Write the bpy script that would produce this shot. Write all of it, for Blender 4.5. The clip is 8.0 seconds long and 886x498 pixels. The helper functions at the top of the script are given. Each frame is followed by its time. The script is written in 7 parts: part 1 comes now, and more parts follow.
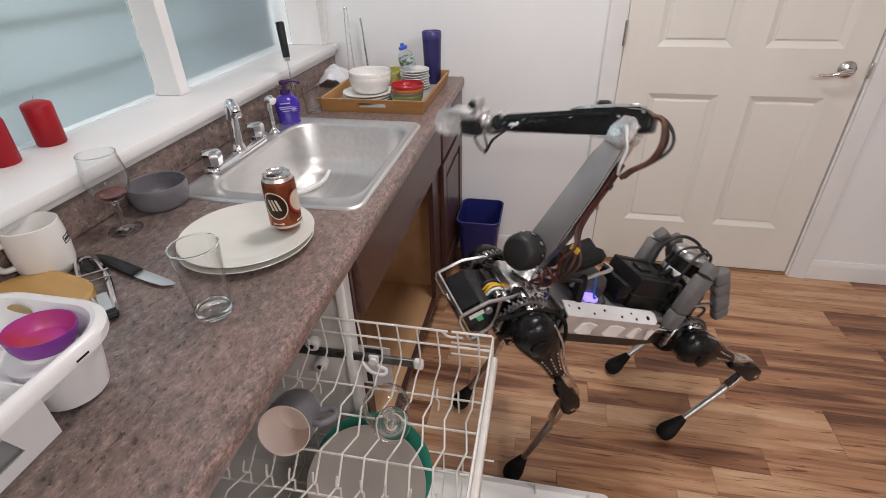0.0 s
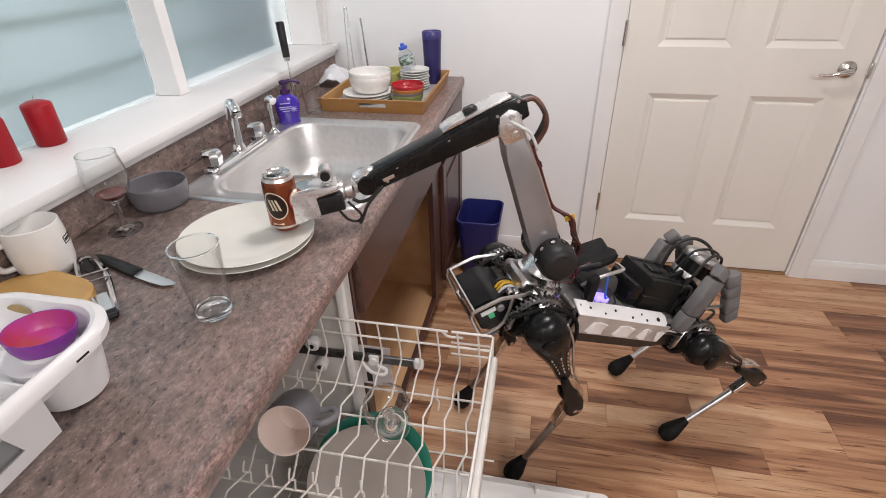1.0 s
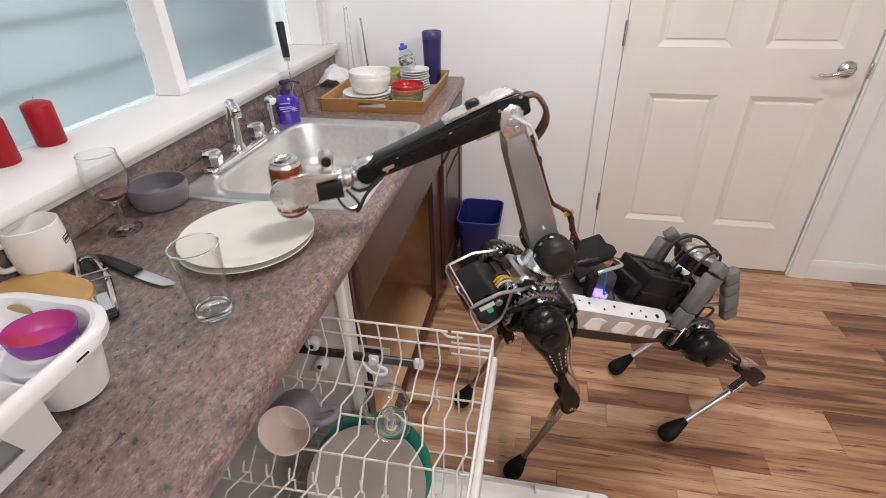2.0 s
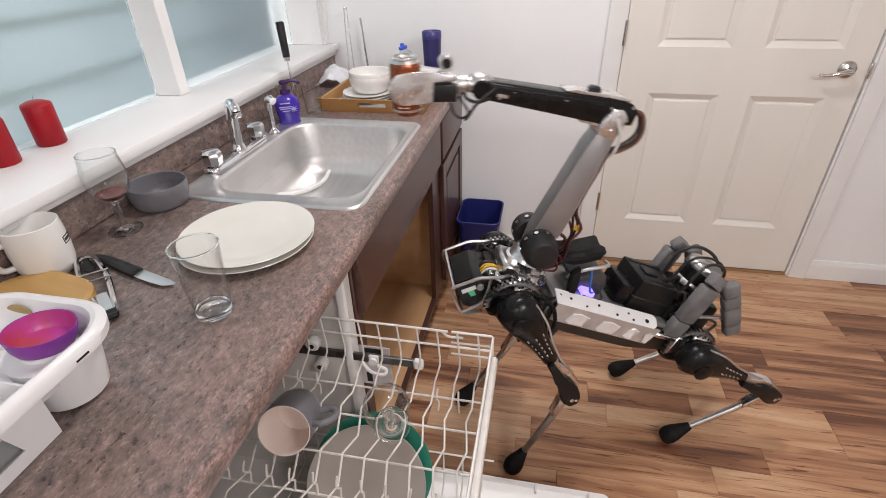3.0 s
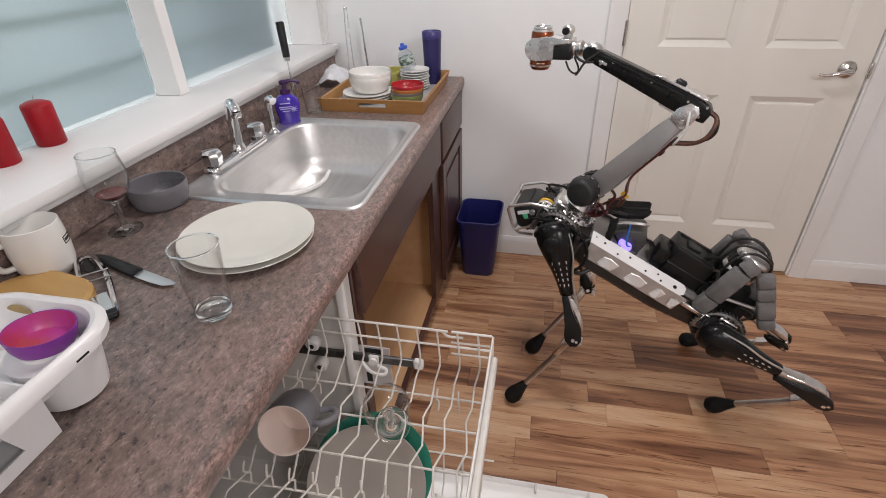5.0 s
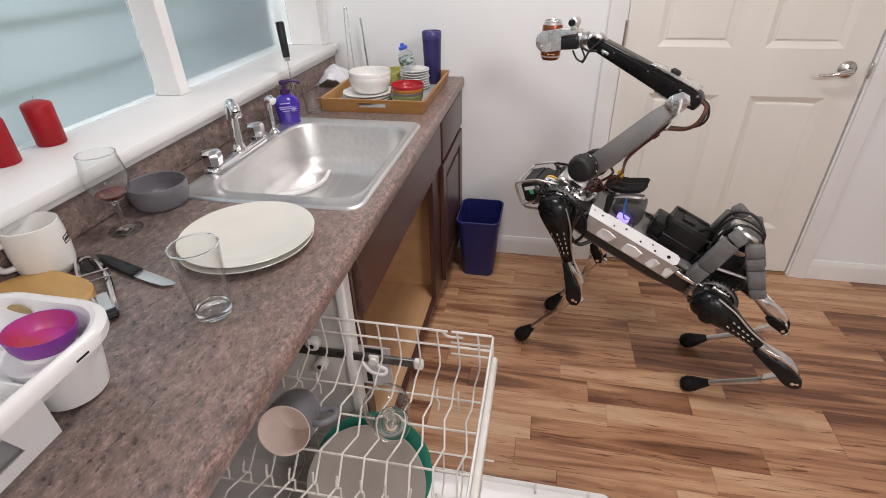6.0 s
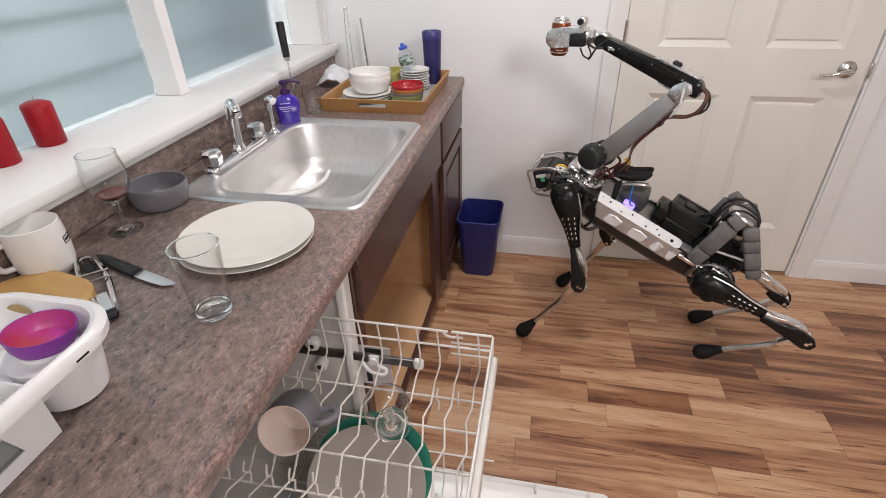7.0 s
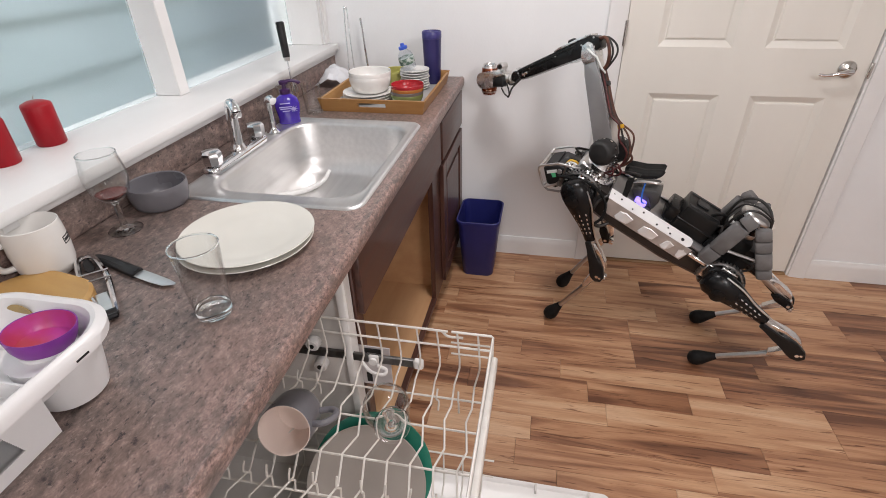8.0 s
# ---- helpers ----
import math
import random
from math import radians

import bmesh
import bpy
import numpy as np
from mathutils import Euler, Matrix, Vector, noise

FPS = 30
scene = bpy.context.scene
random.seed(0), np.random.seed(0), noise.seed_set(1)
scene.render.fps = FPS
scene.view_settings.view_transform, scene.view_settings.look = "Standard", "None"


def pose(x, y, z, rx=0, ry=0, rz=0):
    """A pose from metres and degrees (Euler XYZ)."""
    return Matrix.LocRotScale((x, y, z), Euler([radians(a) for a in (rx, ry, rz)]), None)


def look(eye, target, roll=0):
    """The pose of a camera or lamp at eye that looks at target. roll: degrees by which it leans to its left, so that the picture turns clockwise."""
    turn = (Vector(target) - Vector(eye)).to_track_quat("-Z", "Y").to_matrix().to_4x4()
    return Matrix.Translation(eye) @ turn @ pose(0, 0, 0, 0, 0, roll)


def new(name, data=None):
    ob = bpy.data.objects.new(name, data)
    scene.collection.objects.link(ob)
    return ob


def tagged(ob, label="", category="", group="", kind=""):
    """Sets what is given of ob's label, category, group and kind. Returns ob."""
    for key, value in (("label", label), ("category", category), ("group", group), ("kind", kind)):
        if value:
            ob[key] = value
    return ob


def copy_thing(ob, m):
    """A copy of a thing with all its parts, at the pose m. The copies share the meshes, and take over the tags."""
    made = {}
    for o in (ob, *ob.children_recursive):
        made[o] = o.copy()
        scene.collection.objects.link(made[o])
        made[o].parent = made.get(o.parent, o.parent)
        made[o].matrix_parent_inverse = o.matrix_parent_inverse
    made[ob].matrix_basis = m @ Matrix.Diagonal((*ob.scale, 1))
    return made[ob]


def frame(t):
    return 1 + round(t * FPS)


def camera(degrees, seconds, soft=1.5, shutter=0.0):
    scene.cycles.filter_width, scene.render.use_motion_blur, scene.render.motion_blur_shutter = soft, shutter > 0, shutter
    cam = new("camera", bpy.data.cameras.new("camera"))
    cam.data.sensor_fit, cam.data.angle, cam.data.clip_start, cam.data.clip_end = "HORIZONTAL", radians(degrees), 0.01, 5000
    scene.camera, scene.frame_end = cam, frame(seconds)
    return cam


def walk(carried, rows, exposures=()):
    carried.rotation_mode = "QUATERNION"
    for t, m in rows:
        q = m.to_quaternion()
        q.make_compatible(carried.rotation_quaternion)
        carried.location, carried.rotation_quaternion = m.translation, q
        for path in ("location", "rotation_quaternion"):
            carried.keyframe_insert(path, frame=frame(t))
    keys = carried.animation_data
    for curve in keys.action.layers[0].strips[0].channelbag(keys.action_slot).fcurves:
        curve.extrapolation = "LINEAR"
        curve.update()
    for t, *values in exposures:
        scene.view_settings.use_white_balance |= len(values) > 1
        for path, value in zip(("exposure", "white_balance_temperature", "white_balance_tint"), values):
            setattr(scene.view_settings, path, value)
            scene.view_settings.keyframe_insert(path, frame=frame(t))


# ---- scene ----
cam = camera(83.28, 8.0, soft=0.95, shutter=0.5)
EYE = Vector((0.9954, 0.0, 1.4556))
AIM = Vector((-0.17263, 0.82916, -0.53169))
CAM = look(EYE, EYE + AIM, roll=-1.41)
walk(cam, [(0, CAM), (8, CAM)], [(0, -0.20), (0.5, -0.08), (1.0, 0.04), (2.8, 0.05), (3.5, 0.04), (4.0, -0.13), (4.5, -0.26), (6.0, -0.04), (7.0, -0.02), (8.0, 0.0)])

# ---- light ----
world = bpy.data.worlds.new("world")
scene.world = world
world.use_nodes = True
sky = world.node_tree.nodes.new("ShaderNodeTexSky")
sky.sky_type, sky.sun_disc, sky.sun_elevation, sky.sun_rotation = "NISHITA", False, radians(40), radians(200)
world.node_tree.nodes["Background"].inputs["Strength"].default_value = 0.1
world.node_tree.links.new(sky.outputs[0], world.node_tree.nodes["Background"].inputs["Color"])


def lamp(name, eye, target, watts, w, h, colour):
    data = bpy.data.lights.new(name, "AREA")
    data.shape, data.size, data.size_y, data.energy, data.color = "RECTANGLE", w, h, watts, colour
    ob = new(name, data)
    ob.matrix_world = look(eye, target)
    return ob


# each ceiling light: place, what it faces, watts
SPOTS = (((0.95, 1.35, 2.425), (0.95, 1.35, 0), 17.5), ((2.25, -0.45, 2.33), (1.0, 2.3, 1.35), 27), ((1.1, -1.7, 2.425), (1.1, -1.7, 0), 16), ((2.8, -1.7, 2.425), (2.8, -1.7, 0), 12))
for eye, goal, watts in SPOTS:
    side = 0.34 if goal[2] == 0 else 0.56
    lamp("ceiling_lamp_light", eye, goal, watts, side, side, (1.0, 0.957, 0.962))
lamp("window_daylight", (-0.45, 1.0, 1.75), (0.6, 1.2, 0.9), 1.9, 1.6, 0.9, (0.80, 0.93, 1.0))


# ---- mesh tools ----
def box(bm, a, b, bev=0.0, seg=1):
    r = bmesh.ops.create_cube(bm, size=1)
    vs = r["verts"]
    for v in vs:
        v.co = Vector([(a[i] + b[i]) / 2 + v.co[i] * (b[i] - a[i]) for i in range(3)])
    if bev:
        es = {e for v in vs for e in v.link_edges}
        bmesh.ops.bevel(bm, geom=list(es), offset=bev, segments=seg, affect="EDGES", profile=0.5)


def loft(bm, rings, cap=True, closed=False):
    vs = [[bm.verts.new(p) for p in ring] for ring in rings]
    n = len(vs[0])
    pairs = list(zip(vs, vs[1:])) + ([(vs[-1], vs[0])] if closed else [])
    for a, b in pairs:
        for i in range(n):
            bm.faces.new((a[i], a[(i + 1) % n], b[(i + 1) % n], b[i]))
    if cap and not closed:
        bm.faces.new(vs[0][::-1])
        bm.faces.new(vs[-1])
    return vs


def lathe(bm, profile, seg=32, m=None, cap=True):
    """A turned shape from (radius, height) pairs."""
    m = m or Matrix()
    rings = [[m @ Vector((r * math.cos(2 * math.pi * i / seg), r * math.sin(2 * math.pi * i / seg), z)) for i in range(seg)]
             for r, z in profile]
    loft(bm, rings, cap)


def smooth_path(pts, steps=4):
    """Points on a curve through pts."""
    p = [Vector(q) for q in pts]
    p = [2 * p[0] - p[1]] + p + [2 * p[-1] - p[-2]]
    out = []
    for i in range(1, len(p) - 2):
        for k in range(steps):
            t = k / steps
            a, b, c, d = p[i - 1:i + 3]
            out.append(0.5 * (2 * b + (c - a) * t + (2 * a - 5 * b + 4 * c - d) * t * t + (3 * b - a - 3 * c + d) * t ** 3))
    return out + [p[-2]]


def tube(bm, pts, r, seg=8, closed=False, radii=None):
    p = [Vector(q) for q in pts]
    n = len(p)
    up = Vector((0, 0, 1))
    t0 = (p[1] - p[0]).normalized()
    if abs(t0.dot(up)) > 0.95:
        up = Vector((0, 1, 0))
    side = t0.cross(up).normalized()
    rings = []
    for i in range(n):
        a = p[i - 1] if i > 0 or closed else p[0]
        b = p[(i + 1) % n] if i < n - 1 or closed else p[-1]
        t = (b - a).normalized()
        side = (side - t * side.dot(t)).normalized()
        u = side.cross(t)
        rr = radii[i] if radii else r
        rings.append([p[i] + (side * math.cos(2 * math.pi * k / seg) + u * math.sin(2 * math.pi * k / seg)) * rr for k in range(seg)])
    loft(bm, rings, closed=closed)


def cyl(bm, a, b, r0, r1=None, seg=20, bev=0.0):
    a, b = Vector(a), Vector(b)
    r1 = r0 if r1 is None else r1
    m = Matrix.Translation(a) @ (b - a).to_track_quat("Z", "Y").to_matrix().to_4x4()
    h = (b - a).length
    if bev:
        lathe(bm, [(r0 - bev, 0), (r0, bev), (r1, h - bev), (r1 - bev, h)], seg, m)
    else:
        lathe(bm, [(r0, 0), (r1, h)], seg, m)


def rrect(x0, y0, x1, y1, r, z, n=5):
    """A rounded rectangle's outline at height z."""
    out = []
    for cx, cy, a0 in ((x1 - r, y1 - r, 0), (x0 + r, y1 - r, 90), (x0 + r, y0 + r, 180), (x1 - r, y0 + r, 270)):
        for k in range(n + 1):
            a = radians(a0 + 90 * k / n)
            out.append(Vector((cx + r * math.cos(a), cy + r * math.sin(a), z)))
    return out


def ball(bm, c, r, s=(1, 1, 1), seg=20, m=None):
    n0 = len(bm.verts)
    res = bmesh.ops.create_uvsphere(bm, u_segments=seg, v_segments=max(8, seg // 2), radius=r)
    for v in res["verts"]:
        v.co = Vector((v.co.x * s[0], v.co.y * s[1], v.co.z * s[2]))
        if m:
            v.co = m @ v.co
        v.co += Vector(c)


def prism(bm, outline, a, b, axis=1, bev=0.0):
    """An outline of (u, v) pairs pushed out from a to b along an axis."""
    def at(u, v, w):
        return Vector((u, w, v)) if axis == 1 else Vector((w, u, v)) if axis == 0 else Vector((u, v, w))
    n0 = set(bm.edges)
    loft(bm, [[at(u, v, a) for u, v in outline], [at(u, v, b) for u, v in outline]])
    if bev:
        es = [e for e in bm.edges if e not in n0]
        bmesh.ops.bevel(bm, geom=es, offset=bev, segments=2, affect="EDGES", profile=0.5)


def made(bm, name, material, angle=40, doubles=False):
    if doubles:
        bmesh.ops.remove_doubles(bm, verts=bm.verts, dist=1e-5)
    bmesh.ops.recalc_face_normals(bm, faces=bm.faces)
    me = bpy.data.meshes.new(name)
    bm.to_mesh(me)
    bm.free()
    me.materials.append(material)
    me.shade_smooth()
    me.set_sharp_from_angle(angle=radians(angle))
    return me


def part(name, bm, material, parent, label="", m=None, angle=40):
    ob = new(name, made(bm, name, material, angle))
    ob.parent = parent
    if m is not None:
        ob.matrix_basis = m
    return tagged(ob, label)


def single(name, bm, material, m, label, category, group="", kind="", angle=40):
    """A thing of one mesh."""
    ob = new(name, made(bm, name, material, angle))
    ob.matrix_basis = m
    return tagged(ob, label, category, group, kind)


def thing(name, m, label, category, group="", kind=""):
    ob = new(name)
    ob.matrix_basis = m
    ob.empty_display_size = 0.05
    return tagged(ob, label, category, group, kind)


def B():
    return bmesh.new()


# ---- materials ----
def mat(name, colour, other=None, scale=12.0, stretch=(1, 1, 1), rough=0.5, metal=0.0, bump=0.0, bscale=None, mix=(0.35, 0.65),
        fine=None, fine_scale=180.0, coat=0.0, rvar=0.08, detail=5.0, per=0.0, sheen=0.0, spec=0.5):
    """A surface of two tones in noise, with a finer grain, relief and uneven gloss."""
    m = bpy.data.materials.new(name)
    m.use_nodes = True
    nt = m.node_tree
    N, L = nt.nodes, nt.links
    b = N["Principled BSDF"]
    tc = N.new("ShaderNodeTexCoord")
    mp = N.new("ShaderNodeMapping")
    mp.inputs["Scale"].default_value = stretch
    info = N.new("ShaderNodeObjectInfo")
    add = N.new("ShaderNodeVectorMath")
    add.operation = "MULTIPLY_ADD"
    add.inputs[1].default_value = (1, 1, 1)
    sc = N.new("ShaderNodeMath")
    sc.operation = "MULTIPLY"
    sc.inputs[1].default_value = 37.0
    L.new(info.outputs["Random"], sc.inputs[0])
    L.new(tc.outputs["Object"], add.inputs[0])
    L.new(sc.outputs[0], add.inputs[2])
    L.new(add.outputs[0], mp.inputs["Vector"])
    n1 = N.new("ShaderNodeTexNoise")
    n1.inputs["Scale"].default_value, n1.inputs["Detail"].default_value = scale, detail
    L.new(mp.outputs[0], n1.inputs["Vector"])
    ramp = N.new("ShaderNodeValToRGB")
    other = other or tuple(c * 0.86 for c in colour)
    ramp.color_ramp.elements[0].position, ramp.color_ramp.elements[1].position = mix
    ramp.color_ramp.elements[0].color, ramp.color_ramp.elements[1].color = (*other, 1), (*colour, 1)
    L.new(n1.outputs["Fac"], ramp.inputs[0])
    col = ramp.outputs[0]
    n2 = N.new("ShaderNodeTexNoise")
    n2.inputs["Scale"].default_value, n2.inputs["Detail"].default_value = fine_scale, 3.0
    L.new(mp.outputs[0], n2.inputs["Vector"])
    if fine:
        r2 = N.new("ShaderNodeValToRGB")
        r2.color_ramp.elements[0].position, r2.color_ramp.elements[1].position = 0.56, 0.66
        r2.color_ramp.elements[0].color, r2.color_ramp.elements[1].color = (0, 0, 0, 1), (1, 1, 1, 1)
        L.new(n2.outputs["Fac"], r2.inputs[0])
        mx = N.new("ShaderNodeMix")
        mx.data_type = "RGBA"
        mx.inputs["B"].default_value = (*fine, 1)
        L.new(r2.outputs[0], mx.inputs["Factor"])
        L.new(col, mx.inputs["A"])
        col = mx.outputs["Result"]
    if per:
        hv = N.new("ShaderNodeHueSaturation")
        mr = N.new("ShaderNodeMapRange")
        mr.inputs["To Min"].default_value, mr.inputs["To Max"].default_value = 1 - per, 1 + per
        L.new(info.outputs["Random"], mr.inputs["Value"])
        L.new(mr.outputs[0], hv.inputs["Value"])
        L.new(col, hv.inputs["Color"])
        col = hv.outputs[0]
    L.new(col, b.inputs["Base Color"])
    rr = N.new("ShaderNodeMapRange")
    rr.inputs["To Min"].default_value, rr.inputs["To Max"].default_value = max(0.02, rough - rvar), min(1, rough + rvar)
    L.new(n1.outputs["Fac"], rr.inputs["Value"])
    L.new(rr.outputs[0], b.inputs["Roughness"])
    b.inputs["Metallic"].default_value = metal
    b.inputs["Coat Weight"].default_value = coat
    b.inputs["Specular IOR Level"].default_value = spec
    if sheen:
        b.inputs["Sheen Weight"].default_value = sheen
    if bump:
        bp = N.new("ShaderNodeBump")
        bp.inputs["Strength"].default_value, bp.inputs["Distance"].default_value = bump, 0.004
        if bscale:
            n3 = N.new("ShaderNodeTexNoise")
            n3.inputs["Scale"].default_value, n3.inputs["Detail"].default_value = bscale, 3.0
            L.new(mp.outputs[0], n3.inputs["Vector"])
            L.new(n3.outputs["Fac"], bp.inputs["Height"])
        else:
            L.new(n2.outputs["Fac"], bp.inputs["Height"])
        L.new(bp.outputs[0], b.inputs["Normal"])
    return m


def glass(name, colour=(1, 1, 1), rough=0.0, ior=1.45):
    m = bpy.data.materials.new(name)
    m.use_nodes = True
    b = m.node_tree.nodes["Principled BSDF"]
    b.inputs["Base Color"].default_value = (*colour, 1)
    b.inputs["Transmission Weight"].default_value = 1
    b.inputs["Roughness"].default_value = rough
    b.inputs["IOR"].default_value = ior
    return m


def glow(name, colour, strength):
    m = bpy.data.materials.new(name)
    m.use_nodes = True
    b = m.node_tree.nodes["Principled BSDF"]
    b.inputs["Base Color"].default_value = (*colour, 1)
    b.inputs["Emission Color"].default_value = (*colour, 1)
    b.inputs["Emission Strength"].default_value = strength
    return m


WALL = mat("wall_paint", (0.855, 0.86, 0.865), (0.825, 0.83, 0.835), 3, rough=0.6, bump=0.12, fine_scale=140)
DOORP = mat("door_paint", (0.80, 0.77, 0.71), (0.77, 0.74, 0.68), 4, (1, 1, 0.2), rough=0.42, bump=0.08, bscale=90)
TRIM = mat("trim_paint", (0.83, 0.82, 0.81), (0.79, 0.78, 0.77), 6, (1, 0.15, 1), rough=0.4, bump=0.1, bscale=60)
CEIL = mat("ceiling_paint", (0.8, 0.8, 0.79), rough=0.8, bump=0.1)


def laminate():
    """Stone-look laminate: cloudy brown and pink mottling, dark flecks and pale grains."""
    m = bpy.data.materials.new("speckled_laminate")
    m.use_nodes = True
    N, L = m.node_tree.nodes, m.node_tree.links
    b = N["Principled BSDF"]
    tc = N.new("ShaderNodeTexCoord")

    def noisy(scale, detail, rough, stretch=(1, 1, 1)):
        mp = N.new("ShaderNodeMapping")
        mp.inputs["Scale"].default_value = stretch
        mp.inputs["Rotation"].default_value = (0, 0, radians(25))
        n = N.new("ShaderNodeTexNoise")
        n.inputs["Scale"].default_value, n.inputs["Detail"].default_value, n.inputs["Roughness"].default_value = scale, detail, rough
        L.new(tc.outputs["Object"], mp.inputs[0])
        L.new(mp.outputs[0], n.inputs["Vector"])
        return n.outputs["Fac"]

    def ramp(fac, stops):
        r = N.new("ShaderNodeValToRGB")
        while len(r.color_ramp.elements) < len(stops):
            r.color_ramp.elements.new(0.5)
        for e, (p, c) in zip(r.color_ramp.elements, stops):
            e.position, e.color = p, (*c, 1)
        L.new(fac, r.inputs[0])
        return r.outputs[0]

    def mixed(fac, a, c):
        x = N.new("ShaderNodeMix")
        x.data_type = "RGBA"
        L.new(fac, x.inputs["Factor"])
        L.new(a, x.inputs["A"])
        if isinstance(c, tuple):
            x.inputs["B"].default_value = (*c, 1)
        else:
            L.new(c, x.inputs["B"])
        return x.outputs["Result"]

    fine = ramp(noisy(58, 10, 0.78, (1, 0.62, 1)), ((0.36, (0.036, 0.028, 0.027)), (0.44, (0.130, 0.098, 0.088)), (0.54, (0.235, 0.172, 0.150)), (0.64, (0.44, 0.325, 0.285))))
    cloud = ramp(noisy(4.5, 5, 0.65, (1.2, 0.7, 1)), ((0.36, (0.068, 0.056, 0.052)), (0.50, (0.160, 0.116, 0.101)), (0.64, (0.285, 0.178, 0.150))))
    half = N.new("ShaderNodeValue")
    half.outputs[0].default_value = 0.36
    col = mixed(half.outputs[0], fine, cloud)
    clump = ramp(noisy(125, 9, 0.76, (1, 0.6, 1)), ((0.555, (0, 0, 0)), (0.615, (0.95, 0.95, 0.95))))
    col = mixed(clump, col, (0.030, 0.025, 0.026))
    col = mixed(ramp(noisy(150, 7, 0.68, (1, 0.7, 1)), ((0.57, (0, 0, 0)), (0.67, (0.55, 0.55, 0.55)))), col, (0.40, 0.32, 0.285))
    # worn pink front edge with a ragged border
    sep = N.new("ShaderNodeSeparateXYZ")
    L.new(tc.outputs["Object"], sep.inputs[0])
    edge = N.new("ShaderNodeMapRange")
    edge.inputs["From Min"].default_value, edge.inputs["From Max"].default_value = 0.50, 0.635
    L.new(sep.outputs["X"], edge.inputs["Value"])
    rag = N.new("ShaderNodeMath")
    rag.operation = "MULTIPLY"
    L.new(edge.outputs[0], rag.inputs[0])
    L.new(ramp(noisy(48, 10, 0.8, (1, 0.5, 1)), ((0.44, (0, 0, 0)), (0.56, (0.95, 0.95, 0.95)))), rag.inputs[1])
    pink = ramp(noisy(140, 9, 0.78, (1, 0.6, 1)), ((0.40, (0.085, 0.055, 0.050)), (0.50, (0.31, 0.200, 0.175)), (0.62, (0.50, 0.35, 0.31))))
    col = mixed(rag.outputs[0], col, pink)
    L.new(col, b.inputs["Base Color"])
    rr = N.new("ShaderNodeMapRange")
    rr.inputs["To Min"].default_value, rr.inputs["To Max"].default_value = 0.24, 0.46
    L.new(noisy(9, 4, 0.6), rr.inputs["Value"])
    L.new(rr.outputs[0], b.inputs["Roughness"])
    bp = N.new("ShaderNodeBump")
    bp.inputs["Strength"].default_value, bp.inputs["Distance"].default_value = 0.05, 0.002
    L.new(noisy(220, 2, 0.5), bp.inputs["Height"])
    L.new(bp.outputs[0], b.inputs["Normal"])
    return m


LAMINATE = laminate()
STEEL = mat("brushed_steel", (0.70, 0.69, 0.68), (0.64, 0.63, 0.62), 60, (1, 0.05, 1), rough=0.40, metal=1.0, rvar=0.03)
CHROME = mat("chrome", (0.75, 0.75, 0.76), (0.68, 0.68, 0.69), 20, rough=0.08, metal=1.0, rvar=0.03)
NICKEL = mat("satin_nickel", (0.62, 0.60, 0.57), (0.55, 0.53, 0.5), 40, rough=0.25, metal=1.0)
CABINET = mat("dark_cherry_wood", (0.085, 0.034, 0.024), (0.05, 0.02, 0.015), 9, (6, 6, 0.5), rough=0.38, bump=0.06, coat=0.15)
CABINET_H = mat("dark_cherry_wood_level", (0.085, 0.034, 0.024), (0.05, 0.02, 0.015), 9, (6, 0.5, 6), rough=0.38, bump=0.06, coat=0.15)
BIRCH = mat("cabinet_inside_birch", (0.56, 0.33, 0.17), (0.50, 0.28, 0.14), 5, (4, 0.6, 4), rough=0.5, bump=0.05)
WHITE_PLASTIC = mat("white_plastic", (0.80, 0.78, 0.76), (0.74, 0.72, 0.70), 8, rough=0.35, bump=0.03)
DW_WHITE = mat("dishwasher_liner", (0.66, 0.63, 0.60), (0.58, 0.55, 0.52), 5, rough=0.45, bump=0.05)
VINYL = mat("rack_vinyl", (0.74, 0.71, 0.66), (0.66, 0.62, 0.57), 30, rough=0.4)
BLACK = mat("black_plastic", (0.010, 0.010, 0.011), (0.018, 0.018, 0.019), 25, rough=0.4, bump=0.05, spec=0.35)
DARK = mat("dark_slot", (0.01, 0.01, 0.01), rough=0.8)
PANE = glass("frosted_window_glass", (0.93, 0.98, 0.98), 0.15)


def thin_glass(name, tint=(0.965, 0.975, 0.972), gloss=1.0):
    """Thin clear glass: lets light pass, with a glassy sheen that grows at grazing angles."""
    m = bpy.data.materials.new(name)
    m.use_nodes = True
    N, L = m.node_tree.nodes, m.node_tree.links
    N.remove(N["Principled BSDF"])
    clear, shine, mix, fr, edge = (N.new("ShaderNode" + k) for k in ("BsdfTransparent", "BsdfGlossy", "MixShader", "LayerWeight", "Math"))
    edge.operation = "POWER"
    edge.inputs[1].default_value = 2.6
    clear.inputs["Color"].default_value = (*tint, 1)
    shine.inputs["Roughness"].default_value = 0.03
    fr.inputs["Blend"].default_value = 0.5
    top = N.new("ShaderNodeMath")
    top.operation = "MULTIPLY_ADD"
    top.inputs[1].default_value, top.inputs[2].default_value = 0.5 * gloss, 0.035
    L.new(fr.outputs["Facing"], edge.inputs[0])
    L.new(edge.outputs[0], top.inputs[0])
    L.new(top.outputs[0], mix.inputs[0])
    L.new(clear.outputs[0], mix.inputs[1])
    L.new(shine.outputs[0], mix.inputs[2])
    L.new(mix.outputs[0], N["Material Output"].inputs["Surface"])
    return m


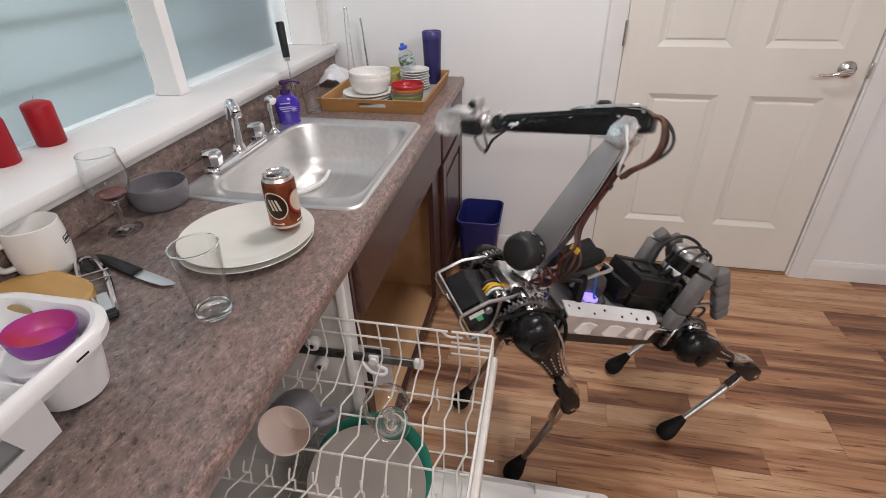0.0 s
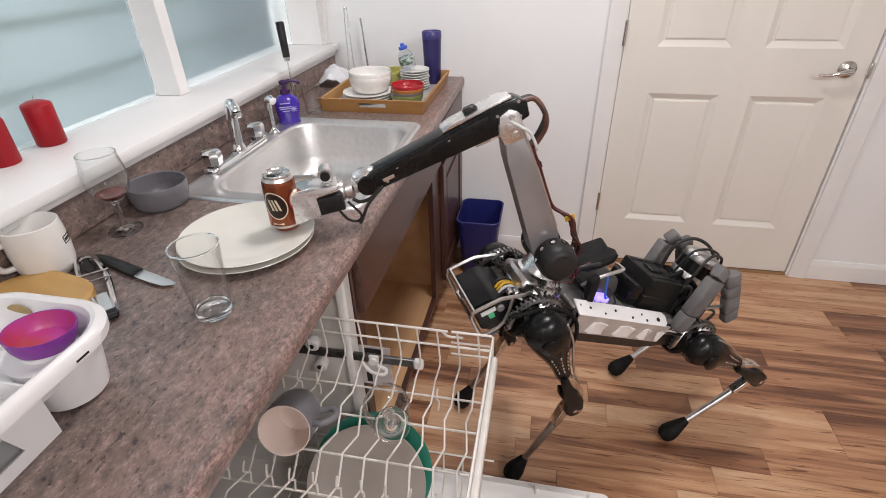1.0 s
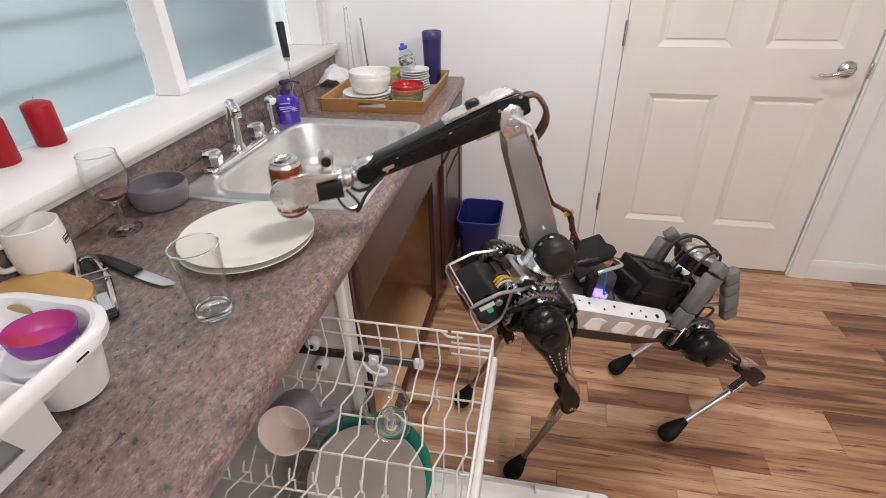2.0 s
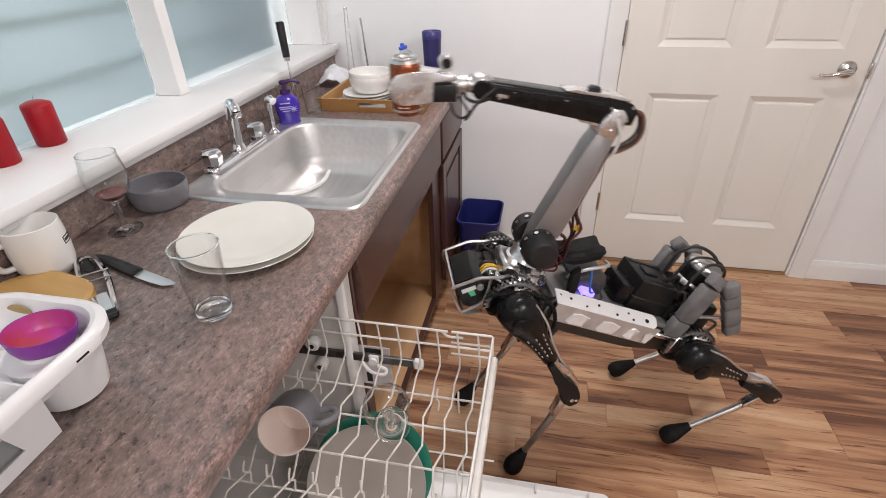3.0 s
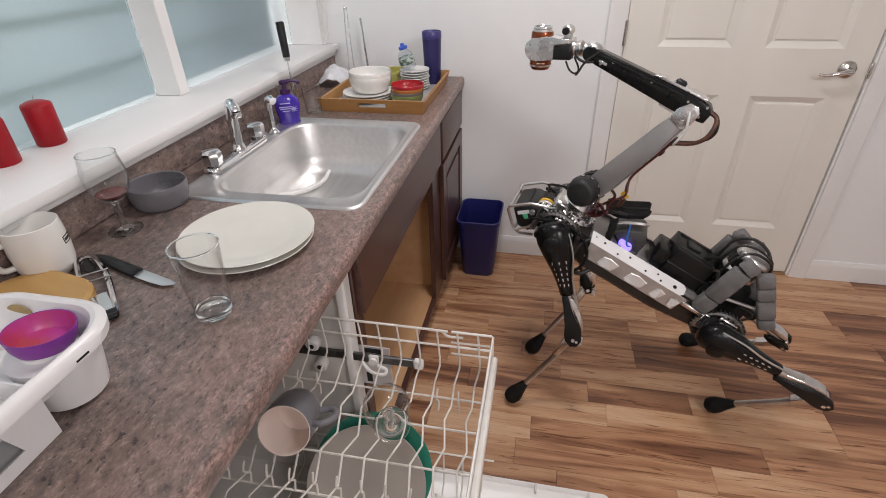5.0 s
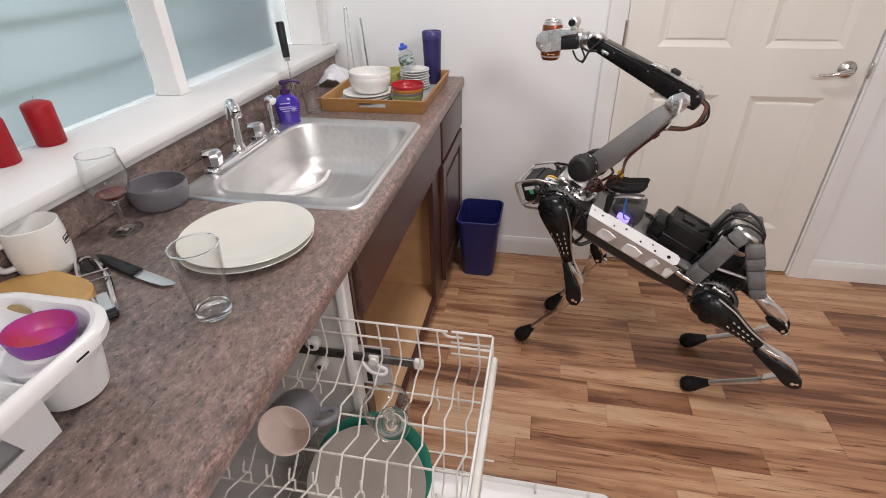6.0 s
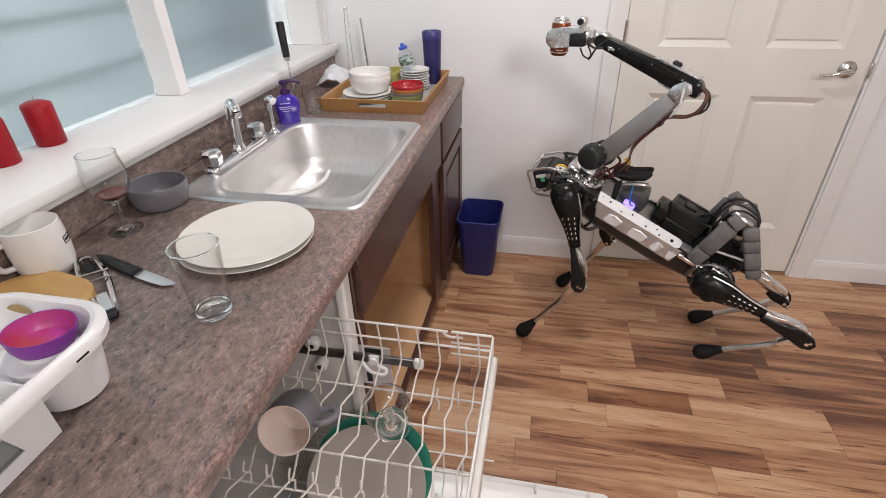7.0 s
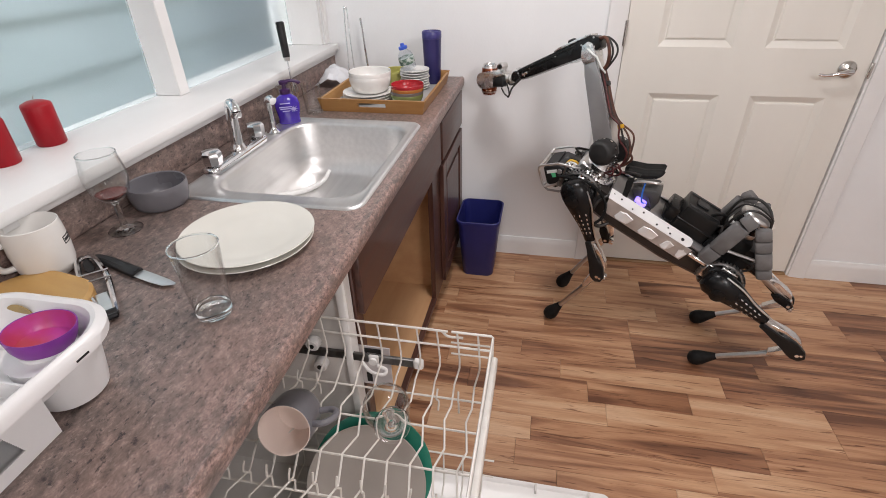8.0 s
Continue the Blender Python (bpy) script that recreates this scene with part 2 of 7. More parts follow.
CLEAR = thin_glass("clear_glass", (0.982, 0.986, 0.985), 1.5)
SOLID = glass("solid_glass", (0.97, 0.985, 0.98))
# The siding glows by itself, in place of daylight falling on it.
SIDING = glow("glowing_pale_blue_siding", (0.450, 0.525, 0.54), 0.235)

# ---- the room ----
X1, Y0, YB, ZC = 3.7, -2.3, 2.3014, 2.45
CT = 0.914


def boxes(name, spans, material, parent=None, bev=0.0, label="", kind="structure"):
    bm = B()
    for a, b in spans:
        box(bm, a, b, bev)
    ob = new(name, made(bm, name, material))
    if parent:
        ob.parent = parent
        return tagged(ob, label)
    return tagged(ob, label, kind=kind)


boxes("floor", [((0, Y0, -0.10), (X1, YB, -0.012))], mat("subfloor", (0.06, 0.04, 0.03)), label="wood laminate floor of warm brown planks")
boxes("ceiling", [((-0.2, Y0 - 0.15, ZC), (X1 + 0.15, YB + 0.15, ZC + 0.1))], CEIL, label="plain white ceiling")
DX0, DX1, DZ = 1.302, 2.243, 2.06
boxes("wall_north", [((-0.2, YB, -0.1), (DX0 - 0.02, YB + 0.13, ZC)), ((DX1 + 0.02, YB, -0.1), (X1 + 0.15, YB + 0.13, ZC)),
                     ((DX0 - 0.02, YB, DZ + 0.02), (DX1 + 0.02, YB + 0.13, ZC))], WALL, label="white painted plaster wall behind the door")
WZ0, WZ1, WY0, WY1 = 1.024, 2.1, -0.4, 2.262
boxes("wall_west", [((-0.25, Y0, -0.1), (0, YB, WZ0 - 0.006)), ((-0.25, Y0, WZ1), (0, YB, ZC)), ((-0.25, Y0, WZ0), (0, WY0, WZ1)),
                    ((-0.25, WY1, WZ0), (0, YB, WZ1))], WALL, label="white painted wall with the kitchen window")
boxes("wall_east", [((X1, Y0, -0.1), (X1 + 0.13, YB, ZC))], WALL, label="white painted wall")
boxes("wall_south", [((-0.2, Y0 - 0.13, -0.1), (X1 + 0.13, Y0, ZC))], WALL, label="white painted wall")
bm = B()
for a, b in ((0.62, DX0 - 0.075), (DX1 + 0.075, X1)):
    prism(bm, [(YB - 0.014, 0), (YB, 0), (YB, 0.1), (YB - 0.006, 0.1), (YB - 0.012, 0.085), (YB - 0.014, 0.07)], a, b, axis=0)
tagged(new("baseboard", made(bm, "baseboard", TRIM)), "white painted baseboard", kind="structure")

# door with six raised panels
door = thing("door_1", pose(0, 0, 0), "closed off-white six-panel door with satin lever handle", "door", kind="structure")
YD = YB + 0.012
panels = []
for x0, x1 in ((1.437, 1.723), (1.843, 2.129)):
    for z0, z1 in ((0.246, 0.862), (1.051, 1.64), (1.74, 1.95)):
        panels.append((x0, x1, z0, z1))
bm = B()
xs = [DX0 + 0.004, 1.437, 1.723, 1.843, 2.129, DX1 - 0.004]
box(bm, (xs[0], YD, 0.012), (xs[1], YD + 0.035, DZ - 0.003))
box(bm, (xs[2], YD, 0.012), (xs[3], YD + 0.035, DZ - 0.003))
box(bm, (xs[4], YD, 0.012), (xs[5], YD + 0.035, DZ - 0.003))
for z0, z1 in ((0.012, 0.246), (0.862, 1.051), (1.64, 1.74), (1.95, DZ - 0.003)):
    for i in (1, 3):
        box(bm, (xs[i], YD, z0), (xs[i + 1], YD + 0.035, z1))
part("door_leaf", bm, DOORP, door)
for x0, x1, z0, z1 in panels:
    bm = B()
    rings = []
    for inset, dy in ((0, 0.0), (0.004, 0.002), (0.010, 0.005), (0.025, 0.0135), (0.029, 0.014), (0.0315, 0.008), (0.036, 0.007)):
        rings.append([(x0 + inset, YD + dy, z0 + inset), (x1 - inset, YD + dy, z0 + inset), (x1 - inset, YD + dy, z1 - inset),
                      (x0 + inset, YD + dy, z1 - inset)])
    vs = loft(bm, rings, cap=False)
    bm.faces.new(vs[-1])
    part("panel", bm, DOORP, door, angle=12)
for zh in (0.34, 1.105, 1.86):
    bm = B()
    cyl(bm, (DX0 - 0.002, YB - 0.006, zh - 0.048), (DX0 - 0.002, YB - 0.006, zh + 0.048), 0.0075, seg=12, bev=0.001)
    for k in range(1, 5):
        cyl(bm, (DX0 - 0.002, YB - 0.006, zh - 0.048 + k * 0.0192 - 0.0006), (DX0 - 0.002, YB - 0.006, zh - 0.048 + k * 0.0192 + 0.0006), 0.0079, seg=12)
    part("hinge", bm, NICKEL, door, "worn steel hinge")
HX, HZ = 2.163, 0.975
bm = B()
lathe(bm, [(0.0, 0), (0.034, 0), (0.034, 0.004), (0.030, 0.010), (0.020, 0.013), (0.012, 0.016), (0.011, 0.045), (0.0, 0.045)], 32,
      Matrix.Translation((HX, YD, HZ)) @ pose(0, 0, 0, 90), cap=False)
handle = part("lever_handle", bm, NICKEL, door, "polished round rose with curved lever")
bm = B()
pts = smooth_path([(HX, YD - 0.046, HZ), (HX - 0.02, YD - 0.052, HZ), (HX - 0.05, YD - 0.054, HZ - 0.006), (HX - 0.085, YD - 0.05, HZ - 0.014),
                   (HX - 0.112, YD - 0.044, HZ - 0.012)], 5)
tube(bm, pts, 0.008, 10, radii=[0.011 - 0.006 * i / (len(pts) - 1) for i in range(len(pts))])
part("lever", bm, CHROME, handle)
bm = B()
box(bm, (DX1 - 0.007, YB - 0.004, HZ - 0.03), (DX1 + 0.004, YB + 0.01, HZ + 0.03), 0.002)
part("strike_plate", bm, NICKEL, door)

frame_ob = thing("trim", pose(0, 0, 0), "white painted door casing and jambs", "door frame", kind="structure")
for a, b in ((DX0 - 0.078, DX0 - 0.008), (DX1 + 0.008, DX1 + 0.078)):
    bm = B()
    inner = b if a < DX0 else a
    outer = a if a < DX0 else b
    s = 1 if outer > inner else -1
    prism(bm, [(inner, YB), (inner, YB - 0.010), (inner + s * 0.010, YB - 0.012), (inner + s * 0.05, YB - 0.018), (outer - s * 0.004, YB - 0.019),
               (outer, YB - 0.015), (outer, YB)], 0, DZ + 0.06, axis=2)
    part("casing", bm, TRIM, frame_ob)
bm = B()
box(bm, (DX0 - 0.078, YB - 0.018, DZ + 0.062), (DX1 + 0.078, YB, DZ + 0.13), 0.002)
part("casing", bm, TRIM, frame_ob)
for a, b in ((DX0 - 0.02, DX0), (DX1, DX1 + 0.02)):
    bm = B()
    box(bm, (a, YB, 0), (b, YB + 0.13, DZ + 0.02))
    part("jamb", bm, TRIM, frame_ob)
bm = B()
box(bm, (DX0, YB + 0.001, DZ + 0.0005), (DX1, YB + 0.13, DZ + 0.02))
part("jamb", bm, TRIM, frame_ob)
bm = B()
box(bm, (DX0 + 0.001, YB - 0.004, -0.01), (DX1 - 0.001, YB + 0.13, 0.008), 0.003)
part("threshold", bm, mat("threshold_wood", (0.30, 0.17, 0.08), rough=0.45), frame_ob, "narrow wooden threshold")
boxes("backdrop", [((DX0 - 0.1, YB + 0.14, 0), (DX1 + 0.1, YB + 0.16, 2.3))], DARK, label="dark space behind the closed door")

# window
win = thing("window_1", pose(0, 0, 0), "white framed window with pale bluish panes over the sink", "window", kind="structure")
bm = B()
box(bm, (-0.24, WY0 - 0.05, WZ0 - 0.004), (0.050, YB - 0.001, WZ0 + 0.026), 0.006, 2)
part("window_sill", bm, TRIM, win, "deep white painted sill board")
bm = B()
box(bm, (0.0255, WY0, WZ0 - 0.022), (0.034, YB - 0.002, WZ0 - 0.005), 0.002)
part("apron", bm, TRIM, win)
WS = WZ0 + 0.026
for y0, y1 in ((1.380, 1.428), (0.1, 0.145)):
    bm = B()
    box(bm, (-0.206, y0, WS), (-0.112, y1, WZ1), 0.003)
    part("mullion", bm, TRIM, win)
for y0, y1 in ((WY0, WY0 + 0.04), (WY1 - 0.02, WY1)):
    bm = B()
    box(bm, (-0.195, y0, WS), (-0.002, y1, WZ1), 0.003)
    part("window_frame", bm, TRIM, win)
bm = B()
box(bm, (-0.195, WY0 + 0.04, WZ1 - 0.03), (-0.002, WY1 - 0.02, WZ1), 0.003)
part("window_frame", bm, TRIM, win)
bm = B()
box(bm, (0.0005, WY1 + 0.002, WS + 0.001), (0.012, YB - 0.002, WZ1), 0.003)
part("casing", bm, TRIM, win)
for gx, y0, y1 in ((-0.197, 0.147, 1.378), (-0.15, 1.430, WY1 - 0.022)):
    bm = B()
    box(bm, (gx - 0.003, y0, WS + 0.0005), (gx + 0.003, y1, WZ1 - 0.032))
    pane = part("pane", bm, PANE, win)
    pane.visible_shadow = False
bd = thing("backdrop", pose(0, 0, 0), "pale blue siding seen through the window, glowing in place of daylight", "wall", kind="structure")
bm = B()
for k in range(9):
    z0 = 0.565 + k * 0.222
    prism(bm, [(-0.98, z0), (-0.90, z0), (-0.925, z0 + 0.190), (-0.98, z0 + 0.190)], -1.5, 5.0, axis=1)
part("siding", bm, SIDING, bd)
# Dark, faintly glowing backing paints the shadow line under each board.
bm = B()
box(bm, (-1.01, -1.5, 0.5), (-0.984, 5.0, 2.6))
part("backing", bm, glow("siding_lap_shadow_tone", (0.27, 0.32, 0.29), 0.2), bd, "dark backing in place of the shadow under each board")

# ---- counter, sink, cabinets ----
SX0, SX1, SY0, SY1 = 0.100, 0.598, 0.972, 1.628
cn = thing("countertop", pose(0, 0, 0), "brown speckled laminate countertop with rolled front edge", "countertop")
bm = B()
hole = (SX0 + 0.02, SX1 - 0.02, SY0 + 0.02, SY1 - 0.02)
CY0, CY1 = -0.75, YB - 0.001
outer = lambda z: [(0.021, CY0, z), (0.612, CY0, z), (0.612, CY1, z), (0.021, CY1, z)]
inner = lambda z: [(hole[0], hole[2], z), (hole[1], hole[2], z), (hole[1], hole[3], z), (hole[0], hole[3], z)]
loft(bm, [outer(CT), inner(CT), inner(CT - 0.036), outer(CT - 0.036)], closed=True)
part("worktop", bm, LAMINATE, cn)
bm = B()
prism(bm, [(0.6121, CT - 0.040), (0.628, CT - 0.040), (0.6335, CT - 0.036), (0.635, CT - 0.028), (0.635, CT - 0.010), (0.632, CT - 0.003), (0.626, CT + 0.0015), (0.6121, CT)], CY0, CY1,
      axis=1)
part("front_edge", bm, LAMINATE, cn, "rolled front edge")
bm = B()
prism(bm, [(0.002, CT - 0.03), (0.0205, CT - 0.03), (0.0205, CT), (0.024, CT + 0.004), (0.0245, CT + 0.095), (0.021, CT + 0.101), (0.002, CT + 0.102)], CY0, CY1,
      axis=1)
part("backsplash", bm, LAMINATE, cn)

sink = thing("kitchen_sink", pose(0, 0, 0), "brushed stainless steel drop-in sink with one bowl", "sink")
bm = B()
BX0, BX1, BY0, BY1 = SX0 + 0.062, SX1 - 0.036, SY0 + 0.062, SY1 - 0.046
n = 6
rings = [rrect(SX0, SY0, SX1, SY1, 0.045, CT + 0.0005, n), rrect(SX0 + 0.003, SY0 + 0.003, SX1 - 0.003, SY1 - 0.003, 0.044, CT + 0.005, n),
         rrect(SX0 + 0.010, SY0 + 0.010, SX1 - 0.010, SY1 - 0.010, 0.042, CT + 0.0065, n),
         rrect(SX0 + 0.016, SY0 + 0.016, SX1 - 0.014, SY1 - 0.014, 0.040, CT + 0.003, n),
         rrect(BX0 - 0.016, BY0 - 0.014, BX1 + 0.012, BY1 + 0.014, 0.075, CT + 0.003, n),
         rrect(BX0 - 0.004, BY0 - 0.004, BX1 + 0.004, BY1 + 0.004, 0.085, CT + 0.001, n), rrect(BX0, BY0, BX1, BY1, 0.085, CT - 0.008, n),
         rrect(BX0 + 0.008, BY0 + 0.008, BX1 - 0.008, BY1 - 0.008, 0.085, CT - 0.11, n),
         rrect(BX0 + 0.020, BY0 + 0.020, BX1 - 0.020, BY1 - 0.020, 0.080, CT - 0.150, n),
         rrect(BX0 + 0.050, BY0 + 0.050, BX1 - 0.050, BY1 - 0.050, 0.065, CT - 0.170, n),
         rrect(BX0 + 0.15, BY0 + 0.18, BX1 - 0.15, BY1 - 0.18, 0.03, CT - 0.178, n)]
vs = loft(bm, rings, cap=False)
bm.faces.new(vs[-1])
part("basin", bm, STEEL, sink, angle=60)
bm = B()
lathe(bm, [(0.05, 0), (0.048, 0.003), (0.04, 0.002), (0.036, -0.004), (0.0, -0.006)], 28,
      Matrix.Translation(((BX0 + BX1) / 2, (BY0 + BY1) / 2, CT - 0.1765)), cap=False)
part("drain", bm, CHROME, sink)

CF = 0.61
sc = thing("sink_cabinet", pose(0, 0, 0), "dark cherry sink base cabinet without doors, open inside", "cabinet")
C0, C1 = 0.845, 1.792
for nm, a, b in (("side_board", (0.022, C0 + 0.001, 0.10), (CF - 0.02, C0 + 0.018, CT - 0.037)), ("side_board", (0.022, C1 - 0.018, 0.10), (CF - 0.02, C1 - 0.001, CT - 0.037)),
                 ("bottom_board", (0.022, C0 + 0.018, 0.10), (CF - 0.02, C1 - 0.018, 0.118)), ("back_board", (0.022, C0 + 0.018, 0.118), (0.030, C1 - 0.018, CT - 0.2))):
    boxes(nm, [(a, b)], BIRCH, sc, label="pale birch board")
for nm, a, b, mt in (("stile", (CF - 0.02, C0, 0.10), (CF, C0 + 0.04, CT - 0.042), CABINET), ("stile", (CF - 0.02, C1 - 0.11, 0.10), (CF, C1 - 0.001, CT - 0.042), CABINET),
                     ("rail", (CF - 0.02, C0 + 0.04, 0.10), (CF, C1 - 0.11, 0.122), CABINET_H),
                     ("fascia", (CF - 0.004, C0 + 0.012, 0.705), (CF + 0.016, C1 - 0.012, CT - 0.044), CABINET_H)):
    bm = B()
    box(bm, a, b, 0.002)
    part(nm, bm, mt, sc)
boxes("toe_kick", [((0.515, C0, 0), (0.535, C1, 0.099))], CABINET_H, sc)

dc = thing("drawer_cabinet", pose(0, 0, 0), "dark cherry base cabinet with one drawer and one door", "cabinet")
D0, D1 = C1 + 0.001, YB - 0.006
boxes("body", [((0.022, D0, 0.10), (CF - 0.001, D1, CT - 0.042))], CABINET, dc)
boxes("toe_kick", [((0.515, D0, 0), (0.535, D1, 0.099))], CABINET_H, dc)
bm = B()
box(bm, (CF, D0 + 0.02, 0.705), (CF + 0.018, D1 - 0.02, CT - 0.05), 0.004, 2)
part("drawer_front", bm, CABINET_H, dc)
bm = B()
y0, y1, z0, z1 = D0 + 0.02, D1 - 0.02, 0.125, 0.685
for a, b in (((y0, z0), (y0 + 0.06, z1)), ((y1 - 0.06, z0), (y1, z1)), ((y0 + 0.06, z0), (y1 - 0.06, z0 + 0.06)), ((y0 + 0.06, z1 - 0.06), (y1 - 0.06, z1))):
    box(bm, (CF, a[0], a[1]), (CF + 0.018, b[0], b[1]), 0.002)
box(bm, (CF, y0 + 0.061, z0 + 0.061), (CF + 0.009, y1 - 0.061, z1 - 0.061))
box(bm, (CF + 0.009, y0 + 0.085, z0 + 0.085), (CF + 0.015, y1 - 0.085, z1 - 0.085), 0.005)
part("cabinet_door", bm, CABINET, dc)

# ---- dishwasher with its racks ----
W0, W1 = 0.238, 0.842
dw = thing("dishwasher", pose(0, 0, 0), "open white dishwasher under the countertop with racks pulled out", "dishwasher")
for a, b in (((0.03, W0 + 0.006, 0.10), (0.585, W0 + 0.03, 0.868)), ((0.03, W1 - 0.03, 0.10), (0.585, W1 - 0.006, 0.868)), ((0.03, W0 + 0.03, 0.10), (0.05, W1 - 0.03, 0.868)),
             ((0.05, W0 + 0.03, 0.10), (0.585, W1 - 0.03, 0.125)), ((0.05, W0 + 0.03, 0.848), (0.585, W1 - 0.03, 0.868))):
    bm = B()
    box(bm, a, b)
    part("tub_wall", bm, DW_WHITE, dw, "worn pale grey tub liner")
bm = B()
box(bm, (0.600, W1 + 0.0005, 0.488), (0.682, W1 + 0.004, 0.618), 0.001)
tab = part("side_tab", bm, mat("sticker_paper", (0.62, 0.58, 0.58), rough=0.6), dw, "pale side tab with black printed marks")
for x0, z0, x1, z1 in ((0.614, 0.598, 0.660, 0.612), (0.614, 0.566, 0.624, 0.598), (0.630, 0.576, 0.642, 0.592), (0.648, 0.566, 0.660, 0.598), (0.616, 0.498, 0.630, 0.530)):
    bm = B()
    box(bm, (x0, W1 - 0.0006, z0), (x1, W1 + 0.0003, z1))
    part("mark", bm, BLACK, tab)
for a, b in (((0.586, W0, 0.10), (0.606, W0 + 0.036, 0.866)), ((0.586, W1 - 0.042, 0.10), (0.606, W1, 0.866))):
    bm = B()
    box(bm, a, b, 0.004, 2)
    fr = part("front_frame", bm, WHITE_PLASTIC, dw)
    bm = B()
    ym = (a[1] + b[1]) / 2
    box(bm, (0.6045, ym - 0.011, 0.72), (0.6075, ym + 0.011, 0.85), 0.0012)
    part("recess", bm, DW_WHITE, fr)
bm = B()
loft(bm, [rrect(0.612, W0 + 0.004, 1.262, W1 + 0.012, 0.02, z, 4) for z in (0.105, 0.165)])
dd = part("door", bm, WHITE_PLASTIC, dw, "white door folded down flat")
bm = B()
rings = [rrect(0.635 + i, W0 + 0.02 + i, 1.25 - i, W1 - 0.002 - i, 0.03, z, 4) for i, z in ((0.0, 0.1655), (0.004, 0.178), (0.014, 0.182), (0.03, 0.172))]
vs = loft(bm, rings, cap=False)
bm.faces.new(vs[-1])
part("door_liner", bm, WHITE_PLASTIC, dd)
for x in (0.90, 1.06, 1.20):
    bm = B()
    box(bm, (x, W1 - 0.028, 0.176), (x + 0.006, W1 - 0.006, 0.192), 0.001)
    part("rib", bm, DW_WHITE, dd)
bm = B()
box(bm, (0.44, W1 - 0.040, 0.606), (0.770, W1 - 0.031, 0.630), 0.002)
rail_ob = part("slide_rail", bm, mat("dark_rail_steel", (0.20, 0.195, 0.19), (0.12, 0.118, 0.115), 40, rough=0.35, metal=1.0), dw, "steel telescopic rack rail")
bm = B()
box(bm, (0.752, W1 - 0.045, 0.606), (0.775, W1 - 0.028, 0.632), 0.004)
part("end_stop", bm, WHITE_PLASTIC, rail_ob)
for x, z in ((0.512, 0.650), (0.522, 0.585)):
    bm = B()
    cyl(bm, (x, W1 - 0.055, z), (x, W1 - 0.0305, z), 0.0165, seg=18, bev=0.003)
    ro = part("roller", bm, WHITE_PLASTIC, dw)
    bm = B()
    cyl(bm, (x, W1 - 0.0575, z), (x, W1 - 0.0545, z), 0.006, seg=12)
    part("axle", bm, BLACK, ro)

RX0, RX1, RY0, RY1 = 0.40, 0.934, 0.30, 0.790
rack = thing("dish_rack", pose(0, 0, 0), "pulled-out upper dishwasher rack of cream coated wire", "dish rack")
WR = 0.0022
for z, x0 in ((0.742, RX0), (0.700, RX0)):
    for y in (RY1, RY0):
        bm = B()
        if z > 0.72:
            tube(bm, smooth_path([(x0, y, z), (0.80, y, z), (0.825, y, z - 0.004), (0.838, y, z - 0.014), (0.87, y, z - 0.014)], 3), WR * 1.25, 6)
        else:
            tube(bm, [(x0, y, z), (RX1 - 0.004, y, z)], WR * 1.2, 6)
        part("rim_wire", bm, VINYL, rack)
bm = B()
tube(bm, [(0.845, RY1, 0.742), (RX1 - 0.004, RY1, 0.742), (RX1, RY1 - 0.004, 0.742), (RX1, RY1 - 0.004, 0.665)], WR * 1.25, 6)
part("rim_wire", bm, VINYL, rack)
for z in (0.718, 0.686):
    bm = B()
    tube(bm, [(0.845, RY1 - 0.006, z), (RX1, RY1 - 0.006, z)], WR, 6)
    part("rim_wire", bm, VINYL, rack)
bm = B()
box(bm, (RX1 - 0.004, RY0, 0.655), (RX1 + 0.012, RY1 - 0.002, 0.690), 0.004)
part("front_bar", bm, VINYL, rack, "thick cream front bar")
bm = B()
tube(bm, [(RX1, RY0, 0.742), (RX1, RY1 - 0.004, 0.742)], WR * 1.25, 6)
part("rim_wire", bm, VINYL, rack)
bm = B()
tube(bm, [(RX0, RY0, 0.742), (RX0, RY1, 0.742)], WR * 1.25, 6)
part("rim_wire", bm, VINYL, rack)
k = 0
x = RX0 + 0.012
while x < RX1 - 0.01:
    dz = 0.012 * math.sin(k * 1.7)
    pts = [(x, RY1, 0.742), (x + 0.004, RY1 - 0.002, 0.69), (x + 0.006, RY1 - 0.006, 0.645), (x - 0.002, RY1 - 0.028, 0.615), (x, RY1 - 0.08, 0.603)]
    yy = RY1 - 0.13
    j = 0
    while yy > RY0 + 0.04:
        pts.append((x + (0.005 if j % 2 else -0.005), yy, 0.603 + (0.016 if j % 2 == 0 else 0.0)))
        yy -= 0.055
        j += 1
    pts += [(x, RY0 + 0.02, 0.615), (x, RY0, 0.66), (x, RY0, 0.742)]
    bm = B()
    tube(bm, smooth_path(pts, 2), WR, 6)
    part("wire", bm, VINYL, rack)
    x += 0.0445
    k += 1
for yy in (0.735, 0.655, 0.56, 0.475, 0.39):
    bm = B()
    tube(bm, [(RX0, yy, 0.598), (RX1, yy, 0.598)], WR * 1.15, 6)
    part("wire", bm, VINYL, rack)
tine = B()
tube(tine, smooth_path([(0, 0, 0), (0.001, 0.006, 0.022), (-0.002, -0.006, 0.042), (0.0, 0.003, 0.062)], 2), WR * 0.95, 6)
tine = made(tine, "tine", VINYL)
for yy in (0.475, 0.39, 0.70):
    k = 0
    x = RX0 + 0.03
    while x < RX1 - 0.02:
        if not (yy == 0.70 and 0.6 < x < 0.80):
            ob = new("tine", tine)
            ob.parent = rack
            ob.matrix_basis = pose(x, yy, 0.598, 0, 0, (k * 47) % 30)
        x += 0.0445
        k += 1
bm = B()
box(bm, (0.646, RY1 + 0.004, 0.606), (0.670, RY1 + 0.012, 0.636), 0.003)
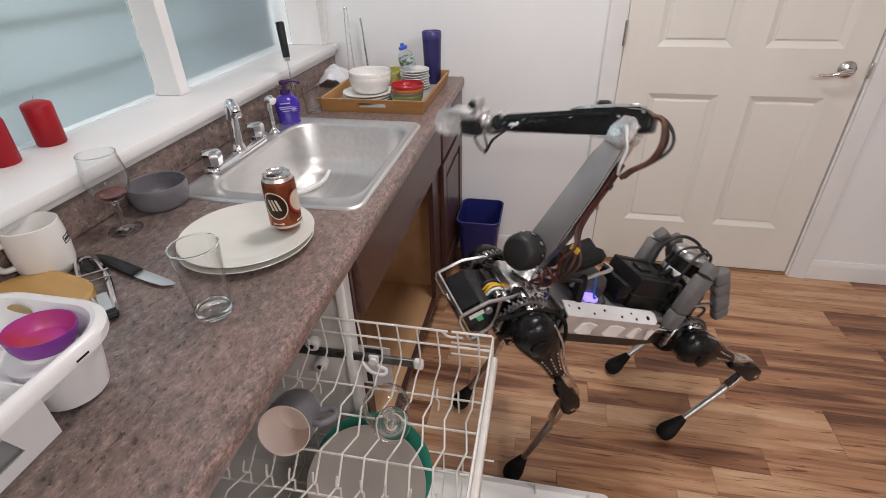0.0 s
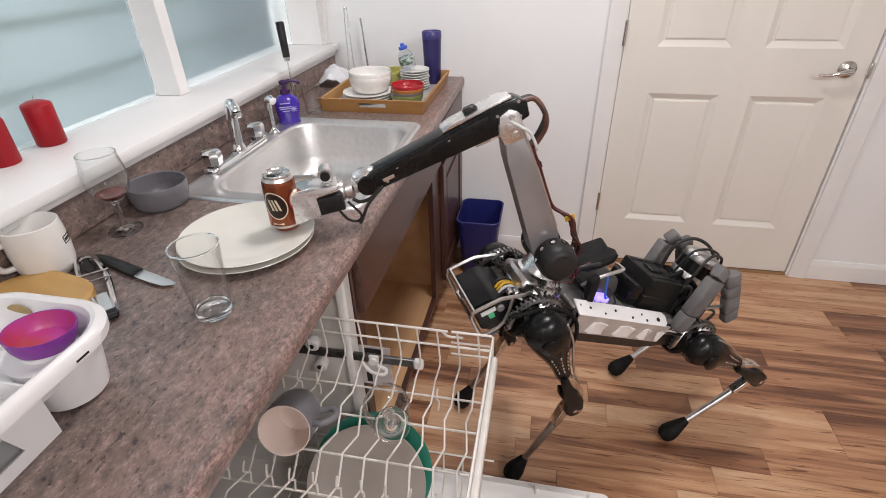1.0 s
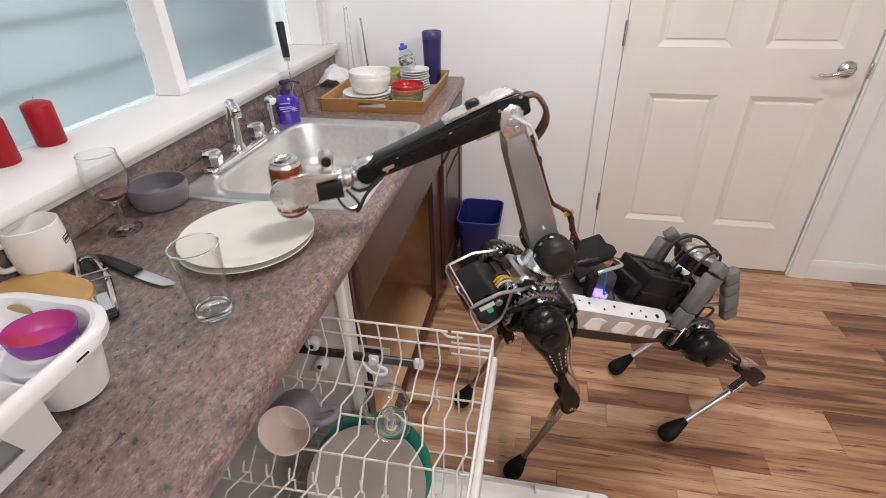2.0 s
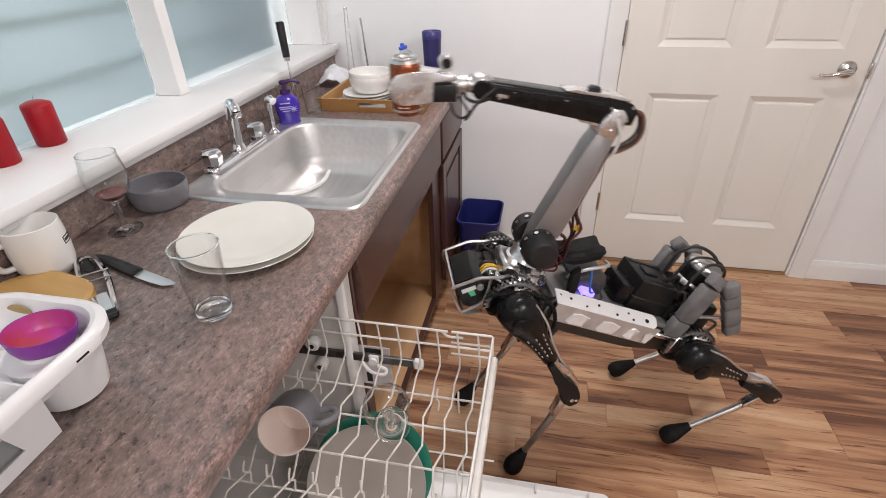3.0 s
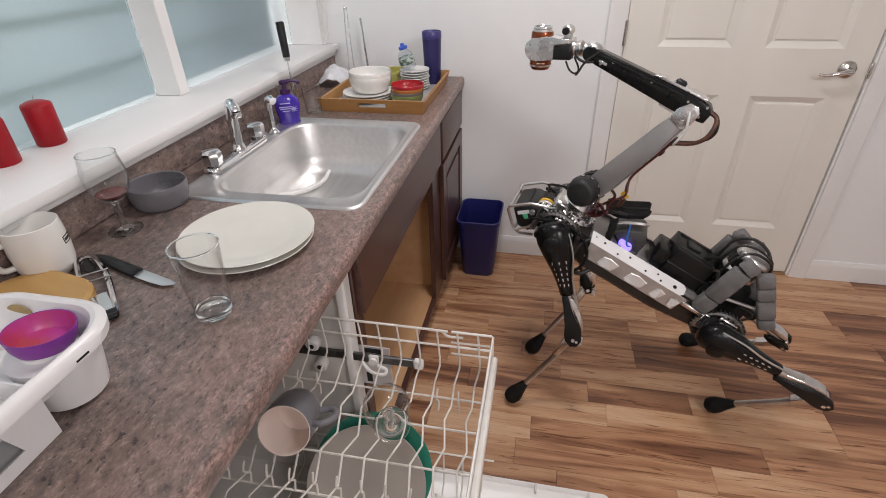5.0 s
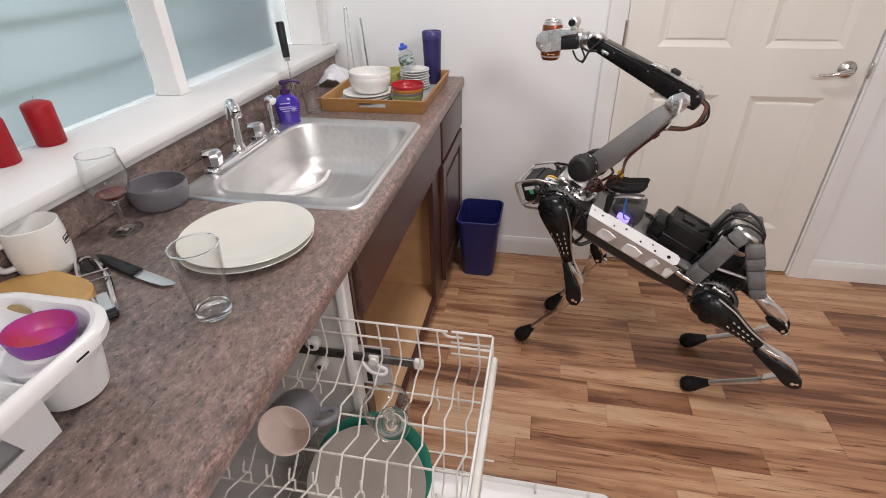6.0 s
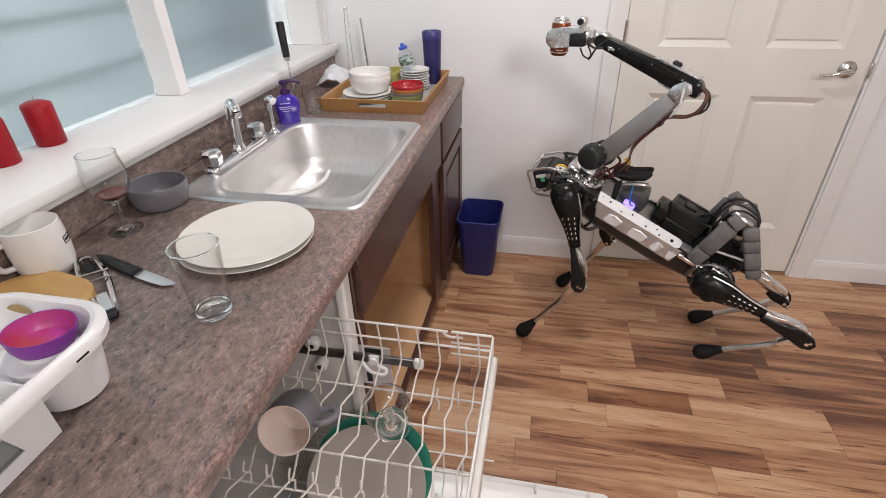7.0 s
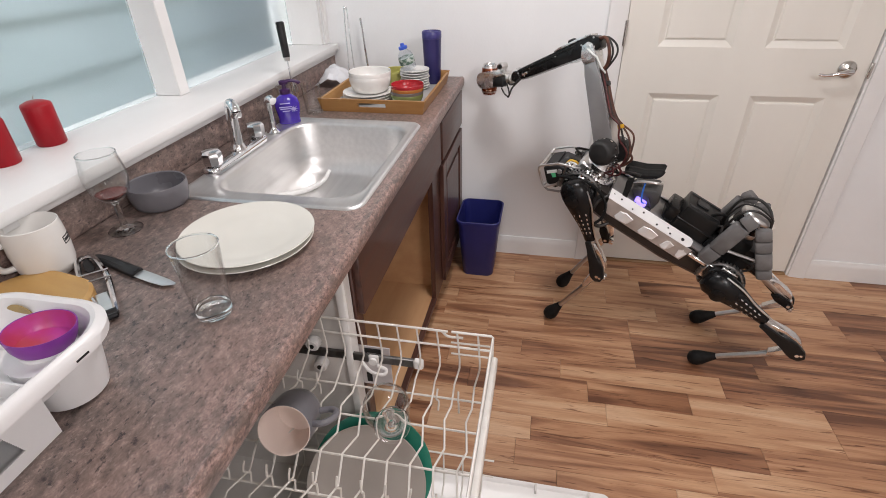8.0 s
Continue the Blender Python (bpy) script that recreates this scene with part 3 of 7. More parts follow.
cyl(bm, (0.658, RY1 - 0.002, 0.622), (0.658, RY1 + 0.0135, 0.622), 0.010, seg=16)
part("clip", bm, WHITE_PLASTIC, rack, "white plastic rail clip")
bm = B()
tube(bm, smooth_path([(0.630, RY1 + 0.002, 0.616), (0.655, RY1 - 0.01, 0.600), (0.685, RY1 - 0.012, 0.598), (0.69, RY1 - 0.004, 0.607), (0.668, RY1, 0.612)]), 0.0042, 8)
part("latch", bm, WHITE_PLASTIC, rack)

lower = thing("lower_dish_rack", pose(0, 0, 0), "lower dishwasher rack of cream coated wire", "dish rack")
for i in range(11):
    x = 0.42 + i * 0.05
    bm = B()
    tube(bm, smooth_path([(x, 0.785, 0.33), (x, 0.78, 0.23), (x, 0.75, 0.205), (x, 0.55, 0.205), (x, 0.32, 0.205), (x, 0.295, 0.23), (x, 0.29, 0.33)], 3), WR, 6)
    part("wire", bm, VINYL, lower)
for y, z in ((0.786, 0.33), (0.789, 0.26), (0.72, 0.200), (0.62, 0.200), (0.5, 0.200), (0.38, 0.200), (0.288, 0.33)):
    bm = B()
    tube(bm, [(0.40, y, z), (0.95, y, z)], WR * 1.2, 6)
    part("wire", bm, VINYL, lower)
basket = thing("cutlery_basket", pose(0.46, 0.36, 0.208), "grey plastic cutlery basket in the lower rack", "basket")
bm = B()
vs = loft(bm, [rrect(-0.05, -0.05, 0.16, 0.05, 0.01, 0, 3), rrect(-0.055, -0.055, 0.165, 0.055, 0.012, 0.12, 3), rrect(-0.05, -0.05, 0.16, 0.05, 0.01, 0.12, 3),
               rrect(-0.046, -0.046, 0.156, 0.046, 0.01, 0.004, 3)])
part("bin", bm, DW_WHITE, basket)
for i in range(9):
    bm = B()
    box(bm, (-0.04 + i * 0.024, 0.0545, 0.02), (-0.03 + i * 0.024, 0.0565, 0.10))
    part("slat", bm, WHITE_PLASTIC, basket)

# ---- crockery helpers ----
CERAMIC = mat("white_ceramic", (0.80, 0.78, 0.75), (0.76, 0.74, 0.71), 6, rough=0.18, rvar=0.06)
CREAM = mat("cream_ceramic", (0.72, 0.70, 0.64), (0.68, 0.66, 0.60), 7, rough=0.22, rvar=0.07)
GREY_C = mat("grey_stoneware", (0.17, 0.165, 0.18), (0.15, 0.145, 0.16), 10, rough=0.3)
MUG_IN = mat("pale_glaze", (0.84, 0.71, 0.64), (0.80, 0.67, 0.60), 8, rough=0.6)
TEAL = mat("teal_ceramic", (0.03, 0.22, 0.15), (0.025, 0.18, 0.125), 12, rough=0.25)
PLATE_G = mat("warm_grey_ceramic", (0.40, 0.36, 0.32), (0.36, 0.32, 0.285), 5, rough=0.3)


def plate_bm(r, h=0.018, rim=0.62):
    bm = B()
    lathe(bm, [(0.0, 0.0), (r * 0.58, 0.0), (r * 0.60, 0.002), (r * 0.72, 0.004), (r - 0.004, h - 0.004), (r, h - 0.0015), (r - 0.001, h), (r - 0.006, h - 0.0005),
               (r * 0.74, 0.0085), (r * 0.62, 0.0058), (0.0, 0.0052)], 64, cap=False)
    return bm


def bowl_bm(r, h, base=0.55, t=0.004):
    bm = B()
    prof = [(0.0, 0.0), (r * base, 0.0)] + [(r * (base + (1 - base) * math.sin(radians(a))), h * (1 - math.cos(radians(a)))) for a in (15, 30, 45, 60, 75, 88)]
    prof += [(r - t * 0.3, h + 0.001), (r - t, h - 0.001)] + [((r - t) * (base + (1 - base) * math.sin(radians(a))), t + (h - t) * (1 - math.cos(radians(a))))
                                                      for a in (80, 65, 50, 35, 20, 5)] + [(0.0, t)]
    lathe(bm, prof, 48, cap=False)
    return bm


dinner = single("dinner_plate", plate_bm(0.138, 0.016), CREAM, pose(0.408, 0.804, CT + 0.0002), "round cream dinner plate under another plate on the counter", "plate", "stacked dinner plates")
copy_thing(dinner, pose(0.410, 0.807, CT + 0.0125))["label"] = "round cream dinner plate on top of another plate"
# mug, plates and glass in the racks
def tilt_to(centre, n):
    return Matrix.Translation(centre) @ Vector(n).to_track_quat("Z", "X").to_matrix().to_4x4()


single("dinner_plate", plate_bm(0.143, 0.018), PLATE_G, tilt_to((0.655, 0.668, 0.338), (0.16, -0.80, 0.58)), "warm grey plate leaning in the lower rack", "plate", "plates in the dishwasher")
single("dinner_plate", plate_bm(0.145, 0.018), TEAL, tilt_to((0.662, 0.700, 0.346), (0.16, -0.80, 0.58)), "teal green plate leaning in the lower rack", "plate", "plates in the dishwasher")
MM = tilt_to((0.557, 0.623, 0.639), (0.16, -0.86, 0.42)) @ Matrix.Rotation(radians(-75), 4, "Z") @ Matrix.Scale(1.07, 4)
mug = thing("mug", MM, "grey mug with pale inside lying in the upper rack", "mug")
bm = B()
lathe(bm, [(0.0, 0.0), (0.036, 0.0), (0.041, 0.004), (0.0455, 0.020), (0.047, 0.05), (0.047, 0.092), (0.0462, 0.0945)], 40, cap=False)
part("mug_body", bm, GREY_C, mug)
bm = B()
lathe(bm, [(0.0463, 0.0944), (0.0448, 0.0946), (0.0438, 0.092), (0.0438, 0.03), (0.040, 0.008), (0.0, 0.005)], 40, cap=False)
part("mug_inside", bm, MUG_IN, mug, "pale inside glaze")
bm = B()
tube(bm, smooth_path([(0.045, -0.006, 0.078), (0.064, -0.009, 0.082), (0.080, -0.011, 0.066), (0.080, -0.011, 0.042), (0.066, -0.009, 0.026), (0.045, -0.006, 0.026)], 4), 0.0062, 10)
part("handle", bm, GREY_C, mug)


def stem_glass(m, label, h=0.17, r=0.041):
    ob = thing("wine_glass", m, label, "wine glass", "wine glasses")
    bm = B()
    lathe(bm, [(0.0, 0.001), (0.030, 0.001), (0.034, 0.0), (0.035, 0.002), (0.02, 0.006), (0.0075, 0.012), (0.0055, 0.03), (0.0075, 0.05), (0.0055, 0.062), (0.010, 0.0695), (0.0, 0.0695)], 32, cap=False)
    part("stem", bm, SOLID, ob)
    bm = B()
    prof = [(0.0, 0.0700), (0.012, 0.0705)]
    for f, q in ((0.55, 0.078), (0.85, 0.094), (1.0, 0.118), (1.02, 0.132), (0.95, 0.152), (0.86, h)):
        prof.append((r * f, q))
    prof += [(r * 0.86 - 0.0012, h + 0.0004)]
    for f, q in ((0.95, 0.152), (1.02, 0.132), (1.0, 0.118), (0.85, 0.095), (0.55, 0.080), (0.2, 0.0735)):
        prof.append((r * f - 0.0016, q))
    prof.append((0.0, 0.0725))
    lathe(bm, prof, 40, cap=False)
    part("bowl", bm, CLEAR, ob)
    bm = B()
    q = r * 0.86
    lathe(bm, [(q - 0.0015, h + 0.0006), (q + 0.0004, h + 0.0006), (q + 0.0005, h + 0.0018), (q - 0.0005, h + 0.0025), (q - 0.0015, h + 0.0018), (q - 0.0015, h + 0.0006)], 40, cap=False)
    part("glass_rim", bm, SOLID, ob)
    return ob


stem_glass(tilt_to((0.768, 0.584, 0.680), (-0.33, 0.70, -0.52)), "empty wine glass tipped over in the upper rack", 0.165, 0.05)
WGM = pose(0.104, 0.812, CT + 0.0002)
stem_glass(WGM, "used wine glass holding a little red wine", 0.178, 0.043)
bm = B()
lathe(bm, [(0.0, 0.0742), (0.008, 0.0748), (0.0215, 0.0815), (0.0305, 0.0905), (0.0308, 0.0915), (0.0, 0.0915)], 36, cap=False)
single("red_wine", bm, mat("red_wine", (0.15, 0.006, 0.005), (0.10, 0.005, 0.004), rough=0.1), WGM, "dark red wine in the bottom of a glass", "wine")

# ---- on the counter ----
single("bowl", bowl_bm(0.068, 0.056, 0.8, 0.004), GREY_C, pose(0.098, 0.945, CT + 0.0002), "grey stoneware bowl against the backsplash", "bowl")

mg = thing("mug", pose(0.0765, 0.643, CT + 0.0002), "white rounded mug with a small printed label", "mug")
bm = B()
lathe(bm, [(0.0, 0.0), (0.036, 0.0), (0.041, 0.003), (0.048, 0.022), (0.0505, 0.055), (0.049, 0.092), (0.0475, 0.1065), (0.0462, 0.1075), (0.0452, 0.1060), (0.0465, 0.05),
           (0.043, 0.018), (0.036, 0.006), (0.0, 0.005)], 44, cap=False)
part("mug_body", bm, CERAMIC, mg)
bm = B()
tube(bm, smooth_path([(-0.030, -0.036, 0.078), (-0.036, -0.055, 0.076), (-0.040, -0.062, 0.055), (-0.037, -0.055, 0.032), (-0.030, -0.038, 0.028)], 4), 0.006, 10)
part("handle", bm, CERAMIC, mg)
INK = mat("black_ink", (0.03, 0.03, 0.03), rough=0.4)
bm = B()
for a0, a1, z0, z1 in ((-38, -8, 0.060, 0.0615), (-38, -8, 0.0735, 0.075), (-38, -36.5, 0.0615, 0.0735), (-9.5, -8, 0.0615, 0.0735), (-34, -26, 0.065, 0.070), (-24, -20, 0.065, 0.070),
                       (-18, -12, 0.065, 0.070)):
    rings = []
    for i in range(5):
        a = radians(52 + a0 + (a1 - a0) * i / 4)
        rings.append([(q * math.cos(a), q * math.sin(a), z) for q, z in ((0.0485, z0), (0.0508, z0), (0.0506, z1), (0.0485, z1))])
    loft(bm, rings)
tagged(part("printed_label", bm, INK, mg, "small framed black print"), kind="stuff")

BOARD = mat("tan_wood_board", (0.50, 0.30, 0.10), (0.44, 0.25, 0.08), 6, (1, 6, 1), rough=0.45, bump=0.05)
bm = B()
loft(bm, [rrect(-0.100 + i, -0.115 + i, 0.105 - i, 0.115 - i, 0.075, z, 8) for i, z in ((0.006, 0), (0.0, 0.005), (0.0, 0.020), (0.004, 0.025))])
single("cutting_board", bm, BOARD, pose(0.140, 0.500, CT + 0.0003, 0, 0, -10), "tan wooden board with rounded corners lying behind the caddy", "cutting board")

# knife
kn = thing("knife", pose(0.139, 0.690, CT + 0.006, 0, 0, -15.0), "small kitchen knife with black handle", "knife")
bm = B()
loft(bm, [[(x, dy + y, z) for y, z in ((-w, -0.004), (w, -0.004), (w * 1.05, 0.004), (w * 0.5, 0.009), (-w * 0.5, 0.009), (-w * 1.05, 0.004))]
          for x, w, dy in ((0.0, 0.006, -0.002), (0.008, 0.011, 0.0), (0.03, 0.010, 0.003), (0.06, 0.0105, 0.002), (0.10, 0.011, 0.0), (0.122, 0.012, -0.001), (0.128, 0.010, -0.001))])
part("handle", bm, BLACK, kn)
bm = B()
loft(bm, [[(x, y0, 0.0), (x, y1, 0.0012), (x, y1, 0.0022), (x, (y0 + y1) / 2, 0.0032), (x, y0, 0.001)] for x, y0, y1 in ((0.128, -0.012, 0.010), (0.17, -0.0125, 0.0095), (0.205, -0.010, 0.0085), (0.224, 0.003, 0.0055))])
part("blade", bm, STEEL, kn, "bright steel blade")

# tin opener like utensil: two silver arms with cross wires
ut = thing("kitchen_tongs", pose(0.118, 0.683, CT + 0.004, 0, 0, -38.5), "silver metal tongs with a short black grip and wire cross bars", "tongs")
for s in (1, -1):
    bm = B()
    pts = smooth_path([(0.0, s * 0.004, 0.006), (0.02, s * 0.014, 0.010), (0.09, s * 0.020, 0.012), (0.14, s * 0.019, 0.010), (0.21, s * 0.013, 0.006), (0.235, s * 0.010, 0.004)], 4)
    tube(bm, pts, 0.005, 8, radii=[0.0055] * len(pts))
    part("arm", bm, CHROME, ut)
bm = B()
prism(bm, [(0.004, -0.003), (0.02, -0.008), (0.05, -0.008), (0.062, -0.004), (0.062, 0.004), (0.05, 0.008), (0.02, 0.008), (0.004, 0.003)], 0.0, 0.004, axis=2)
part("grip", bm, BLACK, ut)
for x in (0.095, 0.125):
    bm = B()
    cyl(bm, (x, -0.027, 0.018), (x + 0.004, 0.027, 0.018), 0.0018, seg=8)
    part("cross_bar", bm, CHROME, ut)
bm = B()
box(bm, (0.16, -0.012, 0.0), (0.235, 0.012, 0.008), 0.003)
part("jaw_plate", bm, STEEL, ut)
bm = B()
cyl(bm, (0.236, -0.012, 0.006), (0.236, 0.012, 0.006), 0.008, seg=12)
cyl(bm, (0.245, -0.010, 0.005), (0.245, 0.010, 0.005), 0.005, seg=10)
part("cutter_wheel", bm, BLACK, ut)

# pint glass
pg = thing("pint_glass", pose(0.470, 0.581, CT + 0.0006), "empty clear pint glass on the counter", "glass")
bm = B()
lathe(bm, [(0.0302, 0.0145), (0.0315, 0.03), (0.0352, 0.085), (0.0388, 0.132), (0.0386, 0.1335), (0.0374, 0.1330), (0.0338, 0.085), (0.0300, 0.025), (0.0288, 0.0145)], 48, cap=False)
part("glass_wall", bm, CLEAR, pg)
bm = B()
lathe(bm, [(0.0372, 0.1337), (0.0392, 0.1337), (0.0394, 0.1352), (0.0383, 0.1362), (0.0372, 0.1352), (0.0372, 0.1337)], 48, cap=False)
part("glass_rim", bm, SOLID, pg, "rounded glass rim")
bm = B()
lathe(bm, [(0.0, 0.0015), (0.024, 0.0015), (0.027, 0.0), (0.0285, 0.0), (0.0298, 0.002), (0.0302, 0.014), (0.026, 0.0135), (0.018, 0.011), (0.0, 0.010)], 48, cap=False)
part("glass_base", bm, SOLID, pg, "thick clear glass base")

# white caddy with a purple cup
CADDY = mat("white_caddy_plastic", (0.80, 0.79, 0.79), (0.76, 0.75, 0.75), 5, rough=0.32, bump=0.03)
cd = thing("dish_caddy", pose(0, 0, 0), "white plastic dish caddy with deep cups and a rolled rim", "caddy")
bm = B()
rings = [rrect(0.205 + a, 0.06 + a, 0.455 - a, 0.453 - a, r, z, 8) for a, r, z in ((0.047, 0.040, 0.967), (0.042, 0.044, 0.985), (0.024, 0.058, 1.003), (0.010, 0.07, 1.008), (0.001, 0.075, 1.012), (0.0, 0.075, 1.026), (0.004, 0.074, 1.032), (0.010, 0.068, 1.034),
                                                                          (0.016, 0.064, 1.031), (0.020, 0.062, 1.014), (0.0465, 0.040, 0.985), (0.051, 0.036, 0.9695))]
vs = loft(bm, rings, cap=False)
bm.faces.new(vs[-1])
part("rim", bm, CADDY, cd)
for cx, cy, rb in ((0.3735, 0.3860, 0.046), (0.29, 0.14, 0.045)):
    bm = B()
    lathe(bm, [(0.0, CT + 0.0005), (rb - 0.012, CT + 0.0005), (rb - 0.003, CT + 0.006), (rb, CT + 0.02), (rb + 0.009, 0.9975), (0.0, 0.9975)], 40, Matrix.Translation((cx, cy, 0)), cap=False)
    part("cup_pocket", bm, CADDY, cd)
bm = B()
lathe(bm, [(0.020, 0.971), (0.031, 0.971), (0.033, 1.003), (0.030, 1.004), (0.020, 0.985), (0.020, 0.971)], 40, Matrix.Translation((0.367, 0.386, 0)), cap=False)
part("cup_collar", bm, CADDY, cd)
bm = B()
# square pocket with a cut-out in its outer face
x0, x1, y0, y1, zt = 0.290, 0.411, 0.196, 0.322, 0.9995
t = 0.003
ring = lambda ins, z: [(x0 + ins, y0 + ins, z), (x1 - ins, y0 + ins, z), (x1 - ins, y1 - ins, z), (x0 + ins, y1 - ins, z)]
# closed shell with an opening through the outer face
vs = loft(bm, [ring(0, CT + 0.0005), ring(0, zt), ring(t, zt), ring(t, CT + 0.004)], cap=False)
bm.faces.new(vs[0][::-1])
bm.faces.new(vs[-1])
for xa, quad in ((x1, [vs[0][1], vs[0][2], vs[1][2], vs[1][1]]), (x1 - t, [vs[3][1], vs[3][2], vs[2][2], vs[2][1]])):
    bm.faces.remove(bm.faces.get(quad))
    cut_ = [bm.verts.new((xa, yy, zz)) for yy, zz in ((y0 + 0.045, CT + 0.020), (y1 - 0.044, CT + 0.020), (y1 - 0.062, zt - 0.012), (y0 + 0.030, zt - 0.012))]
    for k in range(4):
        bm.faces.new((quad[k], quad[(k + 1) % 4], cut_[(k + 1) % 4], cut_[k]))
    if xa == x1:
        outer_cut = cut_
for k in range(4):
    bm.faces.new((outer_cut[k], outer_cut[(k + 1) % 4], cut_[(k + 1) % 4], cut_[k]))
pk = part("square_pocket", bm, CADDY, cd)
bm = B()
box(bm, (0.4540, 0.352, 1.0165), (0.4556, 0.371, 1.0190))
part("slit", bm, DARK, cd)
bm = B()
lathe(bm, [(0.0, 0), (0.014, 0), (0.014, 0.001), (0.0, 0.001)], 20, Matrix.Translation((x0 + 0.0032, 0.246, CT + 0.03)) @ pose(0, 0, 0, 0, 90), cap=False)
part("hole", bm, DARK, pk)
# Ochre disc added in place of a hole through which the board shows.
bm = B()
lathe(bm, [(0.0, 0), (1, 0), (1, 0.0015), (0.0, 0.0015)], 20, Matrix.Translation((0.283, 0.4305, 1.003)) @ pose(0, 0, 0, 90) @ Matrix.Diagonal((0.025, 0.021, 1, 1)), cap=False)
part("inset", bm, mat("ochre_board_glimpse", (0.42, 0.29, 0.10), rough=0.4), cd, "ochre disc in place of a hole that shows the board")
PURPLE = mat("purple_silicone", (0.23, 0.035, 0.30), (0.19, 0.028, 0.25), 12, rough=0.35)
# The red tone puts warm light reflected in the cup into the colour.
MAGENTA = mat("magenta_glaze_with_red_light", (0.46, 0.045, 0.07), (0.46, 0.055, 0.30), 14, rough=0.35)
pc = thing("small_bowl", pose(0.367, 0.386, 1.0035, -5, 4, 0) @ Matrix.Scale(0.95, 4), "purple round cup with a magenta inside in the caddy", "bowl")
bm = B()
lathe(bm, [(0.0, 0.0), (0.036, 0.0), (0.041, 0.010), (0.0445, 0.027), (0.0440, 0.0285), (0.0425, 0.0280)], 44, cap=False)
part("outside", bm, PURPLE, pc)
bm = B()
lathe(bm, [(0.0426, 0.0280), (0.0390, 0.012), (0.034, 0.004), (0.0, 0.0035)], 44, cap=False)
part("inside", bm, MAGENTA, pc, "magenta inside")

# candles on the sill
WAX = mat("red_wax", (0.33, 0.006, 0.014), (0.26, 0.005, 0.011), 9, rough=0.38, rvar=0.14, bump=0.25, bscale=45, spec=0.3)
cl = thing("candle", pose(-0.164, 0.957, WS + 0.0002), "unlit red pillar candle on the window sill", "candle", "candles on the sill")
bm = B()
lathe(bm, [(0.0, 0.0), (0.030, 0.0), (0.032, 0.003), (0.032, 0.092), (0.030, 0.096), (0.018, 0.1015), (0.004, 0.104), (0.0, 0.1035)], 40, cap=False)
part("wax", bm, WAX, cl)
bm = B()
tube(bm, smooth_path([(0, 0, 0.103), (0.0006, 0, 0.109), (0.002, 0.001, 0.113)]), 0.0009, 6)
part("wick", bm, mat("wick", (0.5, 0.42, 0.33), rough=0.9), cl)
copy_thing(cl, pose(-0.160, 0.828, WS + 0.0002, 0, 0, 40))

# ---- round the sink ----
fa = thing("faucet", pose(0, 0, 0), "chrome two-handle kitchen faucet with faceted knobs", "faucet")
FX, FZ = 0.124, CT + 0.0035
bm = B()
loft(bm, [rrect(FX - 0.026 + i, 1.102 + i, FX + 0.026 - i, 1.400 - i, 0.024 - i, FZ + z, 6) for i, z in ((0, 0), (0, 0.012), (0.004, 0.017), (0.012, 0.019))])
part("deck_plate", bm, CHROME, fa)
for y in (1.134, 1.368):
    bm = B()
    cyl(bm, (FX, y, FZ + 0.016), (FX, y, FZ + 0.022), 0.019, 0.017, seg=20)
    part("knob_stem", bm, CHROME, fa)
    bm = B()
    n = 16
    rings = []
    for z, r in ((0.020, 0.021), (0.024, 0.0255), (0.044, 0.0280), (0.056, 0.0275), (0.061, 0.024), (0.0625, 0.011)):
        rings.append([Vector((FX + (r if k % 2 else r * 0.90) * math.cos(2 * math.pi * k / n), y + (r if k % 2 else r * 0.90) * math.sin(2 * math.pi * k / n), FZ + z)) for k in range(n)])
    loft(bm, rings)
    part("knob", bm, CHROME, fa, "faceted chrome knob", angle=15)
bm = B()
lathe(bm, [(0.0, 0.016), (0.026, 0.016), (0.025, 0.026), (0.019, 0.034), (0.0165, 0.042)], 28, Matrix.Translation((FX, 1.260, FZ)))
tube(bm, [(FX, 1.260, FZ + 0.02), (FX + 0.004, 1.258, FZ + 0.08), (FX + 0.009, 1.255, FZ + 0.146)], 0.016, 16, radii=[0.0175, 0.0160, 0.0150])
part("spout", bm, CHROME, fa, "upright chrome spout column")
bm = B()
tube(bm, smooth_path([(FX + 0.008, 1.2555, FZ + 0.138), (FX + 0.011, 1.253, FZ + 0.152), (FX + 0.024, 1.242, FZ + 0.157), (FX + 0.040, 1.228, FZ + 0.150), (FX + 0.044, 1.224, FZ + 0.140)], 4), 0.0140, 14)
lathe(bm, [(0.0, 0), (0.0135, 0), (0.0150, 0.003), (0.0150, 0.016), (0.0, 0.016)], 20, Matrix.Translation((FX + 0.044, 1.224, FZ + 0.126)), cap=False)
part("spout_head", bm, CHROME, fa)
sp = thing("sink_sprayer", pose(0.130, 1.462, CT + 0.0035), "chrome side sprayer beside the faucet", "sprayer")
bm = B()
lathe(bm, [(0.0, 0.0), (0.022, 0.0), (0.022, 0.004), (0.015, 0.010), (0.011, 0.02), (0.010, 0.06), (0.013, 0.09), (0.012, 0.098), (0.0, 0.1)], 24, cap=False)
part("wand", bm, CHROME, sp)
bm = B()
tube(bm, smooth_path([(0.0, 0.0, 0.085), (0.002, -0.001, 0.104), (0.014, -0.008, 0.112), (0.028, -0.016, 0.108)], 4), 0.0125, 12)
part("head", bm, CHROME, sp)

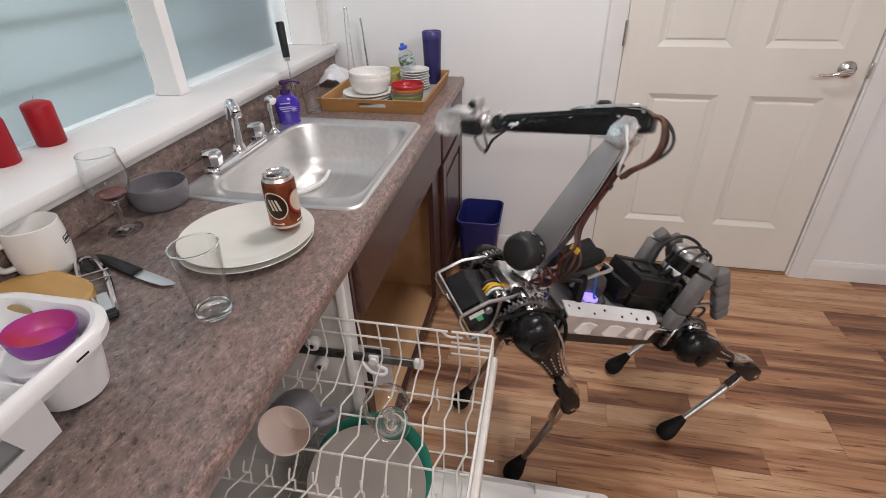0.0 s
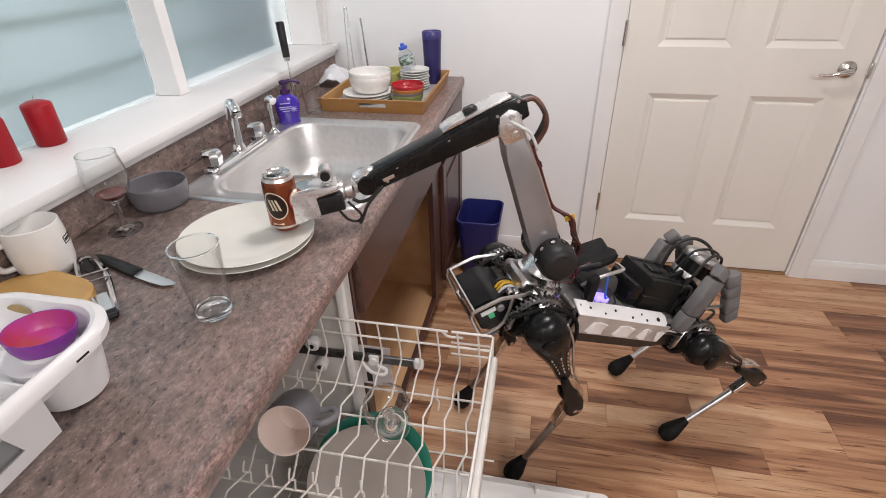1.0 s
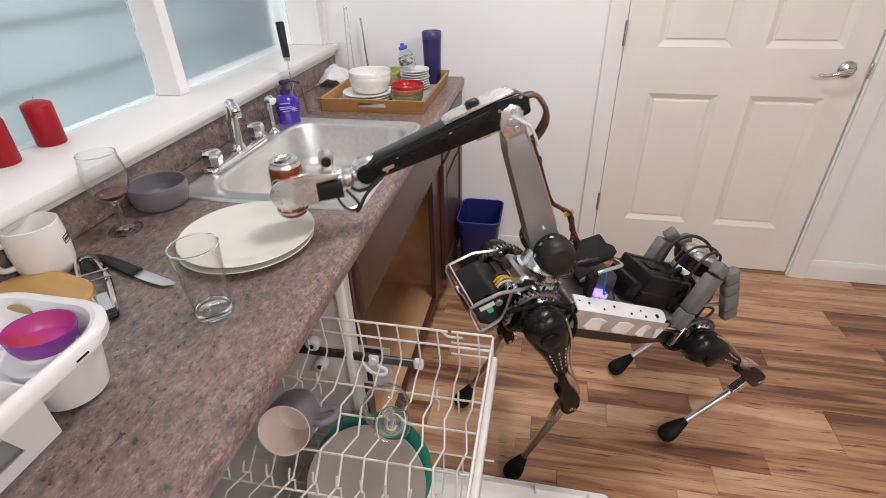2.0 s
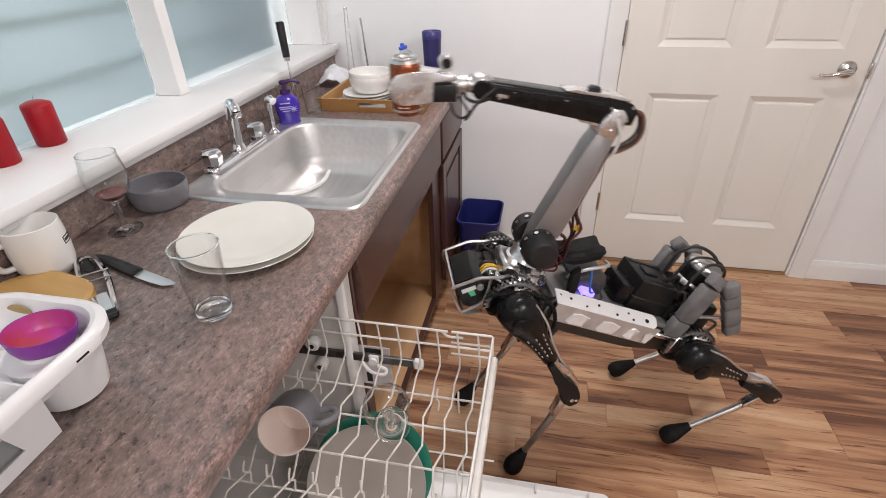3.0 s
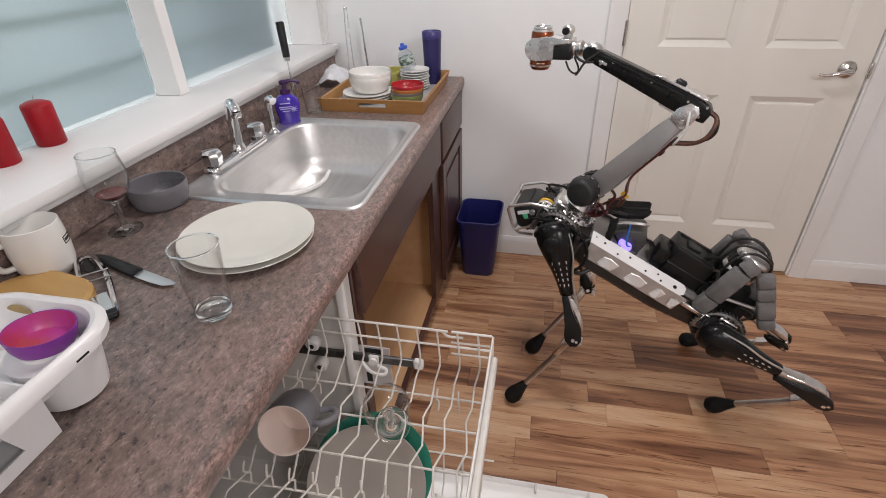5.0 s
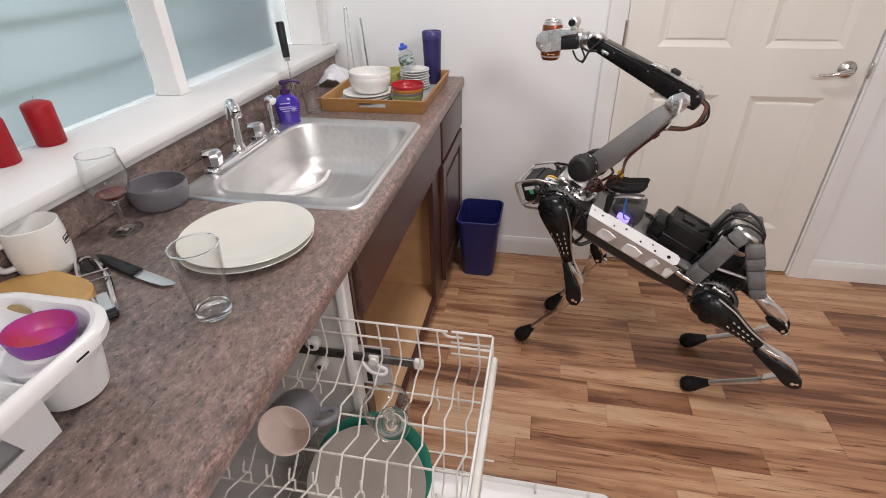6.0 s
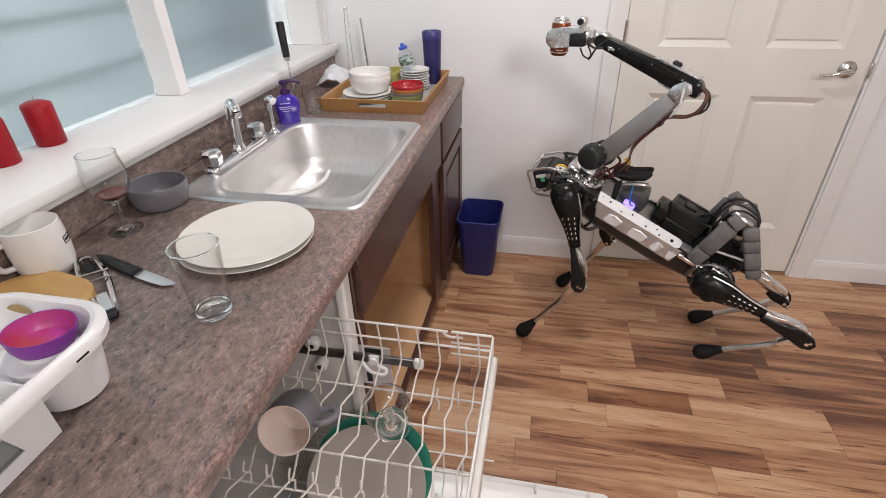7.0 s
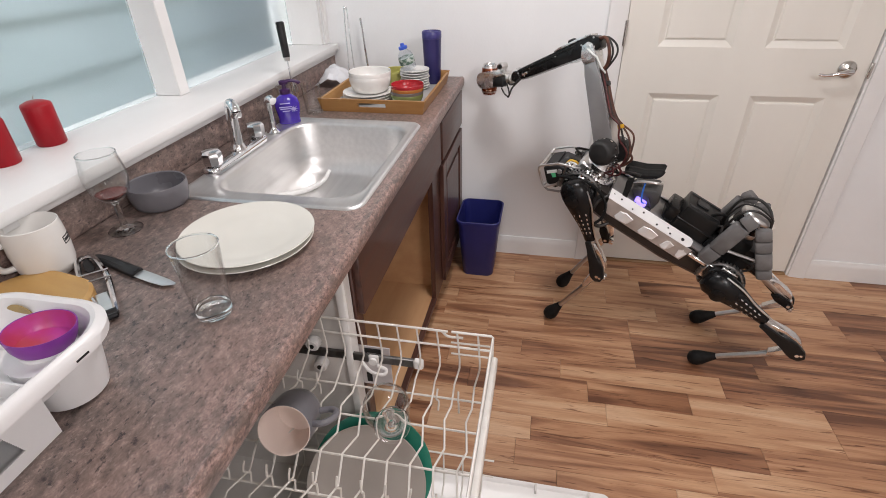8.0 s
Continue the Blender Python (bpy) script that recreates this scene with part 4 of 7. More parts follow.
SOAPV = mat("violet_soap", (0.055, 0.022, 0.36), (0.04, 0.015, 0.28), 15, rough=0.12, rvar=0.04, coat=0.5)
so = thing("soap_dispenser", pose(0.138, 1.568, CT + 0.0035, 0, 0, 29) @ Matrix.Diagonal((1.16, 1.0, 0.86, 1)), "violet hand soap bottle with dark pump", "soap dispenser")
bm = B()
loft(bm, [oval0 for oval0 in [[Vector((a * math.cos(2 * math.pi * k / 28), b * math.sin(2 * math.pi * k / 28), z)) for k in range(28)]
                              for a, b, z in ((0.030, 0.019, 0.0), (0.032, 0.021, 0.004), (0.030, 0.020, 0.022), (0.034, 0.022, 0.05), (0.036, 0.023, 0.075), (0.031, 0.021, 0.098),
                                              (0.018, 0.015, 0.112), (0.013, 0.013, 0.116))]])
part("bottle", bm, SOAPV, so, "glossy violet bottle")
bm = B()
lathe(bm, [(0.0, 0.116), (0.015, 0.116), (0.015, 0.132), (0.007, 0.136), (0.0055, 0.15), (0.012, 0.152), (0.013, 0.163), (0.008, 0.167), (0.0, 0.167)], 24, cap=False)
tube(bm, smooth_path([(0.0, 0, 0.160), (0.02, 0.0, 0.163), (0.038, 0.0, 0.157), (0.044, 0, 0.150)]), 0.006, 10)
PUMPM = mat("dark_purple_plastic", (0.045, 0.012, 0.07), rough=0.35)
part("pump", bm, PUMPM, so, "dark purple pump")
LILAC = mat("lilac_print", (0.45, 0.40, 0.75), rough=0.4)
for k, (z, w) in enumerate(((0.082, 0.014), (0.068, 0.018), (0.061, 0.016), (0.052, 0.010))):
    bm = B()
    box(bm, (-w - 0.006, -0.0238, z), (w - 0.006, -0.0212, z + 0.0035))
    part("label_bar", bm, LILAC, so)
bm = B()
for k in range(9):
    a = radians(40 * k)
    prism(bm, [(0.016 + 0.002 * math.cos(a + 1.4), 0.060 + 0.002 * math.sin(a + 1.4)), (0.016 + 0.012 * math.cos(a), 0.060 + 0.014 * math.sin(a)),
               (0.016 + 0.002 * math.cos(a - 1.4), 0.060 + 0.002 * math.sin(a - 1.4))], -0.0225 - 0.0002 * k, -0.0195, axis=1)
tagged(part("label_flower", bm, LILAC, so, "pale flower print"), kind="stuff")

bm = B()
lathe(bm, [(0.0, 0.0), (0.027, 0.0), (0.029, 0.003), (0.0345, 0.105), (0.0335, 0.1055), (0.0272, 0.008), (0.0, 0.007)], 36, cap=False)
tum = single("water_glass", bm, CLEAR, pose(0.172, 1.695, CT + 0.0002), "empty clear tumbler behind the sink", "glass", "tumblers")
copy_thing(tum, pose(0.092, 1.665, CT + 0.0002))

ma = thing("potato_masher", tilt_to((0.108, 1.690, CT + 0.030), (-0.085, 0.10, 1.0)), "wire masher with black handle standing upright in a tumbler", "masher")
bm = B()
cyl(bm, (0, 0, 0.160), (0, 0, 0.278), 0.0125, 0.0145, seg=18, bev=0.004)
hd = part("handle", bm, BLACK, ma, "black plastic handle")
bm = B()
cyl(bm, (0, -0.0152, 0.265), (0, 0.0152, 0.265), 0.0055, seg=14)
part("hanging_hole", bm, STEEL, hd)
bm = B()
cyl(bm, (0, 0, 0.150), (0, 0, 0.163), 0.009, 0.0115, seg=16)
part("ferrule", bm, STEEL, ma)
for s in (1, -1):
    bm = B()
    tube(bm, smooth_path([(0.0045 * s, 0, 0.155), (0.005 * s, 0, 0.115), (0.010 * s, 0.0, 0.095), (0.022 * s, 0, 0.06), (0.022 * s, 0, 0.03), (0.012 * s, 0, 0.008), (0, 0, 0.0)]), 0.0018, 8)
    part("wire", bm, CHROME, ma)
bm = B()
tube(bm, smooth_path([(0.0, 0.0, 0.09), (0, 0.014, 0.06), (0, 0.014, 0.03), (0, 0.006, 0.008), (0, 0, 0.0)]), 0.0016, 8)
part("wire", bm, CHROME, ma)

SPOON = mat("white_spoon_plastic", (0.80, 0.79, 0.77), rough=0.35)
bm = B()
pts = smooth_path([(0.155, 1.300, CT - 0.150), (0.205, 1.345, CT - 0.160), (0.250, 1.400, CT - 0.166), (0.278, 1.465, CT - 0.160), (0.285, 1.505, CT - 0.140)], 4)
tube(bm, pts, 0.007, 10, radii=[0.010 - 0.004 * i / (len(pts) - 1) for i in range(len(pts))])
single("dish_brush", bm, SPOON, pose(0, 0, 0), "white curved plastic brush handle in the sink", "brush")

# crumpled paper, wire towel holder
PAPER = mat("white_paper", (0.76, 0.77, 0.80), (0.68, 0.69, 0.72), 20, rough=0.55, bump=0.3, bscale=30)
bm = B()
rr = random.Random(8)
grid = []
for i in range(8):
    row_ = []
    for j in range(7):
        u, v = i / 7, j / 6
        h = 0.014 + 0.07 * math.sin(u * 3.1) * math.sin(0.3 + v * 2.4) + rr.uniform(-0.008, 0.008)
        row_.append(bm.verts.new((0.030 + u * 0.145, 2.03 + v * 0.13 + rr.uniform(-0.006, 0.006), CT + max(0.002, h))))
    grid.append(row_)
for i in range(7):
    for j in range(6):
        bm.faces.new((grid[i][j], grid[i + 1][j], grid[i + 1][j + 1], grid[i][j + 1]))
top = list(bm.verts)
r = bmesh.ops.extrude_face_region(bm, geom=list(bm.faces))
for v in [g for g in r["geom"] if isinstance(g, bmesh.types.BMVert)]:
    v.co.z += 0.003
single("paper_bag", bm, PAPER, pose(0, 0, 0), "crumpled white paper wrapper against the backsplash", "paper", angle=20)
th = thing("paper_towel_holder", pose(0.170, 2.195, CT + 0.0002), "thin chrome wire paper towel holder without a roll", "holder")
bm = B()
tube(bm, [(0.06 * math.cos(radians(a)), 0.06 * math.sin(radians(a)), 0.004) for a in range(0, 360, 15)], 0.0025, 8, closed=True)
part("base_ring", bm, CHROME, th)
bm = B()
tube(bm, smooth_path([(-0.02, -0.0566, 0.004), (-0.024, -0.040, 0.10), (-0.030, -0.010, 0.283), (-0.026, -0.006, 0.292), (-0.018, -0.006, 0.288), (-0.012, -0.02, 0.18), (0.008, -0.0594, 0.004)], 5), 0.0024, 8)
part("loop_wire", bm, CHROME, th)
bm = B()
cyl(bm, (0.035, 0.0487, 0.004), (0.018, 0.0487, 0.25), 0.0045, seg=10)
part("post", bm, CHROME, th)

# wooden tray and what stands on it
TRAYW = mat("honey_wood", (0.42, 0.22, 0.075), (0.35, 0.17, 0.055), 7, (0.6, 0.6, 6), rough=0.42, bump=0.05)
TX0, TX1, TY0, TY1 = 0.196, 0.574, 1.722, 2.190
tr = thing("wooden_tray", pose(0, 0, 0), "honey coloured wooden serving tray with cut-out handles", "tray")
bm = B()
box(bm, (TX0 + 0.008, TY0 + 0.008, CT + 0.0005), (TX1 - 0.008, TY1 - 0.008, CT + 0.008))
part("tray_base", bm, mat("tray_base_grey", (0.42, 0.42, 0.42), (0.36, 0.36, 0.36), 8, rough=0.45), tr, "grey tray base")
for s, y in ((-1, TY0), (1, TY1)):
    bm = B()
    yo = lambda z: y + s * 0.25 * z
    def slab(xa, xb, za, zb):
        loft(bm, [[(x, yo(z) + d, CT + z) for x, z in ((xa(za), za), (xb(za), za), (xb(zb), zb), (xa(zb), zb))] for d in (0.0, -s * 0.010)])
    L_ = lambda z: TX0 - 0.25 * z
    R_ = lambda z: TX1 + 0.25 * z
    m0, m1 = 0.335, 0.440
    slab(L_, R_, 0.0005, 0.020)
    slab(L_, lambda z: m0, 0.020, 0.036)
    slab(lambda z: m1, R_, 0.020, 0.036)
    slab(L_, R_, 0.036, 0.050)
    part("end_wall", bm, TRAYW, tr, angle=20)
for s, x in ((-1, TX0), (1, TX1)):
    bm = B()
    loft(bm, [[(x + s * 0.25 * z + d, yy, CT + z) for z, d in ((0.0005, 0), (0.046, 0), (0.046, -s * 0.010), (0.0005, -s * 0.010))] for yy in (TY0 + 0.011, TY1 - 0.011)])
    part("side_wall", bm, TRAYW, tr)
TZ = CT + 0.0082
pl = single("small_plate", plate_bm(0.098, 0.012), CERAMIC, pose(0.320, 1.875, TZ), "white plate stacked on the tray", "plate", "stacked white plates")
for k in (1, 2):
    copy_thing(pl, pose(0.320 + 0.002 * k, 1.875 - 0.001 * k, TZ + 0.0105 * k))
bw = single("bowl", bowl_bm(0.081, 0.062, 0.62, 0.0035), CERAMIC, pose(0.332, 1.885, TZ + 0.0265), "white bowl nested in a stack on the tray", "bowl", "stacked white bowls")
copy_thing(bw, pose(0.333, 1.886, TZ + 0.0415))
YEL = mat("yellow_ceramic", (0.50, 0.47, 0.14), (0.45, 0.42, 0.12), rough=0.3)
single("bowl", bowl_bm(0.062, 0.060, 0.6, 0.004), YEL, pose(0.372, 2.105, TZ), "pale yellow bowl behind the white dishes", "bowl")
sm = single("saucer", plate_bm(0.060, 0.010), CERAMIC, pose(0.468, 2.050, TZ), "small white saucer in a stack on the tray", "plate", "stacked saucers")
for k in range(1, 8):
    copy_thing(sm, pose(0.468 + 0.0015 * math.sin(k * 2), 2.050 + 0.0015 * math.cos(k * 3), TZ + 0.0098 * k))
for k, (col, lb) in enumerate((((0.20, 0.23, 0.08), "olive green"), ((0.16, 0.13, 0.12), "dark taupe"), ((0.45, 0.16, 0.04), "burnt orange"), ((0.42, 0.022, 0.03), "red"))):
    mt = mat("bowl_glaze_" + lb.replace(" ", "_"), col, rough=0.22)
    single("small_bowl", bowl_bm(0.062, 0.034, 0.66, 0.003), mt, pose(0.487 + 0.001 * k, 1.845, TZ + 0.0115 * k), lb + " small bowl nested in a stack", "bowl", "stacked coloured bowls")
bt = thing("water_bottle", tilt_to((0.450, 2.035, TZ + 0.083), (-0.22, -0.12, 0.95)) @ Matrix.Diagonal((1.1, 1.1, 0.66, 1)), "small clear plastic water bottle with blue cap leaning on saucers", "bottle")
bm = B()
lathe(bm, [(0.0, 0.0), (0.026, 0.0), (0.028, 0.004), (0.028, 0.02), (0.0265, 0.024), (0.028, 0.028), (0.028, 0.075), (0.024, 0.092), (0.013, 0.112), (0.012, 0.122)], 28, cap=False)
part("bottle", bm, thin_glass("clear_plastic", (0.90, 0.92, 0.94)), bt)
bm = B()
lathe(bm, [(0.0284, 0.032), (0.0287, 0.033), (0.0287, 0.069), (0.0284, 0.07)], 28)
part("bottle_label", bm, mat("green_label", (0.09, 0.16, 0.12), (0.5, 0.55, 0.52), 60, rough=0.4, mix=(0.45, 0.55)), bt, "dark green label")
bm = B()
lathe(bm, [(0.0, 0.118), (0.0155, 0.118), (0.016, 0.132), (0.008, 0.136), (0.007, 0.150), (0.0, 0.150)], 20, cap=False)
part("cap", bm, mat("blue_cap", (0.05, 0.12, 0.60), rough=0.35), bt, "bright blue cap")
NAVY = mat("navy_plastic", (0.030, 0.026, 0.125), (0.025, 0.022, 0.105), 9, rough=0.4)
tb = thing("tumbler", pose(0.522, 2.150, TZ), "tall navy blue travel tumbler on the tray", "tumbler")
bm = B()
lathe(bm, [(0.0, 0.0), (0.031, 0.0), (0.033, 0.003), (0.039, 0.178), (0.0, 0.178)], 36, cap=False)
part("tumbler_body", bm, NAVY, tb)
bm = B()
lathe(bm, [(0.0, 0.1785), (0.0395, 0.1785), (0.0405, 0.182), (0.0405, 0.203), (0.038, 0.206), (0.034, 0.200), (0.0, 0.199)], 36, cap=False)
part("lid", bm, mat("navy_lid", (0.045, 0.04, 0.17), rough=0.35), tb)

# blue waste bin on the floor
BIN = mat("blue_bin_plastic", (0.016, 0.020, 0.145), (0.013, 0.016, 0.12), 8, rough=0.42, rvar=0.05, bump=0.05)
wb = thing("waste_bin", pose(0.741, 2.145, 0.0003) @ Matrix.Scale(1.035, 4), "empty blue plastic waste bin beside the cabinet", "waste bin")
bm = B()
rings = [rrect(-w, -d, w, d, r, z, 6) for w, d, r, z in ((0.070, 0.088, 0.03, 0.0), (0.073, 0.091, 0.03, 0.004), (0.094, 0.118, 0.032, 0.290), (0.0945, 0.1185, 0.032, 0.292), (0.100, 0.1235, 0.034, 0.293),
                                              (0.101, 0.1245, 0.034, 0.306), (0.0985, 0.122, 0.033, 0.309), (0.0945, 0.118, 0.031, 0.308), (0.092, 0.116, 0.030, 0.290),
                                              (0.071, 0.089, 0.028, 0.006))]
vs = loft(bm, rings, cap=False)
bm.faces.new(vs[0][::-1])
bm.faces.new(vs[-1])
part("bin_body", bm, BIN, wb)

# cabinet run on towards the near end of the counter
boxes("body", [((0.022, CY0 + 0.01, 0.0), (CF, W0 - 0.006, CT - 0.042))], CABINET, thing("base_cabinet", pose(0, 0, 0), "dark cherry base cabinet under the worktop", "cabinet"))

# ceiling lamps
for eye, goal, _w in SPOTS:
    flat = eye[2] > 2.4
    cl_ = thing("ceiling_light", pose(eye[0], eye[1], ZC) if flat else look(eye, goal) @ pose(0, 0, 0.02), "flat square white ceiling light" if flat else "square white ceiling light tilted on its stem",
                "ceiling light", "ceiling lights")
    if not flat:
        bm = B()
        up_ = cl_.matrix_basis.inverted() @ Vector((eye[0], eye[1] - 0.02, ZC))
        cyl(bm, (0, 0.05, 0.0), up_, 0.012, seg=10)
        part("stem", bm, TRIM, cl_)
        bm = B()
        box(bm, (-0.30, -0.30, 0.0), (0.30, 0.30, 0.02), 0.003)
        part("back_plate", bm, TRIM, cl_)
    w = 0.19 if flat else 0.30
    for a, b in (((-w, -w, -0.03), (w, -w + 0.015, -0.001)), ((-w, w - 0.015, -0.03), (w, w, -0.001)), ((-w, -w + 0.015, -0.03), (-w + 0.015, w - 0.015, -0.001)),
                 ((w - 0.015, -w + 0.015, -0.03), (w, w - 0.015, -0.001))):
        bm = B()
        box(bm, a, b, 0.002)
        part("frame", bm, TRIM, cl_)

# ---- the walking robot with its arm ----
R_BLACK = mat("robot_black_shell", (0.006, 0.006, 0.0065), (0.011, 0.0105, 0.0105), 14, rough=0.24, rvar=0.1, bump=0.05, spec=0.26)
R_RUBBER = mat("robot_black_rubber", (0.005, 0.005, 0.005), (0.009, 0.009, 0.009), 40, rough=0.7, bump=0.3, spec=0.25)
R_ALU = mat("robot_aluminium", (0.74, 0.73, 0.72), (0.58, 0.57, 0.56), 18, rough=0.32, rvar=0.12, metal=1.0, bump=0.04)
R_BRIGHT = mat("robot_polished_aluminium", (0.86, 0.85, 0.84), (0.72, 0.71, 0.70), 25, rough=0.22, metal=1.0, bump=0.15, bscale=60)
R_CAST = mat("robot_machined_bracket", (0.80, 0.795, 0.79), (0.62, 0.61, 0.61), 30, rough=0.26, rvar=0.12, metal=0.9, bump=0.12, bscale=70)
R_GREY = mat("robot_grey_anodised", (0.34, 0.33, 0.33), (0.28, 0.272, 0.272), 8, rough=0.36, metal=0.5, bump=0.03)
R_FOAM = mat("grey_foam_padding", (0.185, 0.178, 0.176), (0.135, 0.130, 0.128), 22, rough=0.9, bump=0.35, fine_scale=260)
R_PANEL = mat("robot_white_panel", (0.90, 0.895, 0.89), (0.84, 0.83, 0.83), 10, rough=0.30, metal=0.2, bump=0.03)
R_STRIP = mat("robot_scuffed_strip", (0.64, 0.615, 0.60), (0.50, 0.48, 0.465), 16, rough=0.38, rvar=0.12, metal=0.4, bump=0.15, bscale=40)
R_GUN = mat("robot_gunmetal", (0.30, 0.295, 0.29), (0.16, 0.157, 0.155), 35, rough=0.3, metal=0.9, bump=0.05)
R_KEEL = mat("robot_dark_keel", (0.03, 0.023, 0.02), (0.02, 0.016, 0.014), 12, rough=0.45, bump=0.06)
R_CABLE = mat("black_cable", (0.012, 0.011, 0.011), (0.02, 0.017, 0.015), 30, rough=0.5)
R_COVER = mat("robot_dark_grey_cover", (0.014, 0.0135, 0.0135), (0.009, 0.009, 0.009), 20, rough=0.36, bump=0.06, spec=0.25)
R_BROWN = mat("brown_cable", (0.12, 0.045, 0.025), (0.05, 0.02, 0.015), 40, rough=0.5)
R_YELLOW = mat("yellow_connector", (0.75, 0.45, 0.03), (0.6, 0.33, 0.02), 50, rough=0.4)
R_GREEN = mat("green_tag", (0.10, 0.55, 0.27), rough=0.5)
R_TAG = mat("white_tag", (0.8, 0.82, 0.8), rough=0.5)
R_BLUE = mat("blue_cable", (0.03, 0.16, 0.6), rough=0.4)
R_RED = mat("dark_red_cable", (0.10, 0.014, 0.014), (0.05, 0.01, 0.01), 40, rough=0.4)
R_DULL = mat("robot_matt_grey_cover", (0.024, 0.023, 0.023), (0.016, 0.0155, 0.0155), 18, rough=0.5, bump=0.05, spec=0.35)
R_LED = glow("violet_status_light", (0.25, 0.18, 1.0), 2.2)

HL, HW, UL, LL = 0.2955, 0.151, 0.345, 0.335
SH = Vector((0.274, 0, 0.130))
A1, A2, A3 = 0.383, 0.352, 0.137

robot = thing("robot", pose(1.2, 1.18, 0.53, 0, 0, 180), "black and silver four-legged walking robot with a gripper arm", "robot")

# trunk
bm = B()
rings = []
for x, hw, z0, z1 in ((-0.34, 0.055, -0.02, 0.03), (-0.29, 0.085, -0.055, 0.04), (-0.1, 0.10, -0.075, 0.045), (0.15, 0.10, -0.075, 0.045), (0.29, 0.09, -0.06, 0.05),
                      (0.37, 0.06, -0.02, 0.04)):
    rings.append([(x, -hw, z0 + 0.03), (x, -hw * 0.6, z0), (x, hw * 0.6, z0), (x, hw, z0 + 0.03), (x, hw, z1), (x, -hw, z1)])
loft(bm, rings)
trunk = part("trunk", bm, R_KEEL, robot, "dark trunk shell")
def sheet(bm, outline, a, b, s, t=0.004):
    """A flat plate on one flank: outline of (along, across 0 to 1) between the edges a and b, given as (y, z)."""
    n = Vector((0, s * (b[1] - a[1]), a[0] - b[0])).normalized() * t
    front = [Vector((x, s * (a[0] + (b[0] - a[0]) * u), a[1] + (b[1] - a[1]) * u)) for x, u in outline]
    loft(bm, [front, [p - n for p in front]])
    return front, n / t


for s in (1, -1):
    bm = B()
    top_a, top_b, low_a, low_b = (0.118, 0.050), (0.082, 0.071), (0.107, -0.014), (0.1175, 0.0485)
    sheet(bm, [(0.192, 0), (-0.126, 0), (-0.138, 0.25), (-0.138, 0.8), (-0.126, 1), (0.20, 1)], top_a, top_b, s)
    sp = part("side_panel", bm, R_PANEL, robot, "bright sloping metal side panel with bolt holes")
    nrm = Vector((0, s * 0.504, 0.864))
    for hx, u, r in ((0.150, 0.55, 0.0036), (0.100, 0.3, 0.003), (0.060, 0.6, 0.0036), (0.0, 0.3, 0.0036), (-0.040, 0.62, 0.003), (-0.055, 0.25, 0.0036), (-0.103, 0.42, 0.0062)):
        c = Vector((hx, s * (0.118 - 0.036 * u), 0.050 + 0.021 * u))
        bm = B()
        cyl(bm, c - nrm * 0.001, c + nrm * 0.0015, r, seg=10)
        part("bolt", bm, BLACK, sp)
    bm = B()
    sheet(bm, [(0.178, 0), (-0.143, 0), (-0.150, 1), (0.190, 1)], low_a, low_b, s)
    liner = part("liner", bm, R_STRIP, robot, "bright dented metal strip below the side panel")
    rr = random.Random(5)
    # The bulges are white: lamp reflections on the dented strip put into colour.
    for x0, x1 in ((0.142, 0.066), (0.044, -0.034), (-0.050, -0.100), (-0.113, -0.141)):
        bm = B()
        def skin(ins, out, jit):
            ring = []
            for x, u in ((x0 - 0.006 - ins, 0.16 + ins * 9), (x1 + 0.012 + ins, 0.20 + ins * 9), (x1 + 0.004 + ins * 1.6, 0.66 - ins * 6), ((x0 + x1) / 2, 0.78 - ins * 7), (x0 - 0.012 - ins * 1.6, 0.70 - ins * 7)):
                ring.append((x + rr.uniform(-jit, jit), s * (0.107 + 0.0105 * u + out), -0.014 + 0.0625 * u))
            return ring
        low = [(x, y, z - 0.002) for x, y, z in skin(0.003, 0.002, 0.004)]
        crest = skin(0.012, 0.008, 0.005)
        crest = [(x, y - (0.006 * s if k > 1 else 0), z - (0.008 if k < 2 else -0.002)) for k, (x, y, z) in enumerate(crest)]
        loft(bm, [skin(0, -0.001, 0), low, crest])
        part("dent", bm, R_PANEL, liner, "crumpled bulge, whitened in place of lamp reflections", angle=35)
    # ribbed hose over the front hip
    hose = smooth_path([(0.385, s * 0.118, 0.015), (0.346, s * 0.122, 0.036), (0.304, s * 0.122, 0.056), (0.245, s * 0.122, 0.055), (0.195, s * 0.122, 0.030), (0.168, s * 0.124, -0.020),
                        (0.178, s * 0.122, -0.070), (0.205, s * 0.105, -0.085)], 12)
    bm = B()
    tube(bm, hose, 0.007, 10, radii=[0.0060 if k % 2 else 0.0047 for k in range(len(hose))])
    part("hose", bm, R_RUBBER, robot, "ribbed black hose looping over the hip", angle=15)

